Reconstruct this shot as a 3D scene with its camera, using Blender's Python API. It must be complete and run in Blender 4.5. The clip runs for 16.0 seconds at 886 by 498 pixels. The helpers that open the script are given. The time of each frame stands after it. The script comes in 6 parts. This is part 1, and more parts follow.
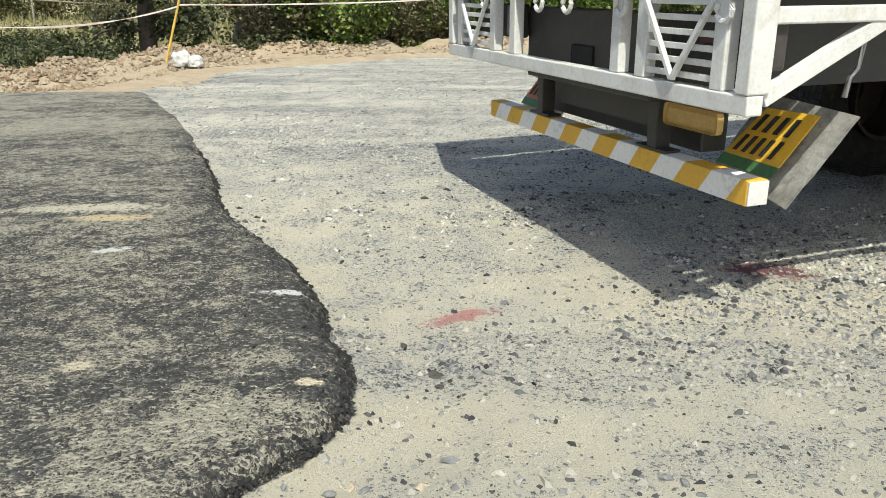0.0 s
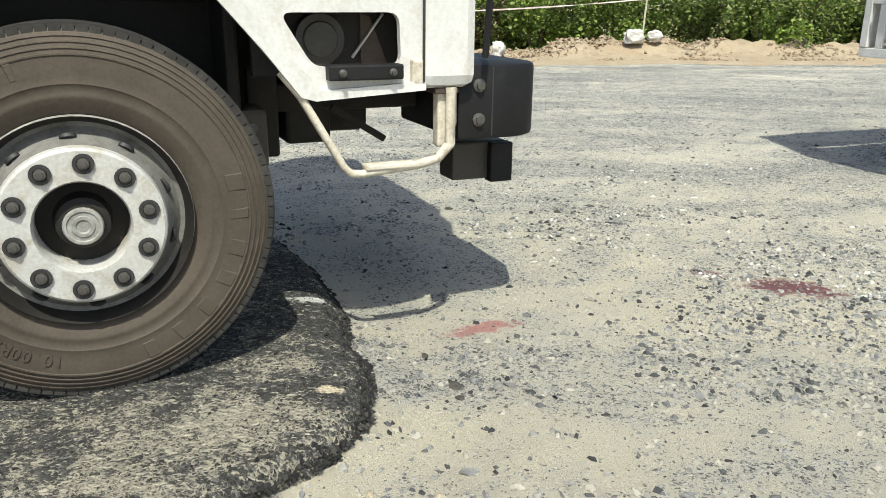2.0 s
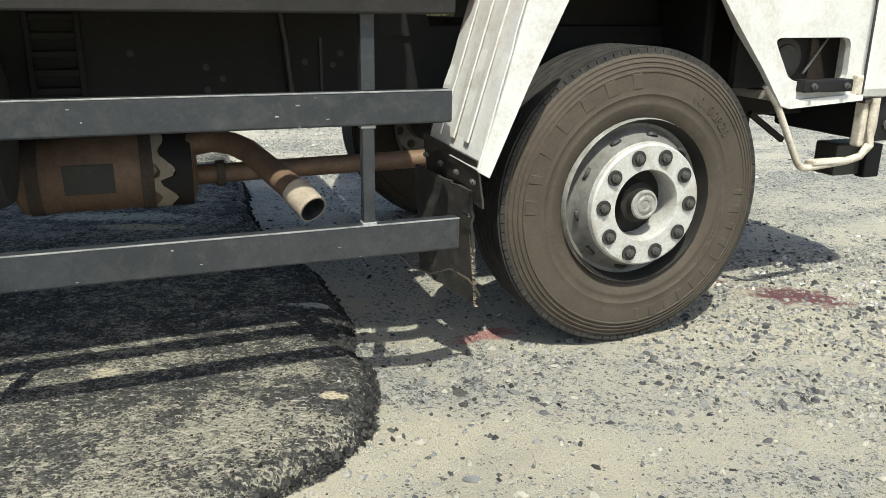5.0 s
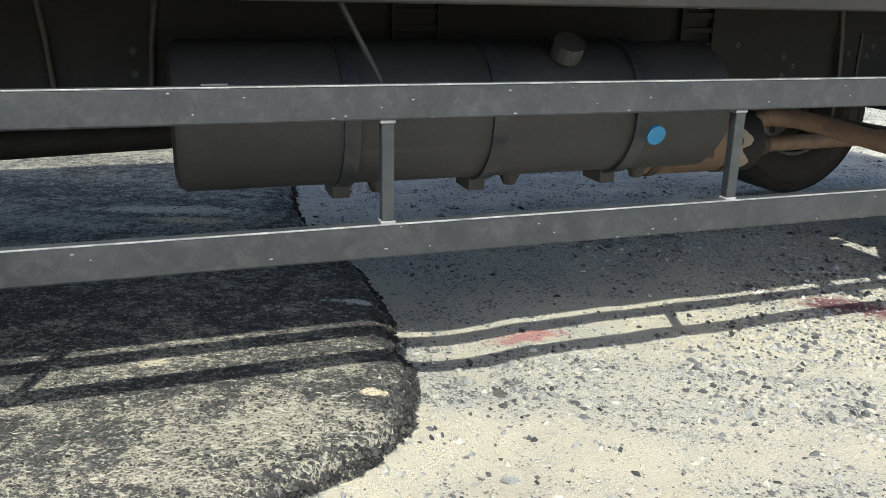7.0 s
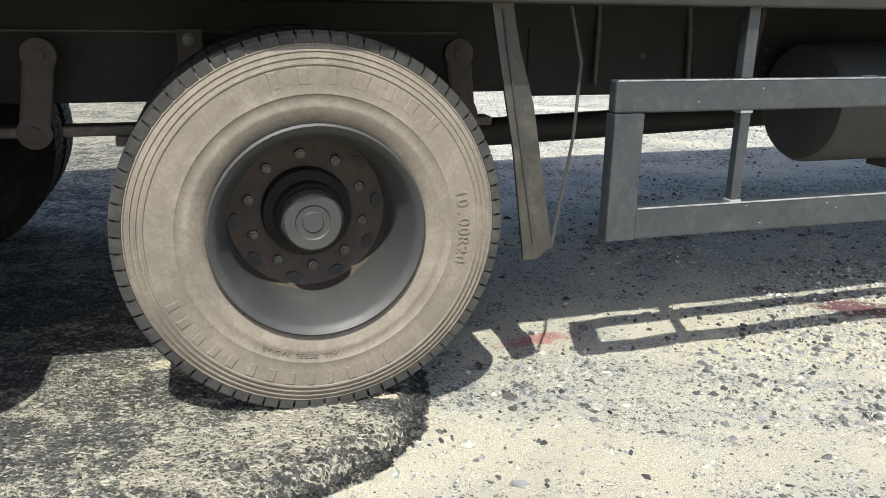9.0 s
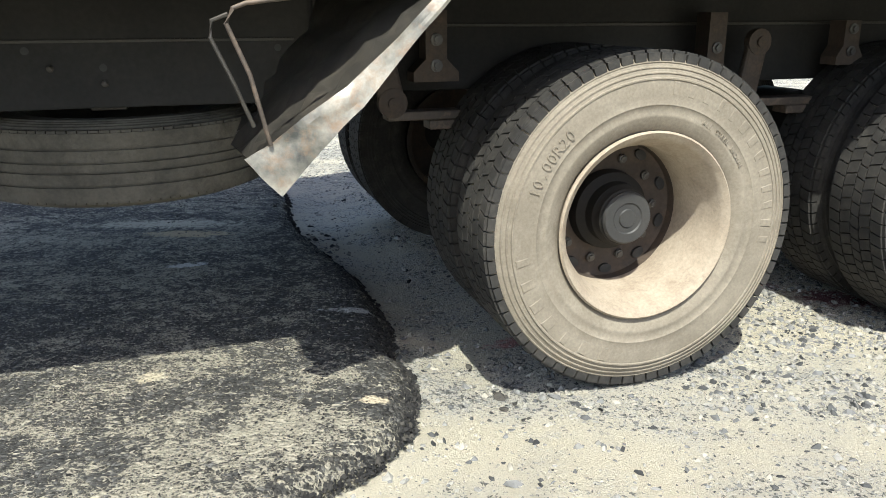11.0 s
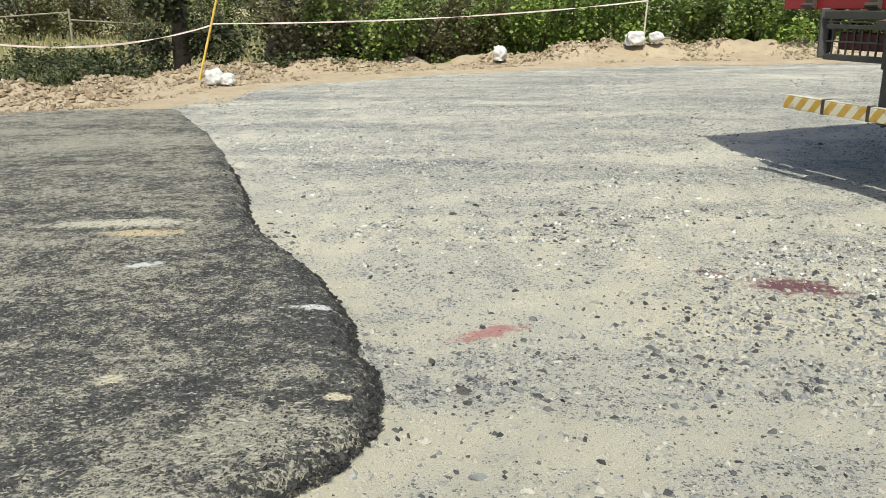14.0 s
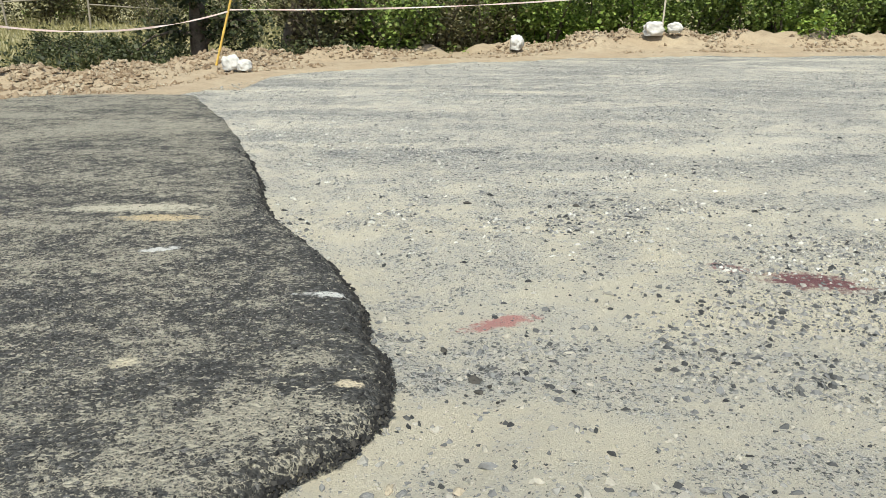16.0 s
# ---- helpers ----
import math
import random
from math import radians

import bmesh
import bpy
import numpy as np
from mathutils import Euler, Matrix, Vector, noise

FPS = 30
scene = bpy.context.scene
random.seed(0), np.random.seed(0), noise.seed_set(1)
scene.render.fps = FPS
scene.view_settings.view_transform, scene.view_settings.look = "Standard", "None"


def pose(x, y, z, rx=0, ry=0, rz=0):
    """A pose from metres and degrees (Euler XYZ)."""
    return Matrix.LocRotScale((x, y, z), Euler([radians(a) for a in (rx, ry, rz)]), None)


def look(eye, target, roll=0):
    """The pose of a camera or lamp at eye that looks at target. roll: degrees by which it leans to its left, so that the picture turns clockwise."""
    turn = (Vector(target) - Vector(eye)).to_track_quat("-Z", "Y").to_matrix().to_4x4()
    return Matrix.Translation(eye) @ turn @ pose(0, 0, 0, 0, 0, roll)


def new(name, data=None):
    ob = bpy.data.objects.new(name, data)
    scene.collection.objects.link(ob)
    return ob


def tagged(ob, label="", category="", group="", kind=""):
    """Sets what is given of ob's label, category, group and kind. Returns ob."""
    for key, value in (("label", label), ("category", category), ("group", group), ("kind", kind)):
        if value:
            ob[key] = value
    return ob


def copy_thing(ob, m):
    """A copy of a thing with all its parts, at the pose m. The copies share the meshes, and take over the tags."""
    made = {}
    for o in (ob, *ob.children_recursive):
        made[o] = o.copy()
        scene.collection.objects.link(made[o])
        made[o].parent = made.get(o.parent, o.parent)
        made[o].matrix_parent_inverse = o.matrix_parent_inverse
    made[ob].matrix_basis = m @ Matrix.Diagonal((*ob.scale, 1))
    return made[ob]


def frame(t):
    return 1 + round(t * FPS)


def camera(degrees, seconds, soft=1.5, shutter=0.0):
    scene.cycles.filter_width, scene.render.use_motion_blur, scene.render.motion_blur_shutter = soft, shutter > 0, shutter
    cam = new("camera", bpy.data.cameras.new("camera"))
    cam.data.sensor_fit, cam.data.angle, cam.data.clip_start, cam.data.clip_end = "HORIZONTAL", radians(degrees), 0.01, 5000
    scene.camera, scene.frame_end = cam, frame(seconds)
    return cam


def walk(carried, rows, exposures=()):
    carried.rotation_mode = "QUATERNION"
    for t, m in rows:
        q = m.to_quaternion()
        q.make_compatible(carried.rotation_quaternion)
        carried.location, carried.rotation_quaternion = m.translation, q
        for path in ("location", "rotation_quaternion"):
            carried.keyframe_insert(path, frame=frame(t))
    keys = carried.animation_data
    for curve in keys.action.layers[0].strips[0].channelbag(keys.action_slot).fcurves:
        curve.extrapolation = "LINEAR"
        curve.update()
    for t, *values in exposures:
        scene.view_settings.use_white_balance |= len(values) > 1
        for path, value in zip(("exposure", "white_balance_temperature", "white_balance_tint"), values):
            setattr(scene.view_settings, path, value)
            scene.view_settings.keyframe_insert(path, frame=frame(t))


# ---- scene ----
# camera: held by hand at chest height, standing still and turning a little
cam = camera(58.6, 16.0, soft=0.5)
PATH = [
    (0, (0, 0, 1.149), (0.0147, 3.7931, -0.1208), -0.34),
    (0.5, (0, 0, 1.149), (0.0150, 3.8044, -0.0867), -0.22),
    (1, (0, 0, 1.149), (-0.0321, 3.8075, -0.0766), -0.17),
    (1.5, (0, 0, 1.149), (-0.0771, 3.8095, -0.0683), -0.01),
    (2, (0, 0, 1.149), (-0.1034, 3.8084, -0.0701), 0.26),
    (2.5, (0, 0, 1.149), (-0.1301, 3.8060, -0.0749), 0.31),
    (3, (0, 0, 1.149), (-0.1502, 3.8051, -0.0754), 0.25),
    (3.5, (0, 0, 1.149), (-0.1575, 3.8037, -0.0787), 0.37),
    (4, (0, 0, 1.149), (-0.1559, 3.8073, -0.0677), 0.30),
    (4.5, (0, 0, 1.149), (-0.1380, 3.8121, -0.0549), 0.28),
    (5, (0, 0, 1.149), (-0.1274, 3.8176, -0.0386), 0.50),
    (7.5, (0, 0, 1.149), (-0.3844, 3.7993, -0.0419), 0.78),
    (8, (0, 0, 1.149), (-0.3948, 3.8006, -0.0341), 0.63),
    (10.5, (0, 0, 1.149), (-0.3739, 3.8050, -0.0270), 0.32),
    (11, (0, 0, 1.149), (-0.3248, 3.8125, -0.0172), -0.85),
    (11.5, (0, 0, 1.149), (-0.2753, 3.8183, -0.0108), -0.84),
    (12, (0, 0, 1.149), (-0.2285, 3.8215, -0.0105), -0.81),
    (12.5, (0, 0, 1.149), (-0.1981, 3.8213, -0.0167), -0.78),
    (13, (0, 0, 1.149), (-0.1694, 3.8212, -0.0214), -0.87),
    (13.5, (0, 0, 1.149), (-0.1446, 3.8185, -0.0337), -0.91),
    (14, (0, 0, 1.149), (-0.1289, 3.8156, -0.0446), -0.87),
    (14.5, (0, 0, 1.149), (-0.1268, 3.8136, -0.0514), -0.78),
    (15, (0, 0, 1.149), (-0.1345, 3.8059, -0.0746), -0.65),
    (15.5, (0, 0, 1.149), (-0.1537, 3.7980, -0.0967), -0.50),
    (16, (0, 0, 1.149), (-0.1972, 3.7961, -0.0964), -0.32),
]
EXPOSURES = [(t, 0.42 + e, k, g) for t, e, k, g in ((0, -0.04, 6500, 6.5), (5, -0.03, 6440, 6.5), (6.5, 0.2, 6300, 7.0), (7.5, 0.50, 6280, 9.0), (8, 0.50, 6280, 9.0), (10.5, 0.45, 6320, 9.0), (11.5, 0.45, 6320, 8.0), (12, 0.38, 6350, 7.0), (12.5, 0.22, 6600, 7.0), (13, 0.02, 6600, 6.5), (14, -0.11, 6560, 6.0), (15, -0.2, 6530, 6.2), (16, -0.17, 6530, 6.5))]
walk(cam, [(t, look(eye, target, roll)) for t, eye, target, roll in PATH], EXPOSURES)

# ---- light: high sun behind the camera, clear sky ----
SUN_FROM = Vector((0.04, -0.60, 1.0)).normalized()
world = bpy.data.worlds.new("sky")
scene.world = world
world.use_nodes = True
wn = world.node_tree
sky = wn.nodes.new("ShaderNodeTexSky")
sky.sky_type = "NISHITA"
sky.sun_disc = False
sky.sun_elevation = math.asin(SUN_FROM.z)
sky.sun_rotation = math.atan2(SUN_FROM.x, SUN_FROM.y)
sky.dust_density = 2.2
sky.ozone_density = 0.0
wn.nodes["Background"].inputs["Strength"].default_value = 0.135
wn.links.new(sky.outputs[0], wn.nodes["Background"].inputs["Color"])
sun = new("sun", bpy.data.lights.new("sun", "SUN"))
sun.data.energy, sun.data.angle, sun.data.color = 4.15, radians(0.55), (1.0, 0.985, 0.87)
sun.matrix_world = look(SUN_FROM * 50, (0, 0, 0))


# ---- materials ----
def nodes_of(name, rough=0.6, metal=0.0, spec=0.5):
    m = bpy.data.materials.new(name)
    m.use_nodes = True
    t = m.node_tree
    b = t.nodes["Principled BSDF"]
    b.inputs["Roughness"].default_value = rough
    b.inputs["Metallic"].default_value = metal
    b.inputs["Specular IOR Level"].default_value = spec
    return m, t, b


def coords(t, space="Object", scale=(1, 1, 1), turn=0.0):
    c = t.nodes.new("ShaderNodeTexCoord")
    mp = t.nodes.new("ShaderNodeMapping")
    mp.inputs["Scale"].default_value = scale
    mp.inputs["Rotation"].default_value = (0, 0, radians(turn))
    t.links.new(c.outputs[space], mp.inputs[0])
    return mp.outputs[0]


def noisy(t, vec, scale, detail=4.0, rough=0.6, distort=0.0):
    n = t.nodes.new("ShaderNodeTexNoise")
    n.inputs["Scale"].default_value = scale
    n.inputs["Detail"].default_value = detail
    n.inputs["Roughness"].default_value = rough
    n.inputs["Distortion"].default_value = distort
    t.links.new(vec, n.inputs["Vector"])
    return n.outputs["Fac"]


def cells(t, vec, scale, out="Color", feature="F1"):
    n = t.nodes.new("ShaderNodeTexVoronoi")
    n.feature = feature
    n.inputs["Scale"].default_value = scale
    t.links.new(vec, n.inputs["Vector"])
    return n.outputs[out]


def shaken(t, vec, scale, amount):
    """The coordinates pushed about by noise, for ragged outlines."""
    n = t.nodes.new("ShaderNodeTexNoise")
    n.inputs["Scale"].default_value = scale
    n.inputs["Detail"].default_value = 3.0
    t.links.new(vec, n.inputs["Vector"])
    m = t.nodes.new("ShaderNodeVectorMath")
    m.operation = "MULTIPLY_ADD"
    t.links.new(n.outputs["Color"], m.inputs[0])
    m.inputs[1].default_value = (amount, amount, amount)
    t.links.new(vec, m.inputs[2])
    return m.outputs[0]


def speck(t, vec, scale, channel=0):
    """One even random value for each stone-like cell."""
    n = t.nodes.new("ShaderNodeSeparateColor")
    t.links.new(cells(t, vec, scale), n.inputs[0])
    return n.outputs[channel]


def ramp(t, fac, stops):
    r = t.nodes.new("ShaderNodeValToRGB")
    while len(r.color_ramp.elements) < len(stops):
        r.color_ramp.elements.new(0.5)
    for e, (p, c) in zip(r.color_ramp.elements, stops):
        e.position = p
        e.color = (c, c, c, 1) if isinstance(c, (int, float)) else (*c, 1)
    t.links.new(fac, r.inputs[0])
    return r.outputs[0]


def mix(t, fac, a, b, kind="MIX"):
    n = t.nodes.new("ShaderNodeMix")
    n.data_type, n.blend_type = "RGBA", kind
    for value, socket in ((fac, n.inputs[0]), (a, n.inputs[6]), (b, n.inputs[7])):
        if isinstance(value, bpy.types.NodeSocket):
            t.links.new(value, socket)
        elif isinstance(value, (int, float)):
            socket.default_value = value
        else:
            socket.default_value = (*value, 1)
    return n.outputs[2]


def calc(t, op, a, b=0.0, clamp=False):
    n = t.nodes.new("ShaderNodeMath")
    n.operation, n.use_clamp = op, clamp
    for value, socket in ((a, n.inputs[0]), (b, n.inputs[1])):
        if isinstance(value, bpy.types.NodeSocket):
            t.links.new(value, socket)
        else:
            socket.default_value = value
    return n.outputs[0]


def bump(t, b, height, strength=0.3, distance=0.01):
    n = t.nodes.new("ShaderNodeBump")
    n.inputs["Strength"].default_value = strength
    n.inputs["Distance"].default_value = distance
    t.links.new(height, n.inputs["Height"])
    t.links.new(n.outputs[0], b.inputs["Normal"])


def worn(name, base, second, grime, rough=0.5, metal=0.0, scale=3.0, fine=60.0, amount=0.45, relief=0.15, spec=0.5):
    """Paint, rubber or metal: two broad tones, grime in blotches and a fine grain."""
    m, t, b = nodes_of(name, rough, metal, spec)
    v = coords(t)
    broad = noisy(t, v, scale, 5, 0.65)
    grain = noisy(t, v, fine, 3, 0.6)
    c = mix(t, ramp(t, broad, [(0.35, 0.0), (0.65, 1.0)]), base, second)
    blot = noisy(t, v, scale * 3.1, 6, 0.7, 0.4)
    c = mix(t, calc(t, "MULTIPLY", ramp(t, blot, [(0.48, 0.0), (0.72, 1.0)]), amount), c, grime)
    c = mix(t, 0.12, c, ramp(t, grain, [(0.3, 0.0), (0.7, 1.0)]), "OVERLAY")
    t.links.new(c, b.inputs["Base Color"])
    t.links.new(calc(t, "ADD", calc(t, "MULTIPLY", blot, 0.3), rough - 0.15, True), b.inputs["Roughness"])
    bump(t, b, mix(t, 0.5, broad, grain), relief, 0.004)
    return m


def stain(t, v, x, y, rx, ry, slant, ragged, scale):
    """A ragged patch round a place on the ground: one inside, none outside."""
    geo = t.nodes.new("ShaderNodeSeparateXYZ")
    t.links.new(v, geo.inputs[0])
    dx = calc(t, "SUBTRACT", geo.outputs[0], x)
    dy = calc(t, "SUBTRACT", calc(t, "SUBTRACT", geo.outputs[1], y), calc(t, "MULTIPLY", dx, slant))
    dx, dy = calc(t, "DIVIDE", dx, rx), calc(t, "DIVIDE", dy, ry)
    r2 = calc(t, "ADD", calc(t, "MULTIPLY", dx, dx), calc(t, "MULTIPLY", dy, dy))
    r2 = calc(t, "ADD", r2, calc(t, "MULTIPLY", calc(t, "SUBTRACT", noisy(t, v, scale, 7, 0.8), 0.5), ragged))
    return ramp(t, r2, [(0.35, 1.0), (1.0, 0.0)])


def gravel_material():
    m, t, b = nodes_of("dusty_gravel", 0.93, 0, 0.2)
    v = coords(t)
    along = coords(t, scale=(0.35, 1.5, 1), turn=-22)
    big = noisy(t, v, 0.55, 4, 0.6)
    streak = noisy(t, along, 1.0, 6, 0.65, 0.7)
    mid = noisy(t, v, 4.2, 6, 0.72)
    fine = noisy(t, v, 210.0, 4, 0.75)
    geo = t.nodes.new("ShaderNodeSeparateXYZ")
    t.links.new(v, geo.inputs[0])
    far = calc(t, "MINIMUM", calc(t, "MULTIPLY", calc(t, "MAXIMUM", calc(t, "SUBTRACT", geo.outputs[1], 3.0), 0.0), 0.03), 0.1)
    bare = calc(t, "ADD", calc(t, "ADD", calc(t, "MULTIPLY", streak, 0.6), calc(t, "MULTIPLY", mid, 0.5)), far)
    dust = mix(t, ramp(t, big, [(0.35, 0.0), (0.65, 1.0)]), (0.66, 0.60, 0.46), (0.62, 0.58, 0.47))
    dust = mix(t, ramp(t, bare, [(0.50, 0.0), (0.80, 1.0)]), dust, (0.52, 0.51, 0.47))
    dust = mix(t, 0.6, dust, ramp(t, fine, [(0.30, 0.62), (0.58, 1.0)]), "MULTIPLY")
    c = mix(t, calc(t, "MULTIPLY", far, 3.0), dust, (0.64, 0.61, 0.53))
    rise = fine
    # broken stone showing through the dust, more where it is worn bare
    rugged = shaken(t, shaken(t, v, 30.0, 0.02), 130.0, 0.012)
    for scale, share, spread in ((24.0, 1.0, 1.9), (50.0, 0.955, 1.5), (95.0, 0.88, 1.8), (170.0, 0.84, 1.8)):
        pick = speck(t, rugged, scale)
        tone = ramp(t, speck(t, rugged, scale, 1), [(0.0, (0.04, 0.042, 0.043)), (0.3, (0.14, 0.147, 0.147)), (0.55, (0.34, 0.345, 0.335)), (0.8, (0.56, 0.55, 0.51)), (1.0, (0.64, 0.63, 0.58))])
        tone = mix(t, 0.4, tone, ramp(t, fine, [(0.3, 0.5), (0.65, 1.0)]), "MULTIPLY")
        level = calc(t, "ADD", pick, calc(t, "MULTIPLY", calc(t, "SUBTRACT", bare, 0.60), spread))
        on = ramp(t, level, [(share, 0.0), (share + 0.03, 1.0)])
        c = mix(t, calc(t, "MULTIPLY", on, 0.85), c, tone)
        rise = calc(t, "ADD", rise, calc(t, "MULTIPLY", on, 0.5))
    grit = noisy(t, v, 62.0, 7, 0.75, 0.5)
    level = calc(t, "ADD", grit, calc(t, "MULTIPLY", calc(t, "SUBTRACT", bare, 0.60), 0.45))
    c = mix(t, calc(t, "MULTIPLY", ramp(t, level, [(0.605, 0.0), (0.64, 1.0)]), 0.85), c, (0.09, 0.093, 0.092))
    for x, y, rx, ry, slant, col, lim in ((0.07, 2.665, 0.15, 0.06, 0.35, (0.47, 0.17, 0.16), 0.75), (1.36, 3.11, 0.25, 0.12, -0.2, (0.18, 0.07, 0.08), 0.95), (1.07, 3.28, 0.10, 0.06, -0.3, (0.20, 0.09, 0.10), 0.85), (1.75, 2.35, 0.35, 0.14, 0.0, (0.50, 0.36, 0.27), 0.25)):
        c = mix(t, calc(t, "MULTIPLY", stain(t, v, x, y, rx, ry, slant, 4.5, 16.0), lim), c, col)
    t.links.new(c, b.inputs["Base Color"])
    bump(t, b, rise, 1.0, 0.014)
    return m


def asphalt_material():
    m, t, b = nodes_of("new_asphalt", 0.88, 0, 0.3)
    v = coords(t)
    w = shaken(t, v, 60.0, 0.012)
    along = coords(t, scale=(0.25, 1.3, 1), turn=-18)
    fine = noisy(t, v, 240.0, 4, 0.75)
    # bitumen-coated stones, a few of them bare
    tone = ramp(t, speck(t, w, 82.0), [(0.0, (0.014, 0.014, 0.014)), (0.55, (0.034, 0.034, 0.034)), (0.9, (0.07, 0.07, 0.068)), (1.0, (0.20, 0.195, 0.185))])
    tone = mix(t, 0.6, tone, ramp(t, fine, [(0.3, 0.4), (0.65, 1.0)]), "MULTIPLY")
    streak = noisy(t, along, 1.5, 6, 0.7, 0.5)
    patch = noisy(t, v, 1.3, 6, 0.66)
    clump = noisy(t, v, 6.0, 6, 0.7)
    much = calc(t, "ADD", calc(t, "ADD", calc(t, "MULTIPLY", streak, 0.34), calc(t, "MULTIPLY", patch, 0.18)), calc(t, "ADD", calc(t, "MULTIPLY", clump, 0.34), 0.19))
    geo = t.nodes.new("ShaderNodeSeparateXYZ")
    t.links.new(v, geo.inputs[0])
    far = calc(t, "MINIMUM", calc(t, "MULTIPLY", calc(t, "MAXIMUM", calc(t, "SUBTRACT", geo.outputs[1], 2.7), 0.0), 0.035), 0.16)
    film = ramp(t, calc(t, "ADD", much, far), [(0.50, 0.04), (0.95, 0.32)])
    drift = calc(t, "MULTIPLY", stain(t, v, -0.55, 1.70, 0.42, 0.30, 0.2, 2.0, 9.0), 0.085)
    broad = calc(t, "MULTIPLY", stain(t, v, -2.0, 3.5, 1.9, 0.95, 0.1, 1.5, 4.0), 0.045)
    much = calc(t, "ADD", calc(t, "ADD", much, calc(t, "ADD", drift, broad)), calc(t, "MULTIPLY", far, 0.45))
    # the freshly broken rim has caught less dust
    rim = t.nodes.new("ShaderNodeAttribute")
    rim.attribute_name = "rim"
    much = calc(t, "SUBTRACT", much, calc(t, "MULTIPLY", rim.outputs["Fac"], 0.035))
    c = mix(t, film, tone, (0.24, 0.23, 0.20))
    rise = ramp(t, cells(t, w, 82.0, "Distance"), [(0.0, 1.0), (0.75, 0.0)])
    # ragged flakes of caked dust lying between the stones, thicker in some drifts
    dash = shaken(t, coords(t, scale=(0.8, 1.0, 1), turn=-6), 38.0, 0.018)
    for scale, share, soft in ((20.0, 0.655, 0.02), (40.0, 0.605, 0.02), (80.0, 0.575, 0.03)):
        grit = noisy(t, dash, scale, 4, 0.6, 0.8)
        level = calc(t, "ADD", grit, calc(t, "MULTIPLY", calc(t, "SUBTRACT", much, 0.62), 0.75))
        on = ramp(t, level, [(share, 0.0), (share + soft, 1.0)])
        dusted = ramp(t, noisy(t, v, scale * 0.6, 4, 0.6), [(0.3, (0.21, 0.20, 0.165)), (0.5, (0.37, 0.345, 0.275)), (0.7, (0.56, 0.52, 0.41))])
        c = mix(t, calc(t, "MULTIPLY", on, 0.88), c, dusted)
        rise = calc(t, "ADD", rise, calc(t, "MULTIPLY", on, 0.35))
    # dust packed into the joints round the stones
    for scale, reach in ((48.0, 1.0), (85.0, 0.8)):
        joint = cells(t, w, scale, "Distance", "DISTANCE_TO_EDGE")
        deep = calc(t, "MINIMUM", calc(t, "MULTIPLY", calc(t, "SUBTRACT", calc(t, "ADD", much, calc(t, "MULTIPLY", calc(t, "SUBTRACT", noisy(t, v, 20.0, 4, 0.6), 0.5), 0.5)), 0.60), reach), 0.11)
        on = ramp(t, calc(t, "SUBTRACT", deep, joint), [(0.0, 0.0), (0.05, 1.0)])
        c = mix(t, calc(t, "MULTIPLY", on, 0.7), c, (0.40, 0.37, 0.29))
    rise = calc(t, "ADD", rise, calc(t, "MULTIPLY", fine, 0.5))
    for x, y, rx, ry, slant, col in ((-1.80, 3.92, 0.42, 0.09, 0.06, (0.55, 0.51, 0.40)), (-1.62, 3.74, 0.24, 0.065, 0.06, (0.56, 0.45, 0.28)), (-0.56, 2.72, 0.13, 0.028, 0.0, (0.6, 0.6, 0.57)), (-1.42, 3.23, 0.08, 0.045, 0.3, (0.65, 0.65, 0.62)), (-0.375, 2.02, 0.04, 0.03, 0.0, (0.58, 0.50, 0.36)), (-1.09, 2.13, 0.045, 0.045, 0.0, (0.55, 0.49, 0.36))):
        c = mix(t, calc(t, "MULTIPLY", stain(t, v, x, y, rx, ry, slant, 6.0, 26.0), 0.9), c, col)
    t.links.new(c, b.inputs["Base Color"])
    bump(t, b, rise, 1.0, 0.009)
    return m


def island_material(name, stops, rough=0.9, scale=40.0):
    """Loose pieces joined in one mesh: a tone for each piece and a grain."""
    m, t, b = nodes_of(name, rough, 0, 0.3)
    g = t.nodes.new("ShaderNodeNewGeometry")
    c = ramp(t, g.outputs["Random Per Island"], stops)
    n = noisy(t, coords(t), scale, 4, 0.7)
    c = mix(t, 0.45, c, ramp(t, n, [(0.3, 0.45), (0.7, 1.0)]), "MULTIPLY")
    t.links.new(c, b.inputs["Base Color"])
    bump(t, b, n, 0.4, 0.004)
    return m


def leaf_material(name, dark, light, dry):
    m, t, b = nodes_of(name, 0.55, 0, 0.35)
    g = t.nodes.new("ShaderNodeNewGeometry")
    c = ramp(t, g.outputs["Random Per Island"], [(0.0, dark), (0.7, light), (0.93, light), (1.0, dry)])
    o = t.nodes.new("ShaderNodeObjectInfo")
    c = mix(t, calc(t, "MULTIPLY", o.outputs["Random"], 0.35), c, dark)
    t.links.new(c, b.inputs["Base Color"])
    b.inputs["Subsurface Weight"].default_value = 0.0
    tr = t.nodes.new("ShaderNodeBsdfTranslucent")
    t.links.new(c, tr.inputs[0])
    mx = t.nodes.new("ShaderNodeMixShader")
    mx.inputs[0].default_value = 0.28
    t.links.new(b.outputs[0], mx.inputs[1])
    t.links.new(tr.outputs[0], mx.inputs[2])
    t.links.new(mx.outputs[0], t.nodes["Material Output"].inputs[0])
    return m


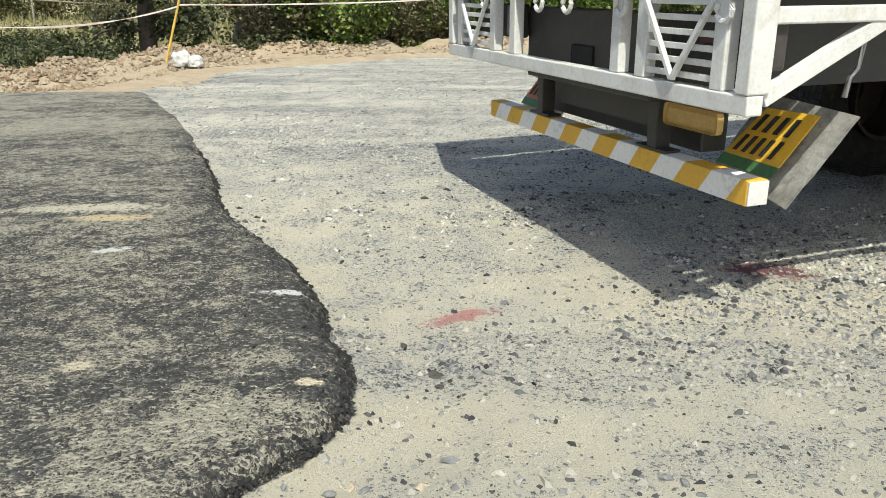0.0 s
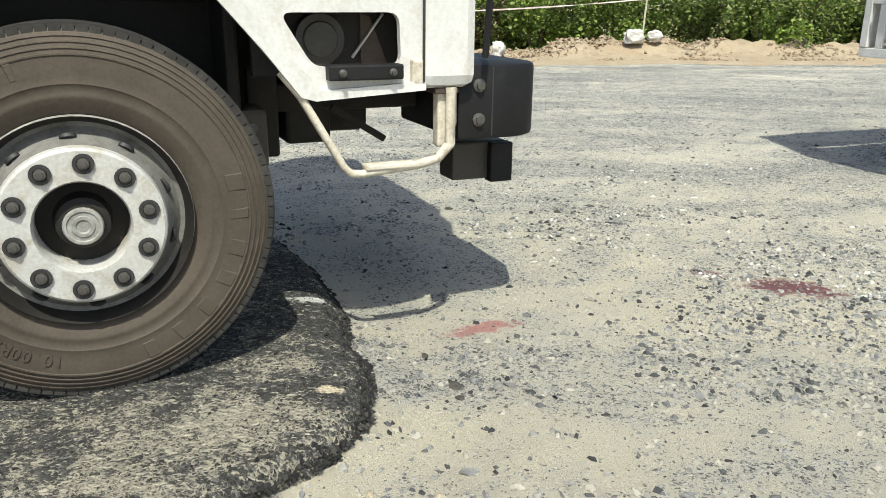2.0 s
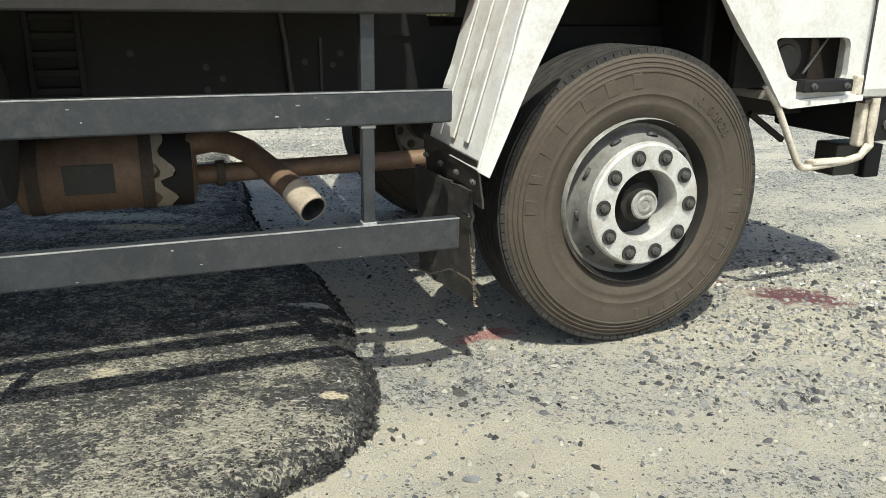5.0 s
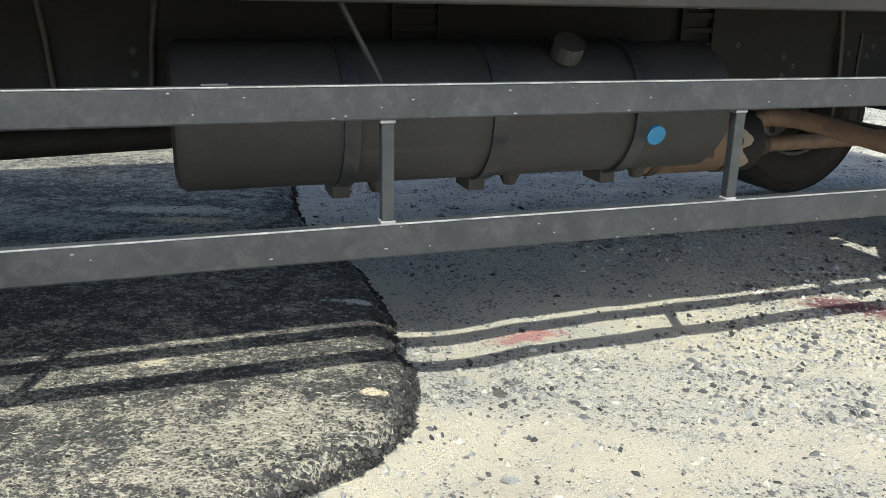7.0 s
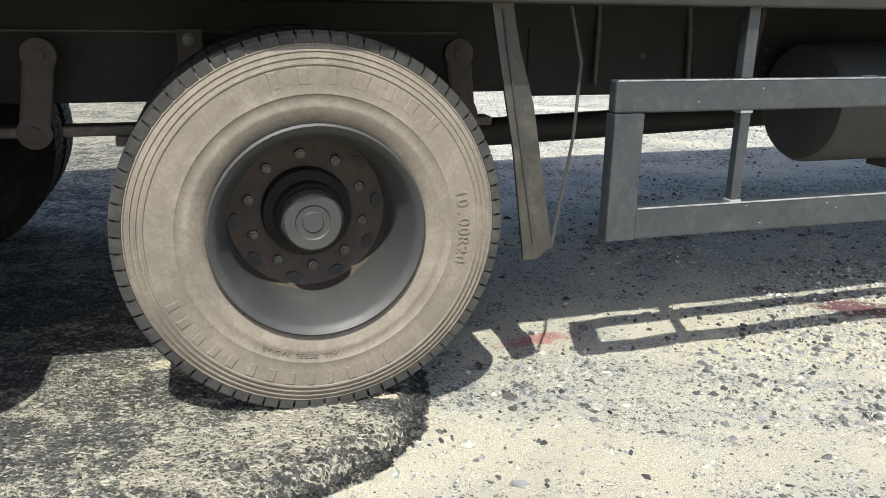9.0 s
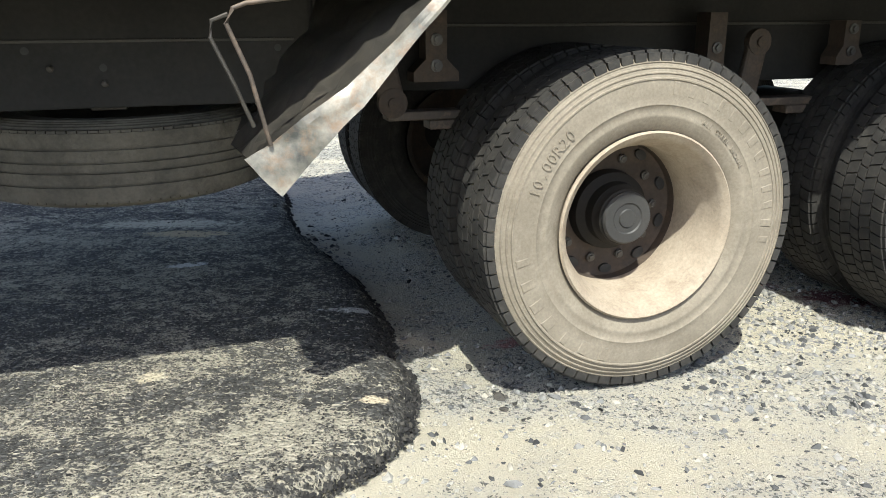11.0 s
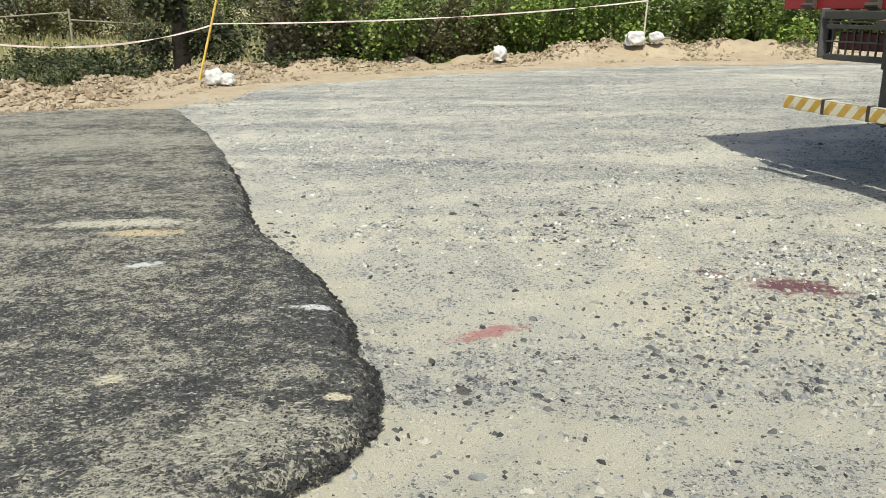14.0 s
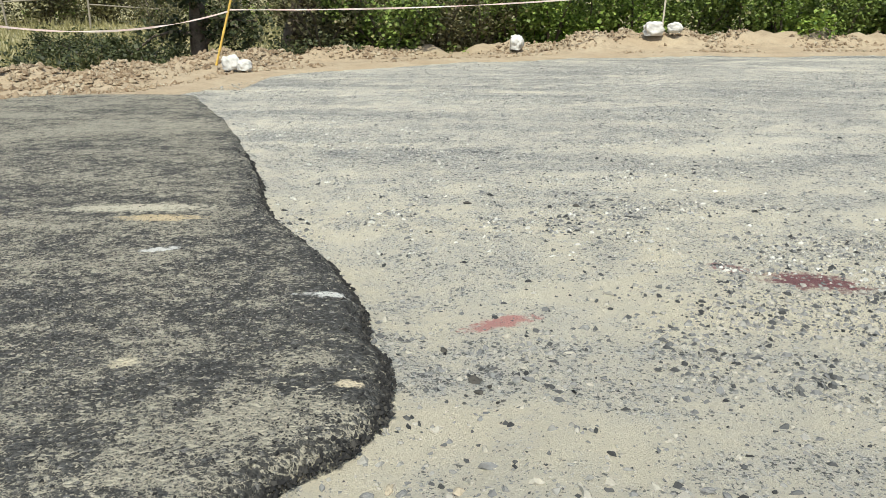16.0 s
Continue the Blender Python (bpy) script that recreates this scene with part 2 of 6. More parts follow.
def striped(name, one, two, width, wear):
    """Slanted hazard stripes painted along the y axis of a bar."""
    m, t, b = nodes_of(name, 0.6, 0, 0.4)
    v = coords(t)
    s = t.nodes.new("ShaderNodeSeparateXYZ")
    t.links.new(v, s.inputs[0])
    run = calc(t, "ADD", calc(t, "DIVIDE", calc(t, "ADD", s.outputs[1], calc(t, "MULTIPLY", s.outputs[2], 0.75)), width), 50.0)
    f = calc(t, "FRACT", run)
    c = mix(t, ramp(t, f, [(0.0, 0.0), (0.49, 0.0), (0.51, 1.0), (1.0, 1.0)]), one, two)
    n = noisy(t, v, 16.0, 6, 0.75, 0.3)
    c = mix(t, ramp(t, n, [(0.56, 0.0), (0.66, wear)]), c, (0.16, 0.085, 0.05))
    c = mix(t, 0.2, c, ramp(t, noisy(t, v, 80.0, 3), [(0.3, 0.3), (0.7, 1.0)]), "MULTIPLY")
    t.links.new(c, b.inputs["Base Color"])
    bump(t, b, n, 0.2, 0.003)
    return m


M = {}
M["gravel"] = gravel_material()
M["asphalt"] = asphalt_material()
M["stone"] = island_material("loose_stone", [(0.0, (0.03, 0.031, 0.032)), (0.16, (0.075, 0.077, 0.078)), (0.36, (0.20, 0.202, 0.20)), (0.6, (0.27, 0.265, 0.245)), (0.85, (0.36, 0.34, 0.29)), (1.0, (0.40, 0.375, 0.315))])
M["pale_stone"] = island_material("pale_loose_stone", [(0.0, (0.10, 0.102, 0.10)), (0.3, (0.32, 0.32, 0.30)), (0.6, (0.48, 0.47, 0.43)), (1.0, (0.63, 0.62, 0.57))])
M["stone_grey"] = worn("grey_broken_stone", (0.17, 0.172, 0.17), (0.11, 0.112, 0.112), (0.36, 0.34, 0.29), 0.85, 0, 30.0, 200.0, 0.6, 0.4, 0.3)
M["chip"] = island_material("asphalt_chip", [(0.0, (0.013, 0.013, 0.013)), (0.7, (0.045, 0.045, 0.044)), (0.86, (0.12, 0.115, 0.10)), (1.0, (0.45, 0.42, 0.34))])
M["tar_crumb"] = island_material("tar_crumb", [(0.0, (0.012, 0.012, 0.013)), (0.7, (0.032, 0.031, 0.030)), (1.0, (0.08, 0.075, 0.066))])
M["clod"] = island_material("soil_clod", [(0.0, (0.20, 0.14, 0.09)), (0.35, (0.28, 0.21, 0.14)), (0.8, (0.36, 0.29, 0.20)), (1.0, (0.42, 0.37, 0.28))], 0.95, 14.0)
M["sand"] = worn("sandy_soil", (0.37, 0.305, 0.215), (0.32, 0.25, 0.17), (0.25, 0.195, 0.135), 0.95, 0, 1.4, 30.0, 0.85, 0.9, 0.2)
M["field"] = worn("dry_field", (0.27, 0.245, 0.125), (0.34, 0.30, 0.175), (0.16, 0.165, 0.07), 0.95, 0, 0.5, 12.0, 0.7, 0.5, 0.2)
M["white"] = worn("white_truck_paint", (0.66, 0.655, 0.635), (0.58, 0.575, 0.55), (0.38, 0.32, 0.24), 0.42, 0, 2.6, 90.0, 0.5, 0.05)
M["offwhite"] = worn("chipped_white_paint", (0.60, 0.56, 0.47), (0.50, 0.45, 0.36), (0.20, 0.12, 0.07), 0.6, 0, 8.0, 90.0, 0.75, 0.2)
M["black"] = worn("black_plastic", (0.009, 0.0095, 0.0105), (0.015, 0.015, 0.016), (0.04, 0.037, 0.033), 0.55, 0, 4.0, 120.0, 0.25, 0.1, 0.22)
M["dark"] = worn("dusty_black_steel", (0.032, 0.028, 0.023), (0.042, 0.038, 0.033), (0.09, 0.078, 0.062), 0.55, 0, 3.5, 70.0, 0.4, 0.2)
M["very_dark"] = worn("sooty_black_steel", (0.014, 0.013, 0.012), (0.022, 0.020, 0.018), (0.05, 0.043, 0.035), 0.7, 0, 3.0, 70.0, 0.35, 0.2, 0.3)
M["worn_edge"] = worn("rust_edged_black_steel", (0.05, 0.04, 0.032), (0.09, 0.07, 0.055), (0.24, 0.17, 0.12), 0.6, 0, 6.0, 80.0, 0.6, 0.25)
M["grey"] = worn("grey_painted_steel", (0.022, 0.026, 0.030), (0.034, 0.038, 0.043), (0.085, 0.083, 0.08), 0.34, 0.0, 7.0, 110.0, 0.45, 0.12)
M["offgrey"] = worn("scraped_grey_edge", (0.42, 0.42, 0.41), (0.20, 0.205, 0.205), (0.10, 0.10, 0.10), 0.4, 0.3, 14.0, 120.0, 0.6, 0.1)
# the dark second tone paints reflections into the bent pale metal
M["pale_edge"] = worn("bent_pale_sheet", (0.32, 0.30, 0.255), (0.06, 0.064, 0.062), (0.22, 0.14, 0.085), 0.42, 0.1, 7.0, 60.0, 0.9, 0.5)
M["glossy_dark"] = worn("glossy_black_sheet", (0.022, 0.021, 0.019), (0.04, 0.037, 0.032), (0.11, 0.095, 0.075), 0.36, 0, 4.0, 60.0, 0.45, 0.3)
M["skirt"] = worn("dusty_black_panel", (0.019, 0.0185, 0.018), (0.026, 0.025, 0.024), (0.045, 0.042, 0.038), 0.6, 0, 2.5, 60.0, 0.35, 0.1, 0.2)
M["frame_black"] = worn("frame_black_steel", (0.011, 0.011, 0.011), (0.016, 0.0155, 0.015), (0.03, 0.028, 0.026), 0.6, 0, 2.5, 60.0, 0.35, 0.1, 0.2)
M["rubber_mid"] = worn("brown_grey_sidewall", (0.175, 0.150, 0.122), (0.135, 0.116, 0.095), (0.25, 0.22, 0.175), 0.8, 0, 4.0, 110.0, 0.5, 0.15, 0.25)
M["leaf_dark"] = leaf_material("dark_scrub_leaf", (0.018, 0.026, 0.010), (0.085, 0.10, 0.038), (0.20, 0.17, 0.09))
M["steel"] = worn("bare_steel", (0.50, 0.49, 0.47), (0.38, 0.37, 0.35), (0.22, 0.17, 0.12), 0.42, 0.7, 8.0, 120.0, 0.4, 0.1)
M["wheel_white"] = worn("silver_wheel_paint", (0.55, 0.55, 0.53), (0.48, 0.47, 0.44), (0.28, 0.22, 0.13), 0.45, 0.15, 5.0, 110.0, 0.7, 0.08)
M["wheel_grey"] = worn("dusty_wheel_disc", (0.40, 0.395, 0.37), (0.24, 0.235, 0.215), (0.12, 0.10, 0.08), 0.55, 0.1, 9.0, 110.0, 0.65, 0.15)
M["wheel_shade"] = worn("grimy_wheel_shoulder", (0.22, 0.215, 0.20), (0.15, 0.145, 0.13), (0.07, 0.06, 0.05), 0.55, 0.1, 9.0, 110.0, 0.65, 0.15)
M["tan"] = worn("dust_caked_rim", (0.37, 0.315, 0.245), (0.30, 0.25, 0.19), (0.20, 0.155, 0.115), 0.85, 0, 5.0, 110.0, 0.5, 0.15, 0.2)
M["rust"] = worn("rusty_dark_steel", (0.080, 0.062, 0.050), (0.055, 0.044, 0.037), (0.12, 0.085, 0.058), 0.7, 0.1, 7.0, 90.0, 0.6, 0.25, 0.3)
M["nut"] = worn("greasy_nut", (0.13, 0.125, 0.115), (0.08, 0.075, 0.07), (0.05, 0.045, 0.04), 0.45, 0.4, 20.0, 150.0, 0.4, 0.1)
M["rubber_brown"] = worn("brown_dusty_sidewall", (0.060, 0.049, 0.038), (0.080, 0.065, 0.050), (0.115, 0.094, 0.072), 0.72, 0, 3.0, 110.0, 0.4, 0.12, 0.3)
M["rubber_tan"] = worn("tan_dusty_sidewall", (0.245, 0.215, 0.17), (0.19, 0.166, 0.13), (0.31, 0.28, 0.225), 0.85, 0, 4.0, 110.0, 0.5, 0.15, 0.2)
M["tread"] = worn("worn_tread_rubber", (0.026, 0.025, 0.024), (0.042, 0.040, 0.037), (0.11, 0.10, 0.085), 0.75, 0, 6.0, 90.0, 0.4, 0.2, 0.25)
M["tread_dusty"] = worn("dusty_tread_rubber", (0.14, 0.127, 0.103), (0.08, 0.074, 0.062), (0.03, 0.028, 0.025), 0.85, 0, 4.0, 90.0, 0.6, 0.25, 0.2)
M["muffler"] = worn("heat_browned_steel", (0.24, 0.155, 0.10), (0.17, 0.11, 0.072), (0.09, 0.07, 0.06), 0.6, 0.25, 4.0, 90.0, 0.6, 0.2)
M["tank"] = worn("dusty_grey_tank", (0.034, 0.034, 0.034), (0.045, 0.044, 0.043), (0.075, 0.070, 0.062), 0.55, 0.1, 2.0, 80.0, 0.35, 0.08)
M["red"] = worn("faded_red_paint", (0.30, 0.018, 0.018), (0.24, 0.014, 0.016), (0.14, 0.05, 0.04), 0.5, 0, 3.0, 90.0, 0.35, 0.08)
M["yellow"] = worn("yellow_paint", (0.80, 0.48, 0.04), (0.74, 0.42, 0.03), (0.5, 0.33, 0.12), 0.5, 0, 6.0, 110.0, 0.35, 0.05)
M["faded_yellow"] = worn("faded_ochre_board", (0.50, 0.33, 0.10), (0.44, 0.28, 0.08), (0.30, 0.20, 0.09), 0.55, 0, 6.0, 110.0, 0.4, 0.05)
M["orange"] = worn("orange_paint", (0.62, 0.17, 0.03), (0.52, 0.13, 0.03), (0.3, 0.14, 0.07), 0.5, 0, 6.0, 110.0, 0.35, 0.05)
M["blue"] = worn("blue_sign_paint", (0.035, 0.25, 0.50), (0.045, 0.28, 0.53), (0.12, 0.25, 0.36), 0.5, 0, 6.0, 110.0, 0.4, 0.05)
M["lens_red"] = worn("red_lamp_lens", (0.10, 0.012, 0.014), (0.07, 0.010, 0.012), (0.06, 0.03, 0.028), 0.35, 0, 8.0, 110.0, 0.3, 0.05)
M["ink"] = worn("black_ink", (0.02, 0.02, 0.02), (0.03, 0.03, 0.03), (0.05, 0.05, 0.05), 0.6)
M["green"] = worn("green_sticker", (0.05, 0.14, 0.05), (0.06, 0.17, 0.06), (0.2, 0.22, 0.12), 0.55, 0, 30.0)
M["tape"] = worn("pale_barrier_tape", (0.58, 0.53, 0.48), (0.52, 0.36, 0.33), (0.44, 0.39, 0.34), 0.5, 0, 3.5)
M["bag"] = worn("white_woven_sack", (0.58, 0.575, 0.555), (0.50, 0.495, 0.47), (0.36, 0.33, 0.28), 0.75, 0, 6.0, 160.0, 0.4, 0.5)
M["bamboo"] = worn("yellow_bamboo", (0.62, 0.42, 0.09), (0.55, 0.35, 0.07), (0.35, 0.22, 0.07), 0.55, 0, 6.0)
M["old_wood"] = worn("weathered_wood", (0.30, 0.27, 0.22), (0.22, 0.195, 0.16), (0.12, 0.10, 0.08), 0.9, 0, 4.0, 40.0, 0.5, 0.4, 0.2)
M["bark"] = worn("grey_brown_bark", (0.10, 0.08, 0.06), (0.15, 0.125, 0.1), (0.05, 0.045, 0.035), 0.9, 0, 5.0, 40.0, 0.6, 0.6, 0.2)
M["leaf"] = leaf_material("green_leaf", (0.035, 0.055, 0.013), (0.25, 0.34, 0.075), (0.36, 0.33, 0.15))
M["leaf_bright"] = leaf_material("bright_green_leaf", (0.065, 0.12, 0.02), (0.29, 0.40, 0.075), (0.36, 0.34, 0.11))
M["leaf_dull"] = leaf_material("dusty_leaf", (0.05, 0.05, 0.022), (0.25, 0.235, 0.115), (0.36, 0.30, 0.19))
M["grass"] = leaf_material("dry_grass", (0.19, 0.18, 0.075), (0.38, 0.345, 0.17), (0.52, 0.45, 0.27))
M["stripe_old"] = striped("worn_yellow_stripes", (0.70, 0.63, 0.46), (0.55, 0.33, 0.06), 0.115, 0.65)
M["stripe_new"] = striped("yellow_white_stripes", (0.80, 0.79, 0.76), (0.72, 0.41, 0.05), 0.30, 0.3)


# ---- mesh helpers ----
def part(name, bm, material, parent=None, label="", smooth=None):
    me = bpy.data.meshes.new(name)
    bmesh.ops.recalc_face_normals(bm, faces=bm.faces[:])
    bm.to_mesh(me)
    bm.free()
    me.materials.append(M[material])
    if smooth:
        me.shade_smooth()
        me.set_sharp_from_angle(angle=radians(smooth))
    ob = new(name, me)
    if parent:
        ob.parent = parent
    if label:
        tagged(ob, label)
    return ob


def twin(ob, parent, m=Matrix.Identity(4)):
    o = new(ob.name.split(".")[0], ob.data)
    o.parent = parent
    o.matrix_basis = m
    return o


def add_box(bm, x0, x1, y0, y1, z0, z1, m=None, bevel=0.0):
    made = bmesh.ops.create_cube(bm, size=1.0)["verts"]
    for v in made:
        v.co = Vector(((x0 + x1) / 2 + v.co.x * (x1 - x0), (y0 + y1) / 2 + v.co.y * (y1 - y0), (z0 + z1) / 2 + v.co.z * (z1 - z0)))
    if bevel:
        edges = list({e for v in made for e in v.link_edges})
        made = bmesh.ops.bevel(bm, geom=edges, offset=bevel, segments=2, affect="EDGES", profile=0.5)["verts"]
        made = list({w for v in made for f in v.link_faces for w in f.verts})
    if m:
        for v in made:
            v.co = m @ v.co
    return bm


def box(x0, x1, y0, y1, z0, z1, bevel=0.004, m=None):
    return add_box(bmesh.new(), x0, x1, y0, y1, z0, z1, m, bevel)


def add_tube(bm, points, radius, segs=8, closed=False):
    """A round bar along points; radius may be a list."""
    pts = [Vector(p) for p in points]
    rings = []
    up = Vector((0.13, 0.27, 1)).normalized()
    for i, p in enumerate(pts):
        a, b = pts[max(i - 1, 0)], pts[min(i + 1, len(pts) - 1)]
        d = (b - a).normalized()
        s = d.cross(up)
        s = (s if s.length > 1e-3 else d.cross(Vector((1, 0, 0)))).normalized()
        w = s.cross(d)
        r = radius[i] if isinstance(radius, (list, tuple)) else radius
        rings.append([bm.verts.new(p + r * (math.cos(k * math.tau / segs) * s + math.sin(k * math.tau / segs) * w)) for k in range(segs)])
    for a, b in zip(rings, rings[1:]):
        for k in range(segs):
            bm.faces.new((a[k], a[(k + 1) % segs], b[(k + 1) % segs], b[k]))
    bm.faces.new(rings[0][::-1])
    bm.faces.new(rings[-1])
    return bm


def tube(points, radius, segs=8):
    return add_tube(bmesh.new(), points, radius, segs)


def beam(a, b, wide, high, bevel=0.003):
    """A square bar from a to b: wide across, high upwards."""
    a, b = Vector(a), Vector(b)
    d = (b - a)
    x = d.normalized()
    side = Vector((0, 0, 1)).cross(x)
    side = (side if side.length > 1e-3 else Vector((0, 1, 0))).normalized()
    up = x.cross(side)
    m = Matrix((x, side, up)).transposed().to_4x4()
    m.translation = a
    return add_box(bmesh.new(), 0, d.length, -wide / 2, wide / 2, -high / 2, high / 2, m, bevel)


def lathe(profile, segs=64, closed=False):
    """Revolves (radius, y) pairs about the y axis."""
    bm = bmesh.new()
    rings = [[bm.verts.new((r * math.cos(k * math.tau / segs), y, r * math.sin(k * math.tau / segs))) for k in range(segs)] for r, y in profile]
    pairs = list(zip(rings, rings[1:])) + ([(rings[-1], rings[0])] if closed else [])
    for a, b in pairs:
        for k in range(segs):
            bm.faces.new((a[k], a[(k + 1) % segs], b[(k + 1) % segs], b[k]))
    if not closed:
        if profile[0][0] < 0.2:
            bm.faces.new(rings[0])
        if profile[-1][0] < 0.2:
            bm.faces.new(rings[-1])
    return bm


def plate(outline, y0, y1, holes=(), bevel=0.0):
    """A sheet cut to an outline of (x, z) pairs, with holes, from y0 to y1."""
    bm = bmesh.new()
    edges = []
    for ring in (outline, *holes):
        vs = [bm.verts.new((x, y0, z)) for x, z in ring]
        edges += [bm.edges.new((a, b)) for a, b in zip(vs, vs[1:] + vs[:1])]
    bmesh.ops.triangle_fill(bm, use_beauty=True, use_dissolve=False, edges=edges)
    out = bmesh.ops.extrude_face_region(bm, geom=bm.faces[:])["geom"]
    for v in out:
        if isinstance(v, bmesh.types.BMVert):
            v.co.y += y1 - y0
    return bm


def rounded(points, r, n=4):
    """Rounds the corners of an (x, z) outline."""
    out = []
    for i, p in enumerate(points):
        p, a, b = Vector(p), Vector(points[i - 1]), Vector(points[(i + 1) % len(points)])
        s, e = p + (a - p).normalized() * r, p + (b - p).normalized() * r
        for k in range(n + 1):
            t = k / n
            out.append(tuple((1 - t) ** 2 * s + 2 * t * (1 - t) * p + t * t * e))
    return out


def sheet(corners, thick=0.004, cuts=6, rough=0.0, seed=0):
    """A bent metal sheet over four corners, with thickness and dents."""
    a, b, c, d = [Vector(p) for p in corners]
    n = (b - a).cross(d - a).normalized()
    bm = bmesh.new()
    grids = []
    for off in (0, thick):
        grids.append([[bm.verts.new((a.lerp(b, i / cuts)).lerp(d.lerp(c, i / cuts), j / cuts) + n * (off + rough * noise.noise(Vector((i * 0.9 + seed, j * 0.9, seed))))) for j in range(cuts + 1)] for i in range(cuts + 1)])
    for g in grids:
        for i in range(cuts):
            for j in range(cuts):
                bm.faces.new((g[i][j], g[i + 1][j], g[i + 1][j + 1], g[i][j + 1]))
    rim = lambda g: [g[i][0] for i in range(cuts)] + [g[cuts][j] for j in range(cuts)] + [g[i][cuts] for i in range(cuts, 0, -1)] + [g[0][j] for j in range(cuts, 0, -1)]
    r0, r1 = rim(grids[0]), rim(grids[1])
    for k in range(len(r0)):
        bm.faces.new((r0[k], r0[(k + 1) % len(r0)], r1[(k + 1) % len(r0)], r1[k]))
    return bm


def thing(name, label, category, group="", at=(0, 0, 0)):
    ob = tagged(new(name), label, category, group)
    ob.location = at
    return ob


# ---- ground ----
EDGE = [(-2.0, -1.2), (0.3, -0.74), (1.0, -0.66), (1.45, -0.56), (1.63, -0.47), (1.66, -0.43), (1.7, -0.38), (1.75, -0.36), (1.8, -0.34), (1.86, -0.3), (1.95, -0.28), (2.1, -0.29), (2.2, -0.3), (2.28, -0.32), (2.4, -0.39), (2.54, -0.42), (2.69, -0.45), (2.89, -0.53), (3.08, -0.61), (3.25, -0.7), (3.53, -0.87), (3.91, -1.1), (4.25, -1.25), (4.71, -1.38), (5.47, -1.68), (6.25, -1.99), (7.25, -2.43), (8.62, -3.14), (9.2, -3.4), (10.5, -3.6)]
VERGE = [(-26, -6), (-14, 2.0), (-8, 6.3), (-5.17, 8.32), (-4.47, 8.78), (-3.85, 9.15), (-3.6, 10.0), (-3.35, 11.2), (-2.24, 12.4), (-0.55, 13.75), (1.42, 14.4), (3.6, 15.0), (5.45, 14.9), (7.2, 15.1), (12, 16.4), (30, 21), (70, 33)]


def edge_x(y):
    wob = 0.022 * noise.noise(Vector((y * 7.0, 3.1, 0))) + 0.016 * noise.noise(Vector((y * 24.0, 9.2, 0)))
    return float(np.interp(y, [p[0] for p in EDGE], [p[1] for p in EDGE])) + wob


def slab_top(x, y):
    return float(np.interp(y, [0, 5, 9.5], [0.08, 0.07, 0.025])) + 0.004 * noise.noise(Vector((x * 1.5, y * 1.5, 4)))


def gravel_z(x, y):
    z = 0.012 * noise.noise(Vector((x * 0.8, y * 0.8, 0))) + 0.007 * noise.noise(Vector((x * 4.1, y * 4.1, 1)))
    if y < 7:
        z += 0.0045 * noise.noise(Vector((x * 19, y * 19, 2))) + 0.003 * noise.noise(Vector((x * 43, y * 43, 5)))
    gap = x - float(np.interp(y, [p[0] for p in EDGE], [p[1] for p in EDGE]))
    if 0 < gap < 0.5 and y < 6:
        z -= 0.026 * math.sin(gap / 0.5 * math.pi)
    return z


def grid_mesh(name, xs, ys, height, material, keep=None):
    verts = [(x, y, height(x, y)) for y in ys for x in xs]
    w = len(xs)
    faces = [(j * w + i, j * w + i + 1, (j + 1) * w + i + 1, (j + 1) * w + i) for j in range(len(ys) - 1) for i in range(w - 1) if not keep or keep(xs[i], ys[j])]
    me = bpy.data.meshes.new(name)
    me.from_pydata(verts, [], faces)
    me.materials.append(M[material])
    me.shade_smooth()
    return new(name, me)


def steps(*runs):
    out = []
    for a, b, d in runs:
        out += list(np.arange(a, b - 1e-6, d))
    return [float(v) for v in out] + [runs[-1][1]]


tagged(grid_mesh("ground", steps((-700, -60, 40), (-60, 80, 4), (80, 700, 40)), steps((-700, -40, 40), (-40, 120, 4), (120, 900, 40)), lambda x, y: -0.55 + 0.05 * noise.noise(Vector((x * 0.3, y * 0.3, 7))) if abs(x) < 80 and abs(y) < 120 else -0.55, "field"), "dry grassy field beyond the road verge", "ground", kind="structure")
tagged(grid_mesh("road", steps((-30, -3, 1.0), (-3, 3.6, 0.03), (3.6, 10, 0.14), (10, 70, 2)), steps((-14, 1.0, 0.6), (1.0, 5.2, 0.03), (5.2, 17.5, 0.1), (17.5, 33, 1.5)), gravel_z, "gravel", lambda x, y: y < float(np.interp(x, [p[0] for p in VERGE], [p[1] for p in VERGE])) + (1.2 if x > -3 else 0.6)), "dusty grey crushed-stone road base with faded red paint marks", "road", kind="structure")


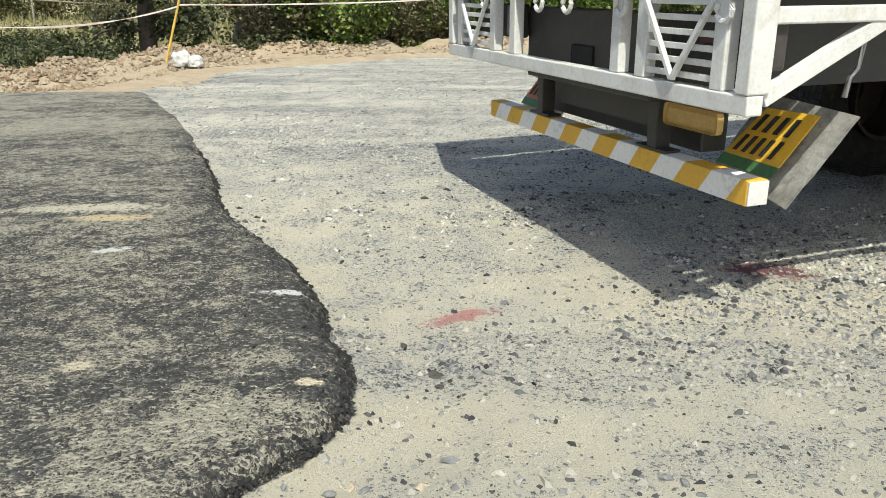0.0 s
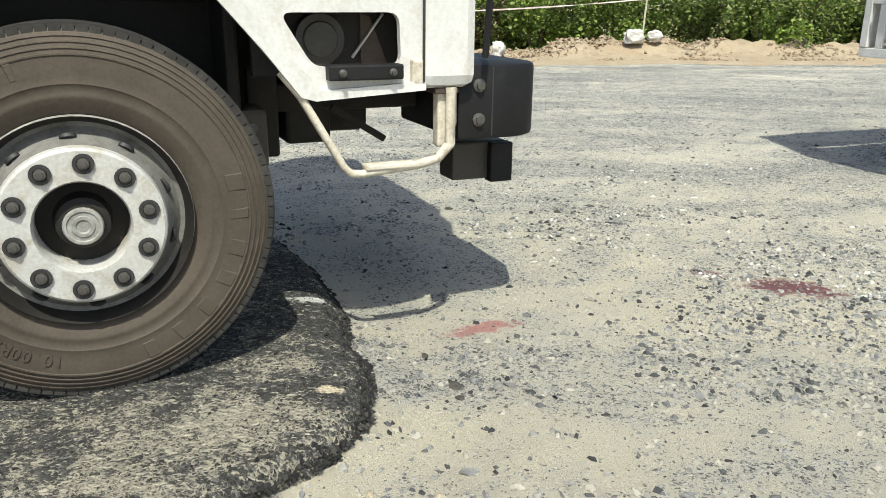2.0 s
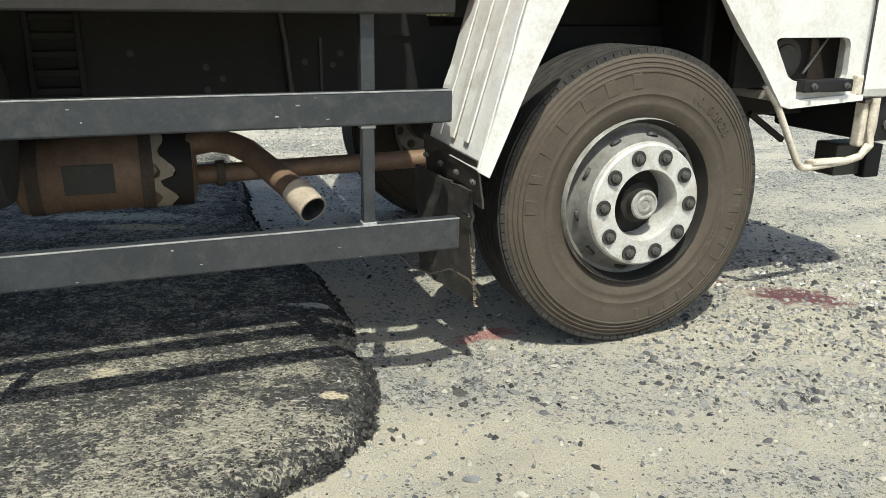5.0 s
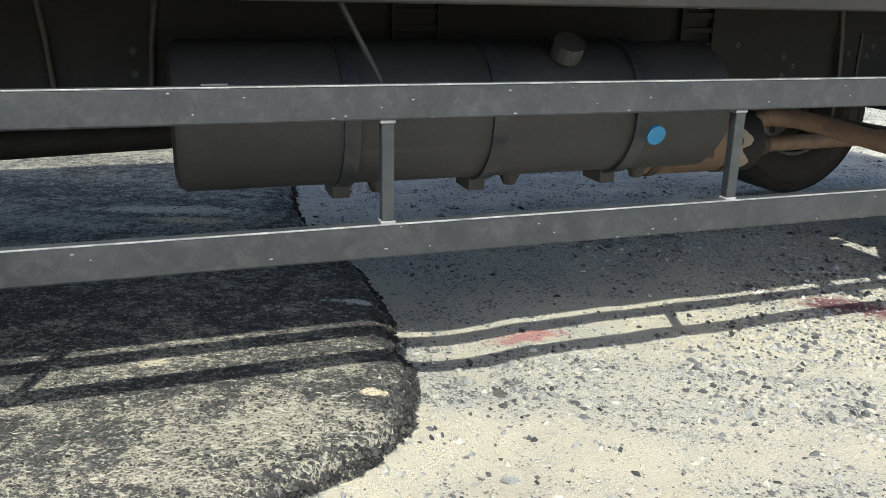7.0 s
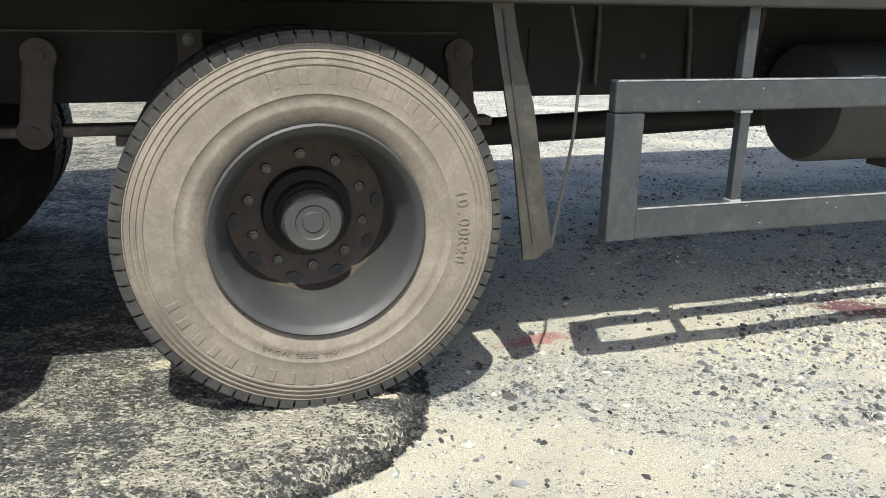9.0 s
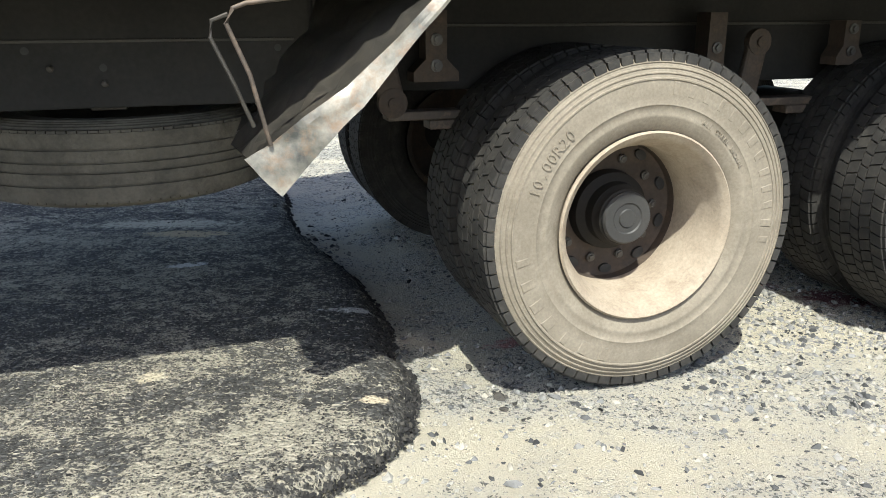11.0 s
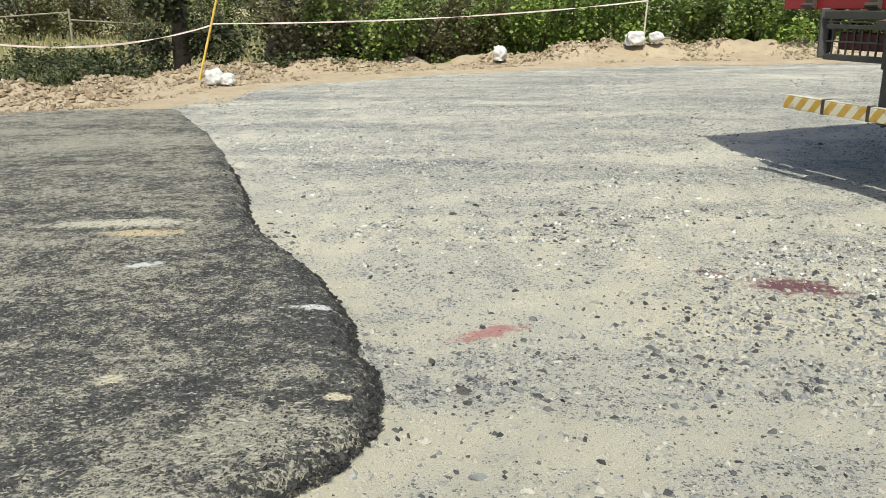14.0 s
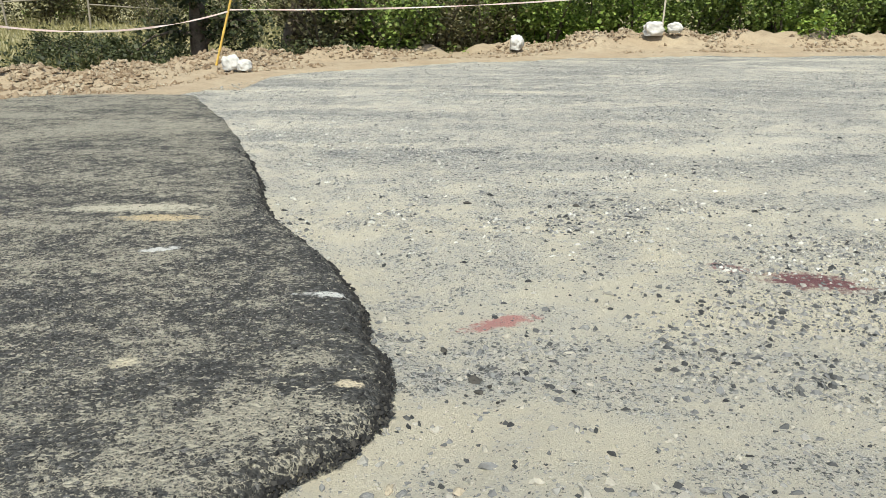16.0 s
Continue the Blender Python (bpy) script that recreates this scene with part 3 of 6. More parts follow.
def asphalt_slab():
    ys = steps((-6, 0.9, 0.3), (0.9, 5.0, 0.022), (5.0, 9.0, 0.08))
    inset = [-0.035, -0.008, 0.012, 0.03, 0.05, 0.08, 0.12] + steps((0.16, 2.6, 0.06), (2.6, 8, 0.4), (8, 26, 2))
    drop = [-0.12, -0.055, -0.032, -0.018, -0.008, -0.002, 0.0]
    verts, faces = [], []
    for y in ys:
        e = edge_x(y)
        for k, d in enumerate(inset):
            x = e - d
            rag = 0.016 * noise.noise(Vector((x * 31, y * 31, 8))) if 0 < k < 5 else 0.0
            z = slab_top(x, y) + (drop[k] * (slab_top(x, y) / 0.08) if k < len(drop) else 0.0)
            z += 0.0035 * noise.noise(Vector((x * 26, y * 26, 3))) if d < 3 and y < 6 else 0.0
            verts.append((x + rag, y + rag * 0.6, z + rag * 0.35))
    w = len(inset)
    for j in range(len(ys) - 1):
        for i in range(w - 1):
            faces.append((j * w + i, j * w + i + 1, (j + 1) * w + i + 1, (j + 1) * w + i))
    me = bpy.data.meshes.new("pavement")
    me.from_pydata(verts, [], faces)
    rim = me.attributes.new("rim", "FLOAT", "POINT")
    rim.data.foreach_set("value", [max(0.0, min(1.0, (0.24 - d) / 0.18)) for _ in ys for d in inset])
    me.materials.append(M["asphalt"])
    me.shade_smooth()
    return new("pavement", me)


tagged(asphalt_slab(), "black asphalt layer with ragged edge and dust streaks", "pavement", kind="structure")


def lump(rng, size, flat=0.6):
    """The corners of a rough broken stone and its faces."""
    base = [(1, 0, 0), (0.3, 0.95, 0), (-0.8, 0.6, 0), (-0.8, -0.6, 0), (0.3, -0.95, 0), (0.45, 0.2, 0.8), (-0.3, 0.35, 0.9), (-0.25, -0.4, 0.75), (0, 0, -0.6)]
    a = rng.uniform(0, math.tau)
    sx, sy = size * rng.uniform(0.8, 1.4), size * rng.uniform(0.5, 0.95)
    out = []
    for x, y, z in base:
        x, y, z = x * sx * rng.uniform(0.35, 1.4), y * sy * rng.uniform(0.35, 1.4), z * size * flat * rng.uniform(0.45, 1.5)
        out.append((x * math.cos(a) - y * math.sin(a), x * math.sin(a) + y * math.cos(a), z))
    return out


LUMP_FACES = [(0, 1, 5), (1, 6, 5), (1, 2, 6), (2, 3, 7), (2, 7, 6), (3, 4, 7), (4, 0, 5), (4, 5, 7), (5, 6, 7), (1, 0, 8), (2, 1, 8), (3, 2, 8), (4, 3, 8), (0, 4, 8)]


def strewn(name, places, material, label, category, seed, flat=0.6):
    """Loose pieces: places yields (x, y, z, size)."""
    rng = random.Random(seed)
    verts, faces = [], []
    for x, y, z, size in places:
        n = len(verts)
        verts += [(x + a, y + b, z + c) for a, b, c in lump(rng, size, flat)]
        faces += [(a + n, b + n, c + n) for a, b, c in LUMP_FACES]
    me = bpy.data.meshes.new(name)
    me.from_pydata(verts, [], faces)
    me.materials.append(M[material])
    return tagged(new(name, me), label, category, kind="stuff")


def gravel_places(seed, count, near, far, small, large):
    rng = random.Random(seed)
    made = 0
    while made < count:
        r = near + (far - near) * rng.random() ** 1.35
        a = rng.uniform(-0.62, 0.62)
        x, y = r * math.sin(a), r * math.cos(a)
        if x < edge_x(y) + 0.02 or y > 14:
            continue
        # few stones lie on the old paint
        if ((x - 1.36) / 0.25) ** 2 + ((y - 3.11) / 0.13) ** 2 < 1 and rng.random() < 0.8:
            continue
        # bare stony patches come in drifts along the road
        d = noise.noise(Vector((x * 0.55 + y * 0.2, y * 1.1 - x * 0.4, 11))) + 0.6 * noise.noise(Vector((x * 3.4, y * 3.4, 12))) + 0.3 * noise.noise(Vector((x * 9.0, y * 9.0, 15)))
        if rng.random() > 0.07 + 1.3 * max(0.0, d + 0.02 + 0.035 * (y - 2)):
            continue
        size = small + (large - small) * rng.random() ** 5.5
        made += 1
        yield x, y, gravel_z(x, y) + size * rng.uniform(-0.42, 0.05), size


strewn("gravel", gravel_places(1, 28000, 1.3, 4.6, 0.0024, 0.021), "stone", "loose grey crushed stone on the dusty road base", "gravel", 2, 0.6)
strewn("coarse_gravel", gravel_places(3, 34000, 3.8, 13.8, 0.004, 0.020), "stone", "coarse loose grey stones across the road base", "gravel", 4)

strewn("pale_gravel", gravel_places(13, 22000, 3.4, 13.8, 0.005, 0.020), "pale_stone", "pale dusty crushed stones across the road base", "gravel", 14, 0.7)


def crumb_places():
    rng = random.Random(5)
    for _ in range(5200):
        y = 1.0 + 4.8 * rng.random() ** 1.3
        d = abs(rng.gauss(0, 0.035)) - 0.03
        x = edge_x(y) - d
        top = slab_top(x, y)
        z = top - 0.004 if d > 0.05 else top - 0.012 - 0.05 * max(0.0, min(1.0, (0.05 - d) / 0.08))
        yield x, y, z, 0.003 + 0.009 * rng.random() ** 2
    for x, y, s in ((0.0, 2.235, 0.013), (0.03, 2.19, 0.010), (-0.02, 2.27, 0.008), (0.28, 2.12, 0.009), (0.05, 2.08, 0.007), (-0.12, 2.42, 0.008)):
        yield x, y, gravel_z(x, y) + 0.004, s


def loose_stone(x, y, size, material, label, seed):
    rng = random.Random(seed)
    bm = bmesh.new()
    bmesh.ops.create_icosphere(bm, subdivisions=2, radius=1.0)
    sx, sy, sz = size, size * rng.uniform(0.55, 0.8), size * rng.uniform(0.35, 0.55)
    for v in bm.verts:
        p = v.co.copy()
        f = 1 + 0.55 * noise.noise(p * 1.3 + Vector((seed, 0, 0))) + 0.2 * noise.noise(p * 3.1 + Vector((0, seed, 0)))
        v.co = Vector((p.x * sx * f, p.y * sy * f, round(p.z * f * 2.2) / 2.2 * sz))
    ob = tagged(part("stone", bm, material), label, "stone", "single loose stones")
    ob.matrix_world = pose(x, y, gravel_z(x, y) + size * 0.12, rng.uniform(-12, 12), rng.uniform(-12, 12), rng.uniform(0, 360))
    return ob


for k, (x, y, size, material, label) in enumerate((
        (-0.222, 1.652, 0.019, "clod", "tan-brown broken stone beside the asphalt edge"),
        (-0.272, 1.622, 0.021, "stone_grey", "grey angular stone beside the asphalt edge"),
        (-0.190, 1.632, 0.017, "stone_grey", "grey angular stone beside the asphalt edge"),
        (-0.050, 1.630, 0.018, "clod", "tan-brown broken stone on the dusty road base"),
        (-0.020, 2.235, 0.022, "tar_crumb", "black tarry lump on the dusty road base"),
        (-0.005, 2.155, 0.018, "tar_crumb", "black tarry lump on the dusty road base"),
        (-0.125, 2.45, 0.017, "tar_crumb", "black tarry lump on the dusty road base"),
        (0.545, 1.640, 0.020, "stone_grey", "dark grey angular stone on the dusty road base"),
        (0.585, 1.615, 0.017, "stone_grey", "dark grey angular stone on the dusty road base"),
        (-0.085, 4.33, 0.024, "tar_crumb", "black tarry lump on the dusty road base"),
        (0.52, 4.27, 0.022, "tar_crumb", "black tarry lump on the dusty road base"))):
    loose_stone(x, y, size, material, label, 100 + k)


def chip_places():
    rng = random.Random(25)
    for _ in range(9000):
        y = 1.2 + 5.2 * rng.random() ** 1.5
        x = edge_x(y) - 0.05 - 3.2 * rng.random() ** 1.3
        if abs(x) > 0.62 * y + 0.1:
            continue
        s = 0.002 + 0.005 * rng.random() ** 2.5
        yield x, y, slab_top(x, y) + s * 0.25, s


strewn("asphalt_chips", chip_places(), "chip", "small bound stone chips in the asphalt surface", "asphalt chips", 26, 0.55)
strewn("asphalt_crumbs", crumb_places(), "tar_crumb", "black tarry crumbs along the broken asphalt edge", "asphalt crumbs", 6, 0.8)


def verge_line():
    pts = [Vector((x, y)) for x, y in VERGE]
    out = []
    for a, b in zip(pts, pts[1:]):
        n = max(1, int((b - a).length / (0.16 if a.x > -9 and b.x < 13 else 1.2)))
        out += [a.lerp(b, k / n) for k in range(n)]
    return out


def crest(x):
    return float(np.interp(x, [-20, -6.2, -4.5, -3.2, -1.5, -0.4, 0.4, 1.2, 2.2, 3.4, 5, 8, 30], [0.17, 0.17, 0.14, 0.14, 0.10, 0.03, 0.12, 0.11, 0.30, 0.30, 0.26, 0.25, 0.25]))


def verge():
    line = verge_line()
    offs = [-0.65, -0.2, 0.05, 0.25, 0.5, 0.75, 1.0, 1.2, 1.4, 1.6, 1.8, 2.0, 2.3, 2.7, 3.3, 4.2]
    share = [-0.25, -0.05, 0.03, 0.05, 0.1, 0.2, 0.45, 0.7, 0.95, 1.0, 0.85, 0.5, -0.1, -0.9, -1.9, -2.3]
    verts, faces = [], []
    for i, p in enumerate(line):
        d = (line[min(i + 2, len(line) - 1)] - line[max(i - 2, 0)]).normalized()
        n = Vector((-d.y, d.x))
        for o, s in zip(offs, share):
            q = p + n * (o + 0.16 * noise.noise(Vector((p.x * 0.9, p.y * 0.9, 2))) + 0.05 * noise.noise(Vector((p.x * 4, p.y * 4, 6))))
            h = crest(q.x) * s if s > 0 else 0.25 * s
            rough = 0.14 * max(0.0, s) * noise.noise(Vector((q.x * 1.1, q.y * 1.1, 14))) + 0.17 * max(0.0, s) * noise.noise(Vector((q.x * 2.6, q.y * 2.6, 4))) + 0.06 * max(0.1, s) * noise.noise(Vector((q.x * 9, q.y * 9, 4)))
            verts.append((q.x, q.y, h + rough + 0.02))
    w = len(offs)
    for i in range(len(line) - 1):
        for k in range(w - 1):
            faces.append((i * w + k, (i + 1) * w + k, (i + 1) * w + k + 1, i * w + k + 1))
    me = bpy.data.meshes.new("verge")
    me.from_pydata(verts, [], faces)
    me.materials.append(M["sand"])
    me.shade_smooth()
    return tagged(new("verge", me), "bank of sandy yellow soil along the road edge", "soil bank", kind="structure")


bank = verge()


def clod_places():
    rng = random.Random(8)
    me = bank.data
    w = 16
    rows = len(me.vertices) // w
    for _ in range(52000):
        i, k = rng.randrange(rows - 1), rng.choice((3, 5, 6, 7, 7, 8, 8, 9, 9, 10))
        a, b = me.vertices[i * w + k].co, me.vertices[(i + 1) * w + k + 1].co
        if not -9 < a.x < 13:
            continue
        p = a.lerp(b, rng.random())
        heap = noise.noise(Vector((p.x * 0.8, p.y * 0.8, 21)))
        if rng.random() > 0.30 + 1.2 * heap + (0.6 if p.x < -3.2 else 0.0):
            continue
        yield p.x + rng.uniform(-0.06, 0.06), p.y + rng.uniform(-0.06, 0.06), p.z + 0.005, 0.010 + 0.046 * rng.random() ** 3.2


strewn("soil_clods", clod_places(), "clod", "broken clods of yellow-brown soil on the bank", "soil clods", 9, 0.75)


# ---- behind the road: bank bags, tape, shrubs, field ----
def sack(at, size, turn, label):
    bm = bmesh.new()
    bmesh.ops.create_icosphere(bm, subdivisions=4, radius=1.0)
    for v in bm.verts:
        p = v.co.copy()
        f = 1 + 0.30 * noise.noise(p * 1.5 + Vector(at)) + 0.16 * noise.noise(p * 3.6 + Vector(at)) - 0.09 * abs(noise.noise(p * 7 + Vector(at)))
        q = Vector((math.copysign(abs(p.x) ** 0.7, p.x), math.copysign(abs(p.y) ** 0.7, p.y), math.copysign(abs(p.z) ** 0.8, p.z))) * f
        pinch = 1 - 0.45 * max(0.0, q.x - 0.5)
        v.co = Vector((q.x * size[0], q.y * size[1] * pinch, max(q.z * pinch, -0.75) * size[2]))
    ob = tagged(part("sandbag", bm, "bag", smooth=60), label, "sandbag", "sandbags on the bank")
    ob.matrix_world = pose(*at, 0, 0, turn)
    return ob


sack((-3.68, 11.60, 0.15), (0.135, 0.105, 0.12), -28, "crumpled white woven sandbag at the foot of a bamboo pole")
sack((-3.48, 11.58, 0.12), (0.11, 0.09, 0.085), 20, "small crumpled white woven sandbag on the soil bank")
sack((0.60, 15.22, 0.20), (0.14, 0.12, 0.15), 70, "upright white woven sandbag on the soil bank")
sack((3.30, 16.12, 0.40), (0.20, 0.15, 0.15), 10, "bulging white woven sandbag on the soil bank")
sack((3.72, 16.2, 0.42), (0.14, 0.12, 0.11), -20, "small white woven sandbag on the soil bank")


def pole(base, top, name, material, label):
    b, e = Vector(base), Vector(top)
    p = tagged(new(name), label, "pole", "poles for the tape")
    pts = [b.lerp(e, k / 24) for k in range(25)]
    part("cane", tube(pts, [0.017 + (0.004 if k % 4 == 0 else 0) for k in range(25)], 8), material, p, smooth=50)
    return p


pole((-3.92, 11.66, 0.12), (-3.50, 11.80, 1.55), "bamboo_pole", "bamboo", "yellow bamboo pole leaning on the soil bank")
pole((3.47, 16.23, 0.3), (3.53, 16.23, 1.5), "marker_pole", "offwhite", "thin pale marker pole standing behind a sandbag")


def tape(a, b, sag, label):
    a, b = Vector(a), Vector(b)
    bm = bmesh.new()
    last = None
    for k in range(41):
        t = k / 40
        p = a.lerp(b, t) - Vector((0, 0, sag * 4 * t * (1 - t)))
        tw = 0.5 * math.sin(t * 17) + 0.35 * math.sin(t * 41) + 0.6
        off = Vector((0, 0.013 * math.sin(tw), 0.013 * math.cos(tw)))
        pair = [bm.verts.new(p - off), bm.verts.new(p + off)]
        if last:
            bm.faces.new((last[0], pair[0], pair[1], last[1]))
        last = pair
    ob = tagged(part("barrier_tape", bm, "tape", smooth=60), label, "barrier tape", "barrier tape spans")
    return ob


tape((-3.69, 11.73, 0.90), (3.51, 16.22, 1.12), 0.10, "pale pink barrier tape stretched between two poles")
tape((-6.6, 8.4, 1.10), (-3.69, 11.73, 0.88), 0.31, "pale sagging barrier tape tied to a bamboo pole")


def leaf_cloud(seed, blobs, count, size, low=-0.2):
    """Leaves scattered through several overlapping clumps, as one mesh of bent blades."""
    rng = random.Random(seed)
    verts, faces = [], []
    for _ in range(count):
        cx, cy, cz, r = blobs[rng.randrange(len(blobs))]
        d = Vector((rng.gauss(0, 1), rng.gauss(0, 1), rng.gauss(0, 1))).normalized()
        p = Vector((cx, cy, cz)) + d * r * (rng.random() ** 0.4) * (1 + 0.5 * noise.noise(d * 2.3 + Vector((seed, cx, cy))))
        if p.z < low:
            continue
        s = size * rng.uniform(0.6, 1.35)
        u = Vector((rng.gauss(0, 1), rng.gauss(0, 1), rng.gauss(0, 0.6) - 0.25)).normalized()
        n = Vector((rng.gauss(0, 0.7), rng.gauss(0, 0.7) - 0.3, 1)).normalized()
        w = u.cross(n).normalized() * s * 0.42
        n0 = len(verts)
        verts += [tuple(p), tuple(p + u * s * 0.5 + w), tuple(p + u * s), tuple(p + u * s * 0.5 - w)]
        faces += [(n0, n0 + 1, n0 + 2, n0 + 3)]
    return verts, faces


def leaves(name, verts, faces, material, parent):
    me = bpy.data.meshes.new(name)
    me.from_pydata(verts, [], faces)
    me.materials.append(M[material])
    ob = new(name, me)
    ob.parent = parent
    tagged(ob, kind="stuff")
    return ob


def shrub(seed, material, label, wide=1.3, high=2.3, count=5200, size=0.085, twigs=9):
    """A many-stemmed shrub: stems from one root and a crown of leaf clumps reaching the ground."""
    rng = random.Random(seed)
    s = tagged(new("shrub"), label, "shrub", "shrubs behind the bank")
    bm = bmesh.new()
    blobs = []
    for k in range(twigs):
        a = k / twigs * math.tau + rng.uniform(-0.3, 0.3)
        r = wide * rng.uniform(0.35, 0.95)
        h = high * rng.uniform(0.35, 1.0)
        tip = Vector((r * math.cos(a), r * math.sin(a), h))
        pts = [Vector((0.08 * math.cos(a), 0.08 * math.sin(a), -0.15))]
        for q in (0.3, 0.6, 0.85, 1.0):
            pts.append(Vector((tip.x * q ** 1.3, tip.y * q ** 1.3, tip.z * q)) + Vector((rng.gauss(0, 0.06), rng.gauss(0, 0.06), 0)))
        add_tube(bm, pts, [0.045, 0.032, 0.022, 0.013, 0.005], 6)
        for q in pts[1:]:
            blobs.append((q.x * 1.05, q.y * 1.05, q.z, wide * rng.uniform(0.16, 0.34)))
    for k in range(7):
        a = rng.uniform(0, math.tau)
        blobs.append((wide * 0.8 * math.cos(a), wide * 0.8 * math.sin(a), rng.uniform(0.1, 0.5), wide * rng.uniform(0.2, 0.33)))
    part("wood", bm, "bark", s)
    leaves("crown", *leaf_cloud(seed, blobs, count, size), material, s)
    return s


def tree(seed, at, label, lean=0.1, count=5200):
    rng = random.Random(seed)
    s = tagged(new("tree"), label, "tree", "trees behind the bank")
    s.location = at
    bm = bmesh.new()
    trunk = [Vector((0, 0, -0.3)), Vector((0.05, 0, 0.4)), Vector((lean, 0.05, 1.0)), Vector((lean * 2.2, 0.1, 1.8)), Vector((lean * 2.5, 0.1, 2.6))]
    add_tube(bm, trunk, [0.2, 0.15, 0.14, 0.11, 0.07], 10)
    blobs = []
    for k in range(11):
        a = rng.uniform(0, math.tau)
        b = trunk[1 + k % 4].lerp(trunk[min(2 + k % 4, 4)], rng.random())
        r, dz = rng.uniform(0.7, 1.6), rng.uniform(-0.5, 0.9)
        pts = [b + Vector((math.cos(a) * r * q, math.sin(a) * r * q, dz * q + 0.25 * math.sin(q * 3))) for q in (0, 0.3, 0.6, 1)]
        add_tube(bm, pts, [0.05, 0.035, 0.022, 0.008], 6)
        for q in pts[1:]:
            blobs.append((q.x, q.y, q.z, rng.uniform(0.22, 0.48)))
    part("trunk", bm, "bark", s, smooth=40)
    leaves("crown", *leaf_cloud(seed, blobs, count, 0.085, 0.1), "leaf_dark", s)
    return s


tree(31, (-5.0, 13.9, -0.3), "leafy tree with a dark trunk behind the soil bank", 0.05, 5200)
tree(32, (-3.85, 15.6, -0.3), "twisted grey-brown tree trunk with thin leafy limbs", 0.22, 3000)
bases = [shrub(41, "leaf_dull", "dusty half-bare shrub with thin stems behind the bank", 1.25, 2.2, 4800, 0.08, 12), shrub(42, "leaf", "dark green leafy shrub behind the soil bank", 1.3, 2.3, 7500, 0.08), shrub(43, "leaf_bright", "bright green leafy shrub behind the soil bank", 1.3, 2.2, 7500, 0.075)]
low = shrub(44, "leaf_dark", "low dark green scrub at the edge of the field", 0.95, 0.75, 3600, 0.06, 10)
rs = random.Random(77)
FIRST = set()
for kind, x, y in ((0, -3.1, 15.6), (0, -2.0, 15.9), (0, -1.0, 16.7), (0, -2.6, 17.6), (0, -0.2, 17.2), (1, 0.6, 17.3), (2, 1.3, 17.7), (1, 2.3, 17.9), (2, 3.2, 18.2), (1, 4.3, 18.0), (1, 5.4, 17.6), (2, 6.3, 17.7), (1, 7.5, 17.9), (1, 8.9, 18.3), (2, 10.2, 18.8), (1, 11.6, 19.2), (1, 13.2, 19.8), (1, 0.0, 18.9), (1, 2.0, 19.6), (1, 4.2, 19.9), (2, 6.6, 19.8), (1, 9.4, 20.4), (1, 12.0, 21.4), (0, -3.6, 19.0), (1, -1.7, 19.6), (3, -7.9, 10.6), (3, -6.9, 11.4), (3, -5.4, 12.6), (3, -4.1, 13.7), (3, -9.0, 9.9), (3, -3.0, 14.4), (1, -1.6, 15.2), (0, -24, 44), (0, -21.5, 46), (0, -19, 45), (1, -16.5, 47), (1, -14, 46), (0, -11.5, 48), (1, -9, 47), (1, -6.5, 46), (0, -26.5, 42), (0, -29, 41), (0, -33, 40), (1, -37, 39), (1, -41, 38), (1, -31, 46), (1, -26, 50), (0, -12, 30), (0, -8.5, 27), (3, -10.2, 19), (3, -8.5, 17.2), (3, -6.4, 15.5)):
    src = low if kind == 3 else bases[kind]
    at = pose(x, y, -0.5 + rs.uniform(-0.05, 0.1), 0, 0, rs.uniform(0, 360))
    if y > 40:
        at = at @ Matrix.Scale(2.0, 4)
    if kind in FIRST:
        copy_thing(src, at)
    else:
        FIRST.add(kind)
        src.matrix_basis = at


def grass_field():
    rng = random.Random(15)
    verts, faces = [], []
    for _ in range(15000):
        r = 14 + 42 * rng.random() ** 1.5
        a = rng.uniform(-0.75, -0.1)
        x, y = r * math.sin(a), r * math.cos(a)
        h = rng.uniform(0.15, 0.5) * (1.3 if noise.noise(Vector((x * 0.4, y * 0.4, 3))) > 0.1 else 0.6)
        w = 0.012 + 0.0006 * r
        lx, ly, t = rng.gauss(0, 0.12), rng.gauss(0, 0.12), rng.uniform(0, math.tau)
        n = len(verts)
        verts += [(x - w * math.cos(t), y - w * math.sin(t), -0.58), (x + w * math.cos(t), y + w * math.sin(t), -0.58), (x + lx, y + ly, -0.55 + h)]
        faces.append((n, n + 1, n + 2))
    me = bpy.data.meshes.new("field_grass")
    me.from_pydata(verts, [], faces)
    me.materials.append(M["grass"])
    return tagged(new("field_grass", me), "dry yellow-green grass of the field", "grass", kind="stuff")


grass_field()
fence = thing("field_fence", "weathered pale rail fence far across the field", "fence")
for k, tilt in enumerate((0.1, -0.12, 0.05, 0.2, -0.05)):
    x, y = -26.0 + 3.4 * k, 36.5 + 1.3 * k
    part("post", tube([(x, y, -0.6), (x + tilt, y, 1.1)], 0.05, 7), "old_wood", fence)
for k, (h, drop) in enumerate(((0.7, 0.05), (0.75, -0.2), (0.6, 0.3), (0.8, 0.0))):
    x, y = -26.0 + 3.4 * k, 36.5 + 1.3 * k
    part("rail", tube([(x, y, h), (x + 3.4, y + 1.3, h - drop)], 0.035, 7), "old_wood", fence)


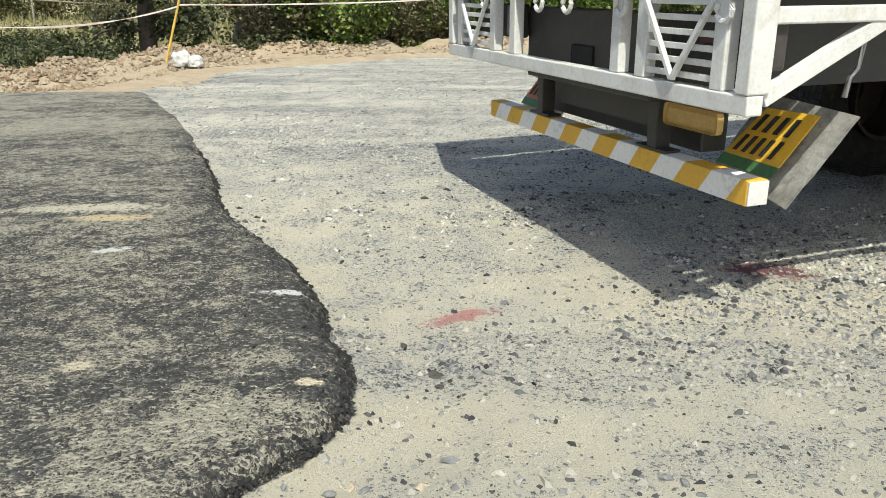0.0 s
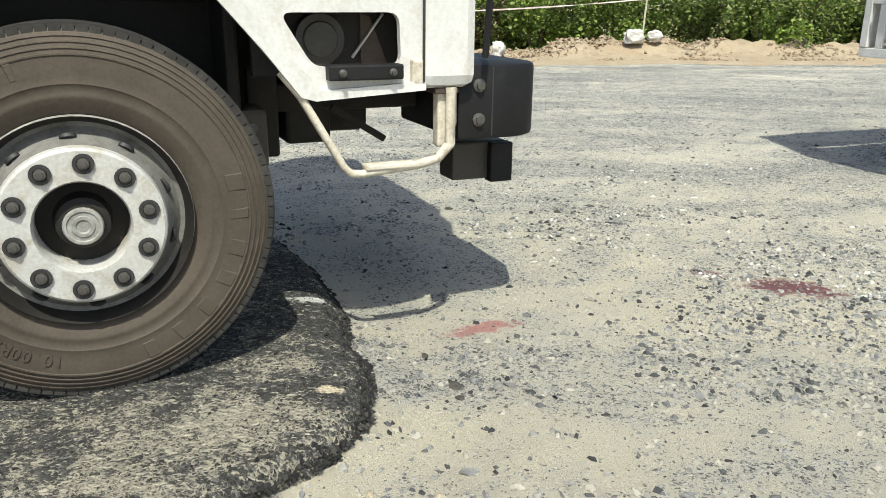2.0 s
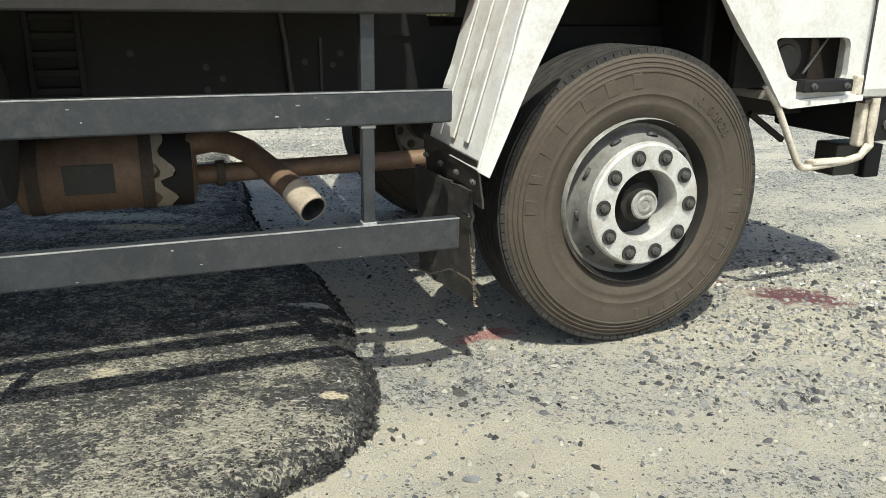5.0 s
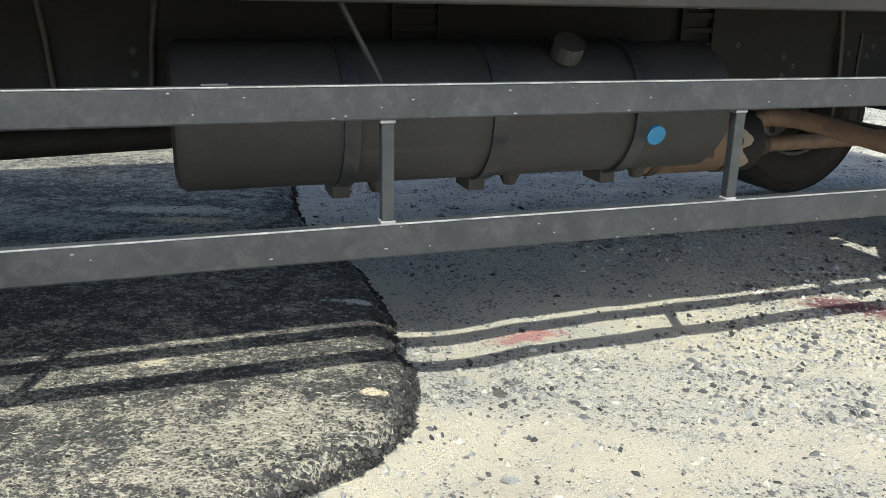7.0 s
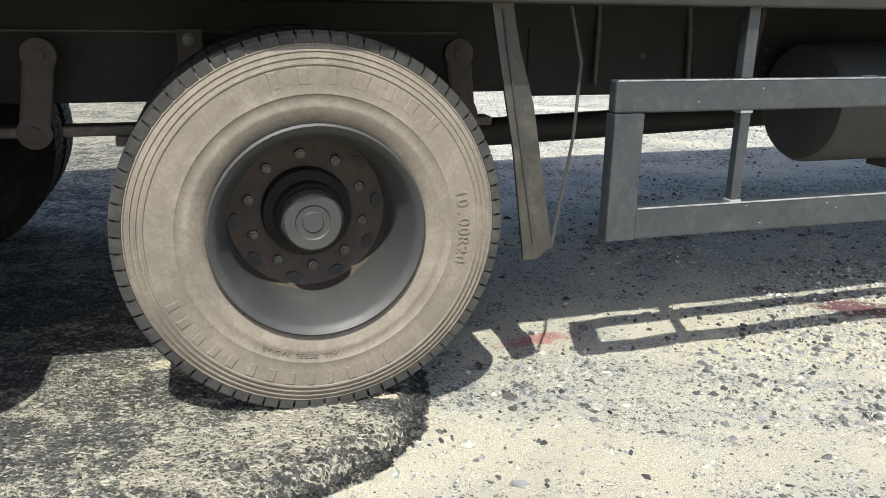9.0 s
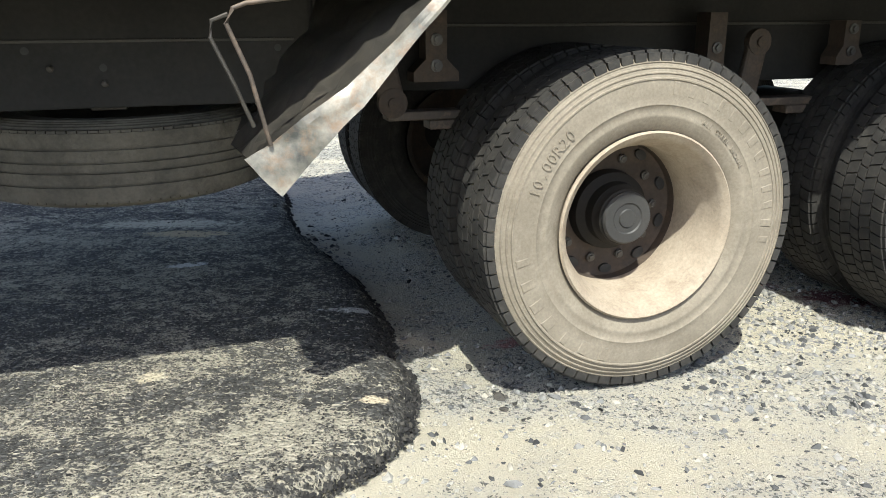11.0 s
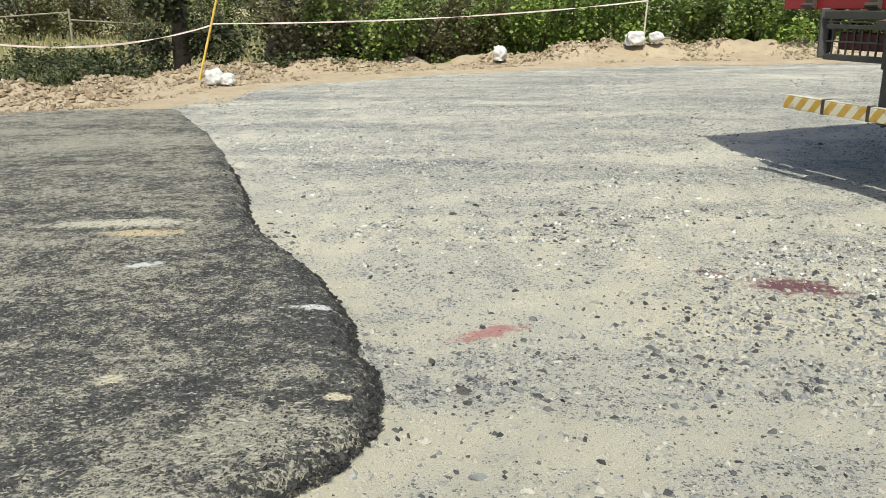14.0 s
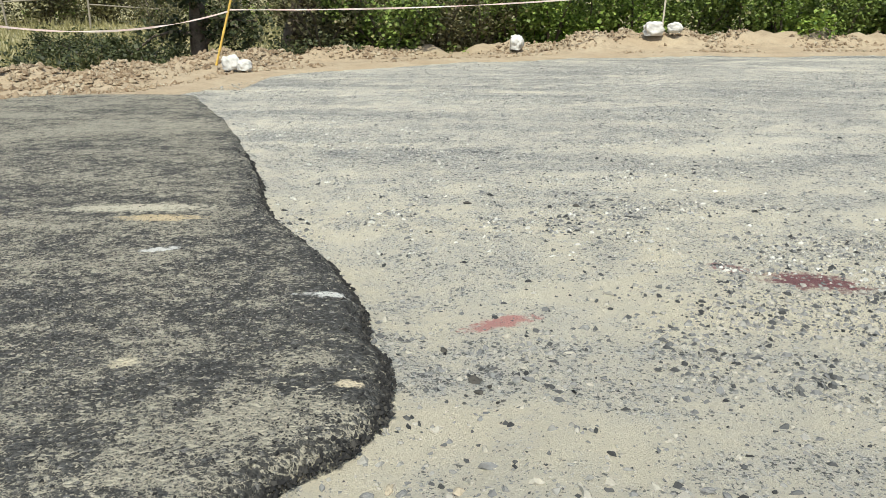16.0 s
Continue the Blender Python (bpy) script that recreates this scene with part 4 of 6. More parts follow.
# ---- trucks ----
def text_on_arc(text, r, start, size, y, spread):
    """Raised letters of the built-in font round an arc, read clockwise; start and spread in degrees."""
    bm = bmesh.new()
    for k, ch in enumerate(text):
        if ch == " ":
            continue
        cu = bpy.data.curves.new("letter", "FONT")
        cu.body, cu.size, cu.extrude, cu.align_x = ch, size, 0.0012, "CENTER"
        tmp = bpy.data.objects.new("letter", cu)
        me = bpy.data.meshes.new_from_object(tmp)
        a = radians(start + spread * k)
        m = Matrix.Translation((r * math.sin(a), y, r * math.cos(a))) @ Matrix.Rotation(a, 4, "Y") @ Matrix.Rotation(radians(90), 4, "X")
        me.transform(m)
        bm.from_mesh(me)
        bpy.data.meshes.remove(me)
        bpy.data.objects.remove(tmp)
        bpy.data.curves.remove(cu)
    return bm


def mark_bars(r, start, stop, count, high, y, seed):
    """Raised bar-shaped marks round an arc, in place of a maker's name."""
    bm = bmesh.new()
    rng = random.Random(seed)
    slot = math.radians(stop - start) * r / count * 0.8
    for k in range(count):
        a = radians(start + (stop - start) * (k + 0.5) / count)
        m = Matrix.Translation((r * math.sin(a), y, r * math.cos(a))) @ Matrix.Rotation(a, 4, "Y")
        wide = slot * rng.uniform(0.38, 0.66)
        lean = rng.uniform(-0.15, 0.15) * wide
        vs = []
        for y0, inset in ((0.003, 0.0), (0.0002, 0.003)):
            w, h = wide / 2 - inset, high / 2 - inset
            vs += [bm.verts.new(m @ Vector((x, y0, z))) for x, z in ((-w, -h), (w, -h), (w + lean, h), (-w + lean, h))]
        for f in ((3, 2, 1, 0), (4, 5, 6, 7), (0, 1, 5, 4), (1, 2, 6, 5), (2, 3, 7, 6), (3, 0, 4, 7)):
            bm.faces.new([vs[q] for q in f])
    return bm


def ring_blocks(bm, n, r0, r1, y0, y1, fill=0.8, skew=0.0, phase=0.0):
    """Tread blocks round the wheel."""
    for k in range(n):
        a0 = (k + phase) / n * math.tau
        a1 = a0 + fill / n * math.tau
        vs = []
        for r in (r0, r1):
            for a, y in ((a0, y0), (a1, y0), (a1 + skew, y1), (a0 + skew, y1)):
                vs.append(bm.verts.new((r * math.cos(a), y, r * math.sin(a))))
        for f in ((3, 2, 1, 0), (4, 5, 6, 7), (0, 1, 5, 4), (1, 2, 6, 5), (2, 3, 7, 6), (3, 0, 4, 7)):
            bm.faces.new([vs[i] for i in f])


def tyre_profile(c, half, inner=0.272):
    """A closed section of a truck tyre about its middle plane c."""
    side = [(inner, -half * 0.74), (0.292, -half * 0.88), (0.325, -half * 0.985), (0.333, -half * 1.0), (0.338, -half * 0.985), (0.359, -half * 1.008), (0.361, -half * 1.022), (0.364, -half * 1.022), (0.366, -half * 1.015), (0.385, -half * 1.035), (0.430, -half * 1.02), (0.432, -half * 1.04), (0.436, -half * 1.04), (0.438, -half * 1.005), (0.446, -half * 0.99), (0.448, -half * 1.01), (0.451, -half * 1.005), (0.453, -half * 0.97), (0.461, -half * 0.95), (0.463, -half * 0.97), (0.466, -half * 0.965), (0.468, -half * 0.93), (0.476, -half * 0.905), (0.478, -half * 0.925), (0.481, -half * 0.915), (0.483, -half * 0.88), (0.491, -half * 0.85), (0.500, -half * 0.78)]
    other = [(r, -y) for r, y in side[::-1]]
    return [(r, y + c) for r, y in side + [(0.502, -half * 0.5), (0.502, half * 0.5)] + other]


def tread_ribs(c, half, n, kind):
    bm = bmesh.new()
    if kind == "rib":
        for a, b in ((-0.80, -0.46), (-0.40, -0.14), (-0.09, 0.09), (0.14, 0.40), (0.46, 0.80)):
            prof = [(0.497, c + a * half), (0.511, c + a * half), (0.511, c + b * half), (0.497, c + b * half)]
            ring = lathe(prof, 72)
            me = bpy.data.meshes.new("t")
            ring.to_mesh(me)
            ring.free()
            bm.from_mesh(me)
            bpy.data.meshes.remove(me)
        for s in (-1, 1):
            ring_blocks(bm, 100, 0.486, 0.5045, c + s * half * 0.79, c + s * half * 0.86, 0.88)
    else:
        for i, (a, b) in enumerate(((-0.85, -0.52), (-0.48, -0.16), (-0.12, 0.12), (0.16, 0.48), (0.52, 0.85))):
            ring_blocks(bm, n, 0.499, 0.512, c + a * half, c + b * half, 0.86, 0.02 * (1 if i % 2 else -1), 0.5 * (i % 2))
        for s in (-1, 1):
            ring_blocks(bm, n, 0.482, 0.5045, c + s * half * 0.80, c + s * half * 0.925, 0.84)
    return bm


def wheel_nuts(parent, y, radius=0.1675, washer=True):
    first = ring = None
    for k in range(10):
        a = radians(36 * k + 13)
        if first is None:
            prof = [(0.0245, 0.004), (0.0245, 0.002), (0.022, 0.001), (0.0165, 0.0), (0.0155, -0.005), (0.0140, -0.013), (0.009, -0.014), (0.0085, -0.019), (0.001, -0.020)]
            bm = lathe(prof if washer else prof[4:], 12)
            first = part("wheel_nut", bm, "nut", parent, smooth=35)
            first.location = (radius * math.sin(a), y, radius * math.cos(a))
        else:
            twin(first, parent, Matrix.Translation((radius * math.sin(a), y, radius * math.cos(a))))
        if washer and ring is None:
            ring = part("washer", lathe([(0.0175, -0.0005), (0.0265, -0.0005), (0.0265, -0.0045), (0.0175, -0.0045)], 16, True), "ink", parent, "greasy black washer", 35)
            ring.location = (radius * math.sin(a), y, radius * math.cos(a))
        elif washer:
            twin(ring, parent, Matrix.Translation((radius * math.sin(a), y, radius * math.cos(a))))


def holes_ring(parent, y, radius, count, size, phase, tilt):
    """Black plugs in the disc, their colour standing in for the shade inside hand holes."""
    first = None
    for k in range(count):
        a = radians(360 / count * k + phase)
        m = Matrix.Translation((radius * math.sin(a), y, radius * math.cos(a))) @ Matrix.Rotation(a, 4, "Y") @ Matrix.Rotation(radians(tilt), 4, "X")
        if first is None:
            bm = lathe([(size, -0.004), (size, 0.006), (0.001, 0.006)], 16)
            for v in bm.verts:
                v.co.x *= 1.5
            first = part("hand_hole", bm, "ink", parent, smooth=40)
            first.matrix_basis = m
        else:
            twin(first, parent, m)


def front_wheel(owner):
    """Steering wheel with a bulging silver disc; the outer face looks along -y."""
    disc = [(0.117, 0.055), (0.117, -0.033), (0.122, -0.043), (0.200, -0.043), (0.207, -0.037), (0.211, -0.020), (0.226, 0.018), (0.240, 0.042), (0.250, 0.052), (0.262, 0.046), (0.270, 0.020), (0.281, -0.002), (0.284, 0.012), (0.280, 0.045), (0.262, 0.06), (0.255, 0.24), (0.272, 0.25)]
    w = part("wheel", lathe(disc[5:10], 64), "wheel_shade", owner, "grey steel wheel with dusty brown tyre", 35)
    # gutter ring coloured much darker than the shoulder and flange beside it
    part("gutter", lathe(disc[9:12], 64), "very_dark", w, "very dark gutter inside the rim", 35)
    part("flange", lathe(disc[11:], 64), "wheel_grey", w, smooth=35)
    part("nut_ring", lathe(disc[:6], 64), "wheel_white", w, "silver-white painted bolt ring", 35)
    part("tyre", lathe(tyre_profile(0.14, 0.138), 80, True), "rubber_brown", w, "brown dusty ribbed tyre sidewall", 40)
    part("tread", tread_ribs(0.14, 0.138, 60, "rib"), "tread", w, "worn ribbed tread")
    part("hub", lathe([(0.117, 0.055), (0.075, 0.053), (0.068, 0.005), (0.052, -0.003), (0.052, -0.029), (0.001, -0.031)], 40), "very_dark", w, "dark recessed hub", 35)
    part("hub_cap", lathe([(0.0505, -0.005), (0.0505, -0.031), (0.047, -0.037), (0.041, -0.0375), (0.038, -0.034), (0.030, -0.0345), (0.027, -0.0375), (0.019, -0.0375), (0.015, -0.034), (0.001, -0.035)], 40), "wheel_grey", w, "ridged grey metal cap", 35)
    wheel_nuts(w, -0.045)
    holes_ring(w, 0.018, 0.227, 10, 0.014, 4, 60)
    tagged(part("raised_name", mark_bars(0.408, -30, 66, 11, 0.046, -0.0042, 1), "rubber_brown", w), kind="stuff")
    tagged(part("raised_emblem", mark_bars(0.405, 150, 246, 7, 0.052, -0.0042, 2), "rubber_brown", w), kind="stuff")
    tagged(part("raised_size", text_on_arc("10.00R20", 0.378, 274, 0.046, -0.004, 3.9), "rubber_brown", w), kind="stuff")
    tagged(part("raised_type", text_on_arc("ALL STEEL RADIAL", 0.352, -14, 0.02, 0.001, 2.1), "rubber_brown", w), kind="stuff")
    return w


def rear_wheel(owner, side, tread, rim, label, phase):
    """Twin rear wheels: a deep dished outer rim, its flange at y = 0, and the inner tyre behind it."""
    rimp = [(0.284, 0.012), (0.287, 0.0), (0.281, -0.006), (0.268, 0.004), (0.258, 0.018), (0.252, 0.05), (0.232, 0.085), (0.229, 0.22), (0.226, 0.252), (0.205, 0.262), (0.10, 0.262), (0.10, 0.32), (0.25, 0.335), (0.25, 0.60), (0.275, 0.61)]
    w = part("wheel", lathe(rimp[:8], 64), rim, owner, label, 35)
    part("disc", lathe(rimp[7:], 64), "rust", w, "dark brown wheel disc", 35)
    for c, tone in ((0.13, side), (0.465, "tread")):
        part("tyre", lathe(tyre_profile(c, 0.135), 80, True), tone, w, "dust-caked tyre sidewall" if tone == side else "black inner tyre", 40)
        part("tread", tread_ribs(c, 0.135, 74, "block"), tread, w, "blocky dusty tread")
    part("hub", lathe([(0.13, 0.260), (0.125, 0.22), (0.10, 0.205), (0.098, 0.165), (0.09, 0.155), (0.088, 0.138), (0.080, 0.130), (0.001, 0.131)], 40), "very_dark", w, "dark greasy axle hub", 35)
    part("hub_cap", lathe([(0.083, 0.136), (0.083, 0.122), (0.077, 0.114), (0.050, 0.114), (0.046, 0.118), (0.030, 0.118), (0.027, 0.114), (0.001, 0.114)], 40), "tank", w, "ringed steel hub cap", 35)
    wheel_nuts(w, 0.260, 0.1675, False)
    holes_ring(w, 0.254, 0.204, 10, 0.015, 30, 0)
    tagged(part("raised_name", mark_bars(0.408, -72 + phase, 28 + phase, 13, 0.04, -0.0107, 3), side, w), kind="stuff")
    tagged(part("raised_emblem", mark_bars(0.405, 118 + phase, 190 + phase, 7, 0.045, -0.0107, 4), side, w), kind="stuff")
    tagged(part("raised_size", text_on_arc("10.00R20", 0.378, 214 + phase, 0.046, -0.011, 3.9), side, w), kind="stuff")
    tagged(part("raised_type", text_on_arc("ALL STEEL RADIAL", 0.335, -48 + phase, 0.02, -0.006, 2.2), side, w), kind="stuff")
    return w


def bolt_at(owner, p, r=0.016, material="nut"):
    bm = lathe([(r, 0.006), (r, -0.006), (r * 0.6, -0.008), (r * 0.6, -0.016), (0.001, -0.017)], 10)
    b = part("bolt", bm, material, owner, smooth=35)
    b.location = p
    return b


def plate_box(x0, x1, y0, y1, z0, z1):
    """A hollow-looking bumper block with one well rounded front corner."""
    r = 0.13
    ring = [(x0, y0), (x1 - r, y0)] + [(x1 - r + r * math.sin(a), y0 + r - r * math.cos(a)) for a in [radians(d) for d in range(15, 91, 15)]] + [(x1, y1), (x0, y1)]
    bm = bmesh.new()
    f = bm.faces.new([bm.verts.new((x, y, z0)) for x, y in ring])
    top = bmesh.ops.extrude_face_region(bm, geom=[f])["geom"]
    for v in top:
        if isinstance(v, bmesh.types.BMVert):
            v.co.z = z1
    edges = [e for e in bm.edges if abs(e.verts[0].co.z - e.verts[1].co.z) < 1e-6]
    bmesh.ops.bevel(bm, geom=edges, offset=0.014, segments=2, affect="EDGES", profile=0.5)
    return bm


def crumpled_edge():
    """The mudguard's outer rim: a bent strip, narrow above and flared at its torn tip."""
    # x and z of the lower and of the upper border, from the top down
    low = [(-7.49, 1.15), (-7.557, 1.088), (-7.647, 0.994), (-7.78, 0.842), (-7.836, 0.791), (-7.871, 0.753), (-7.98, 0.639)]
    top = [(-7.53, 1.15), (-7.605, 1.082), (-7.695, 0.994), (-7.812, 0.888), (-7.92, 0.821), (-7.994, 0.764), (-8.06, 0.728)]
    bm = bmesh.new()
    cols = []
    for k in range(25):
        u = k / 24 * 6
        i, f = min(int(u), 5), u - min(int(u), 5)
        a, b = Vector(low[i]).lerp(Vector(low[i + 1]), f), Vector(top[i]).lerp(Vector(top[i + 1]), f)
        col = []
        for side in (0.0, 0.006):
            for j in range(5):
                p = a.lerp(b, j / 4)
                dent = 0.012 * noise.noise(Vector((k * 0.21, j * 0.5, 5))) + 0.010 * abs(noise.noise(Vector((k * 0.17 + j * 0.4, 2, 8))))
                wave = 0.004 * noise.noise(Vector((k * 0.7, j * 0.4, 3)))
                col.append(bm.verts.new((p.x + wave, -0.262 + dent + 0.012 * (j / 4) + side, p.y + wave)))
        cols.append(col)
    for a, b in zip(cols, cols[1:]):
        for j in range(4):
            bm.faces.new((a[j], a[j + 1], b[j + 1], b[j]))
            bm.faces.new((a[5 + j], b[5 + j], b[6 + j], a[6 + j]))
        bm.faces.new((a[0], b[0], b[5], a[5]))
        bm.faces.new((a[4], a[9], b[9], b[4]))
    for c in (cols[0], cols[-1]):
        for j in range(4):
            bm.faces.new((c[j], c[j + 1], c[6 + j], c[5 + j]))
    return bm


# ----- the long truck that drives off the asphalt step -----
def long_truck():
    T = thing("flatbed_truck", "long three-axle truck with white cab, grey side guards and red body", "truck")
    FAR = 2.12
    # cab
    NEAR, OFF = 0.08, 2.04
    opening = rounded([(0.562, 1.033), (0.920, 1.035), (0.926, 0.880), (0.655, 0.882)], 0.035)
    side = [(0.405, 1.059), (0.528, 0.926), (0.626, 0.80), (0.661, 0.793), (1.0, 0.812), (1.0, 1.14), (1.17, 1.14), (1.17, 2.42), (1.05, 2.58), (-0.55, 2.60), (-0.68, 2.5), (-0.68, 1.30), (-0.42, 1.27), (0.16, 1.27), (0.31, 1.19)]
    cab = part("cab", plate(side, NEAR, NEAR + 0.025, [opening]), "white", T, "white painted cab side with a cut-out foot well")
    part("arch_lip", plate([(0.385, 1.075), (0.512, 0.926), (0.612, 0.797), (0.655, 0.785), (1.0, 0.806), (1.0, 0.833), (0.672, 0.815), (0.563, 0.94), (0.455, 1.07), (0.36, 1.2), (0.28, 1.2)], NEAR - 0.02, NEAR), "white", cab)
    part("foot_well", box(0.5, 1.0, NEAR + 0.11, NEAR + 0.14, 0.85, 1.2, 0.0), "very_dark", cab, "dark inner wall of the foot well")
    part("well_floor", plate([(0.64, 0.806), (1.0, 0.822), (1.0, 0.845), (0.64, 0.838)], NEAR + 0.026, NEAR + 0.28), "offwhite", cab)
    part("step_pad", box(0.690, 0.921, NEAR - 0.04, NEAR + 0.02, 0.843, 0.888, 0.006), "black", cab, "worn black rubber step pad")
    for x in (0.73, 0.885):
        bolt_at(cab, (x, NEAR - 0.041, 0.865), 0.012)
    part("well_casting", lathe([(0.001, 0.0), (0.05, 0.0), (0.055, 0.006), (0.075, 0.008), (0.08, 0.03), (0.001, 0.03)], 24), "dark", cab, "dusty casting inside the foot well", 40).location = (0.70, NEAR + 0.075, 0.955)
    part("well_rod", tube([(0.80, NEAR + 0.09, 0.90), (0.90, NEAR + 0.09, 1.03)], 0.005, 6), "steel", cab)
    part("well_bracket", plate([(0.83, 0.88), (0.915, 0.88), (0.90, 0.92), (0.86, 1.02), (0.83, 1.03)], NEAR + 0.095, NEAR + 0.109), "rust", cab)
    part("corner_seam", box(0.988, 0.996, NEAR - 0.023, NEAR - 0.017, 0.83, 2.3, 0.001), "ink", cab)
    part("corner_weld", box(0.955, 0.995, NEAR - 0.021, NEAR + 0.02, 0.822, 0.90, 0.008), "offwhite", cab, "rough welded corner patch")
    part("far_side", plate(side, OFF - 0.025, OFF), "white", cab)
    part("corner_panel", box(0.983, 1.178, NEAR - 0.02, NEAR + 0.26, 0.808, 2.45, 0.04), "white", cab, "white rounded cab corner panel")
    part("corner_rust", box(1.04, 1.12, NEAR + 0.0, NEAR + 0.1, 0.79, 0.807, 0.004), "rust", cab, "rusty lower end of the corner panel")
    part("grab_rail", tube([(1.20, NEAR - 0.02, 0.90), (1.205, NEAR - 0.035, 1.1), (1.205, NEAR - 0.035, 1.9)], 0.011, 8), "black", cab)
    part("front_panel", box(1.13, 1.22, NEAR + 0.24, OFF - 0.1, 0.90, 2.45, 0.03), "white", cab)
    part("roof", box(-0.67, 1.1, NEAR + 0.03, OFF - 0.03, 2.58, 2.66, 0.03), "white", cab)
    part("back_panel", box(-0.68, -0.63, NEAR + 0.03, OFF - 0.03, 1.25, 2.58, 0.01), "white", cab)
    part("cab_floor", box(-0.62, 1.12, NEAR + 0.03, OFF - 0.03, 1.22, 1.30, 0.01), "very_dark", cab, "dark cab floor over the wheel")
    part("wheel_liner", box(0.44, 0.48, 0.30, 0.6, 0.72, 1.22, 0.01), "very_dark", cab)
    under = part("front_crossmember", box(0.62, 1.15, 0.48, 1.6, 0.70, 0.80, 0.012), "very_dark", T, "dark oily front cross member under the cab")
    part("tray", box(0.66, 0.82, 0.50, 0.75, 0.585, 0.72, 0.015), "very_dark", under)
    part("strut", beam((0.80, 0.42, 0.72), (0.99, 0.42, 0.60), 0.02, 0.024), "very_dark", under)
    part("drop_plate", box(0.52, 0.62, 0.42, 0.46, 0.56, 0.86, 0.01), "very_dark", under)
    part("steering_box", box(0.46, 0.56, 0.30, 0.44, 0.54, 0.74, 0.02), "dark", under)
    for z in (0.60, 0.68):
        bolt_at(under, (0.51, 0.298, z), 0.016, "nut")
    # bumper
    bumper = part("bumper", plate_box(1.134, 1.46, NEAR + 0.03, NEAR + 0.55, 0.634, 0.876), "black", T, "black plastic bumper corner", 40)
    part("bumper_bar", box(1.27, 1.455, NEAR + 0.551, OFF - 0.551, 0.64, 0.87, 0.02), "black", bumper)
    part("bumper_seam", box(1.252, 1.258, NEAR + 0.028, NEAR + 0.2, 0.645, 0.865, 0.001), "ink", bumper)
    for z in (0.70, 0.81):
        bolt_at(bumper, (1.205, NEAR + 0.029, z), 0.022)
    part("tow_bracket", box(1.22, 1.44, 0.34, 0.46, 0.445, 0.583, 0.008), "dark", bumper, "dark steel bracket below the bumper")
    part("tow_pin", box(1.36, 1.45, 0.31, 0.36, 0.435, 0.58, 0.006), "black", bumper)
    # step hoop
    hoop = [(0.558, NEAR + 0.01, 0.869), (0.612, NEAR, 0.80), (0.735, NEAR - 0.01, 0.582), (0.757, NEAR - 0.01, 0.562), (0.79, NEAR - 0.01, 0.558), (0.98, NEAR - 0.01, 0.576), (1.045, NEAR - 0.01, 0.59), (1.084, NEAR - 0.01, 0.632), (1.094, NEAR, 0.70), (1.092, NEAR, 0.81)]
    step = part("step", tube(hoop, [0.013] * 2 + [0.013] * 3 + [0.015] * 2 + [0.018] * 3, 8), "offwhite", T, "chipped white tubular entry step", 50)
    part("step_tread", box(0.80, 0.99, NEAR - 0.028, NEAR + 0.02, 0.570, 0.586, 0.004), "offwhite", step)
    part("step_leg", box(1.055, 1.12, NEAR + 0.015, NEAR + 0.06, 0.62, 0.81, 0.008), "offwhite", step)
    # mudguard behind the front wheel
    guard = part("mudguard", plate([(-0.53, 1.20), (-0.36, 1.20), (-0.382, 1.147), (-0.50, 0.905), (-0.612, 0.648), (-0.648, 0.668), (-0.575, 0.905), (-0.51, 1.145)], -0.125, -0.10), "white", T, "white sloping mudguard behind the front wheel")
    part("guard_liner", sheet([(-0.487, -0.098, 1.20), (-0.634, -0.098, 0.672), (-0.664, 0.225, 0.70), (-0.514, 0.225, 1.20)], 0.006, 4, 0.0, 3), "very_dark", guard, "black inner face of the mudguard")
    part("guard_face", sheet([(-0.505, -0.12, 1.20), (-0.65, -0.12, 0.672), (-0.68, 0.22, 0.70), (-0.53, 0.22, 1.20)], 0.006, 8, 0.006, 3), "white", guard)
    for k in range(3):
        y = -0.03 + 0.09 * k
        part("rib", beam((-0.528 - 0.008 * k, y, 1.15), (-0.650 - 0.009 * k, y, 0.74), 0.032, 0.007, 0.003), "white", guard)
    part("flap_plate", sheet([(-0.652, -0.118, 0.70), (-0.628, -0.118, 0.555), (-0.672, 0.24, 0.585), (-0.69, 0.24, 0.73)], 0.006, 6, 0.004, 5), "dark", guard, "bolted black steel flap holder")
    part("mud_flap", sheet([(-0.65, -0.07, 0.60), (-0.612, -0.03, 0.215), (-0.715, 0.20, 0.28), (-0.725, 0.22, 0.63)], 0.010, 14, 0.012, 7), "tread", guard, "frayed black rubber mud flap", 60)
    fringe = bmesh.new()
    frng = random.Random(12)
    for k in range(46):
        z = 0.22 + 0.36 * k / 46
        p = Vector((-0.617 - 0.09 * (z - 0.22), -0.045, z))
        add_tube(fringe, [p, p + Vector((frng.uniform(0.004, 0.018), -0.004, frng.uniform(-0.01, 0.005)))], 0.0016, 4)
    tagged(part("fringe", fringe, "tan", guard), kind="stuff")
    part("wire", tube([(-0.916, -0.06, 0.471), (-0.876, -0.06, 0.43), (-0.832, -0.06, 0.381), (-0.773, -0.06, 0.352), (-0.707, -0.06, 0.36), (-0.646, -0.06, 0.32), (-0.619, -0.06, 0.286), (-0.605, -0.06, 0.259)], 0.0035, 6), "worn_edge", guard, smooth=60)
    for k in range(4):
        bolt_at(guard, (-0.656 - 0.012 * k, -0.10 + 0.1 * k, 0.635 + 0.01 * k), 0.009, "nut")
    # side guard
    sg = part("side_guard", box(-4.695, -0.742, -0.152, -0.11, 0.819, 0.909, 0.006), "grey", T, "grey painted steel side guard rails")
    part("lower_rail", box(-4.60, -0.713, -0.152, -0.11, 0.4515, 0.545, 0.006), "grey", sg)
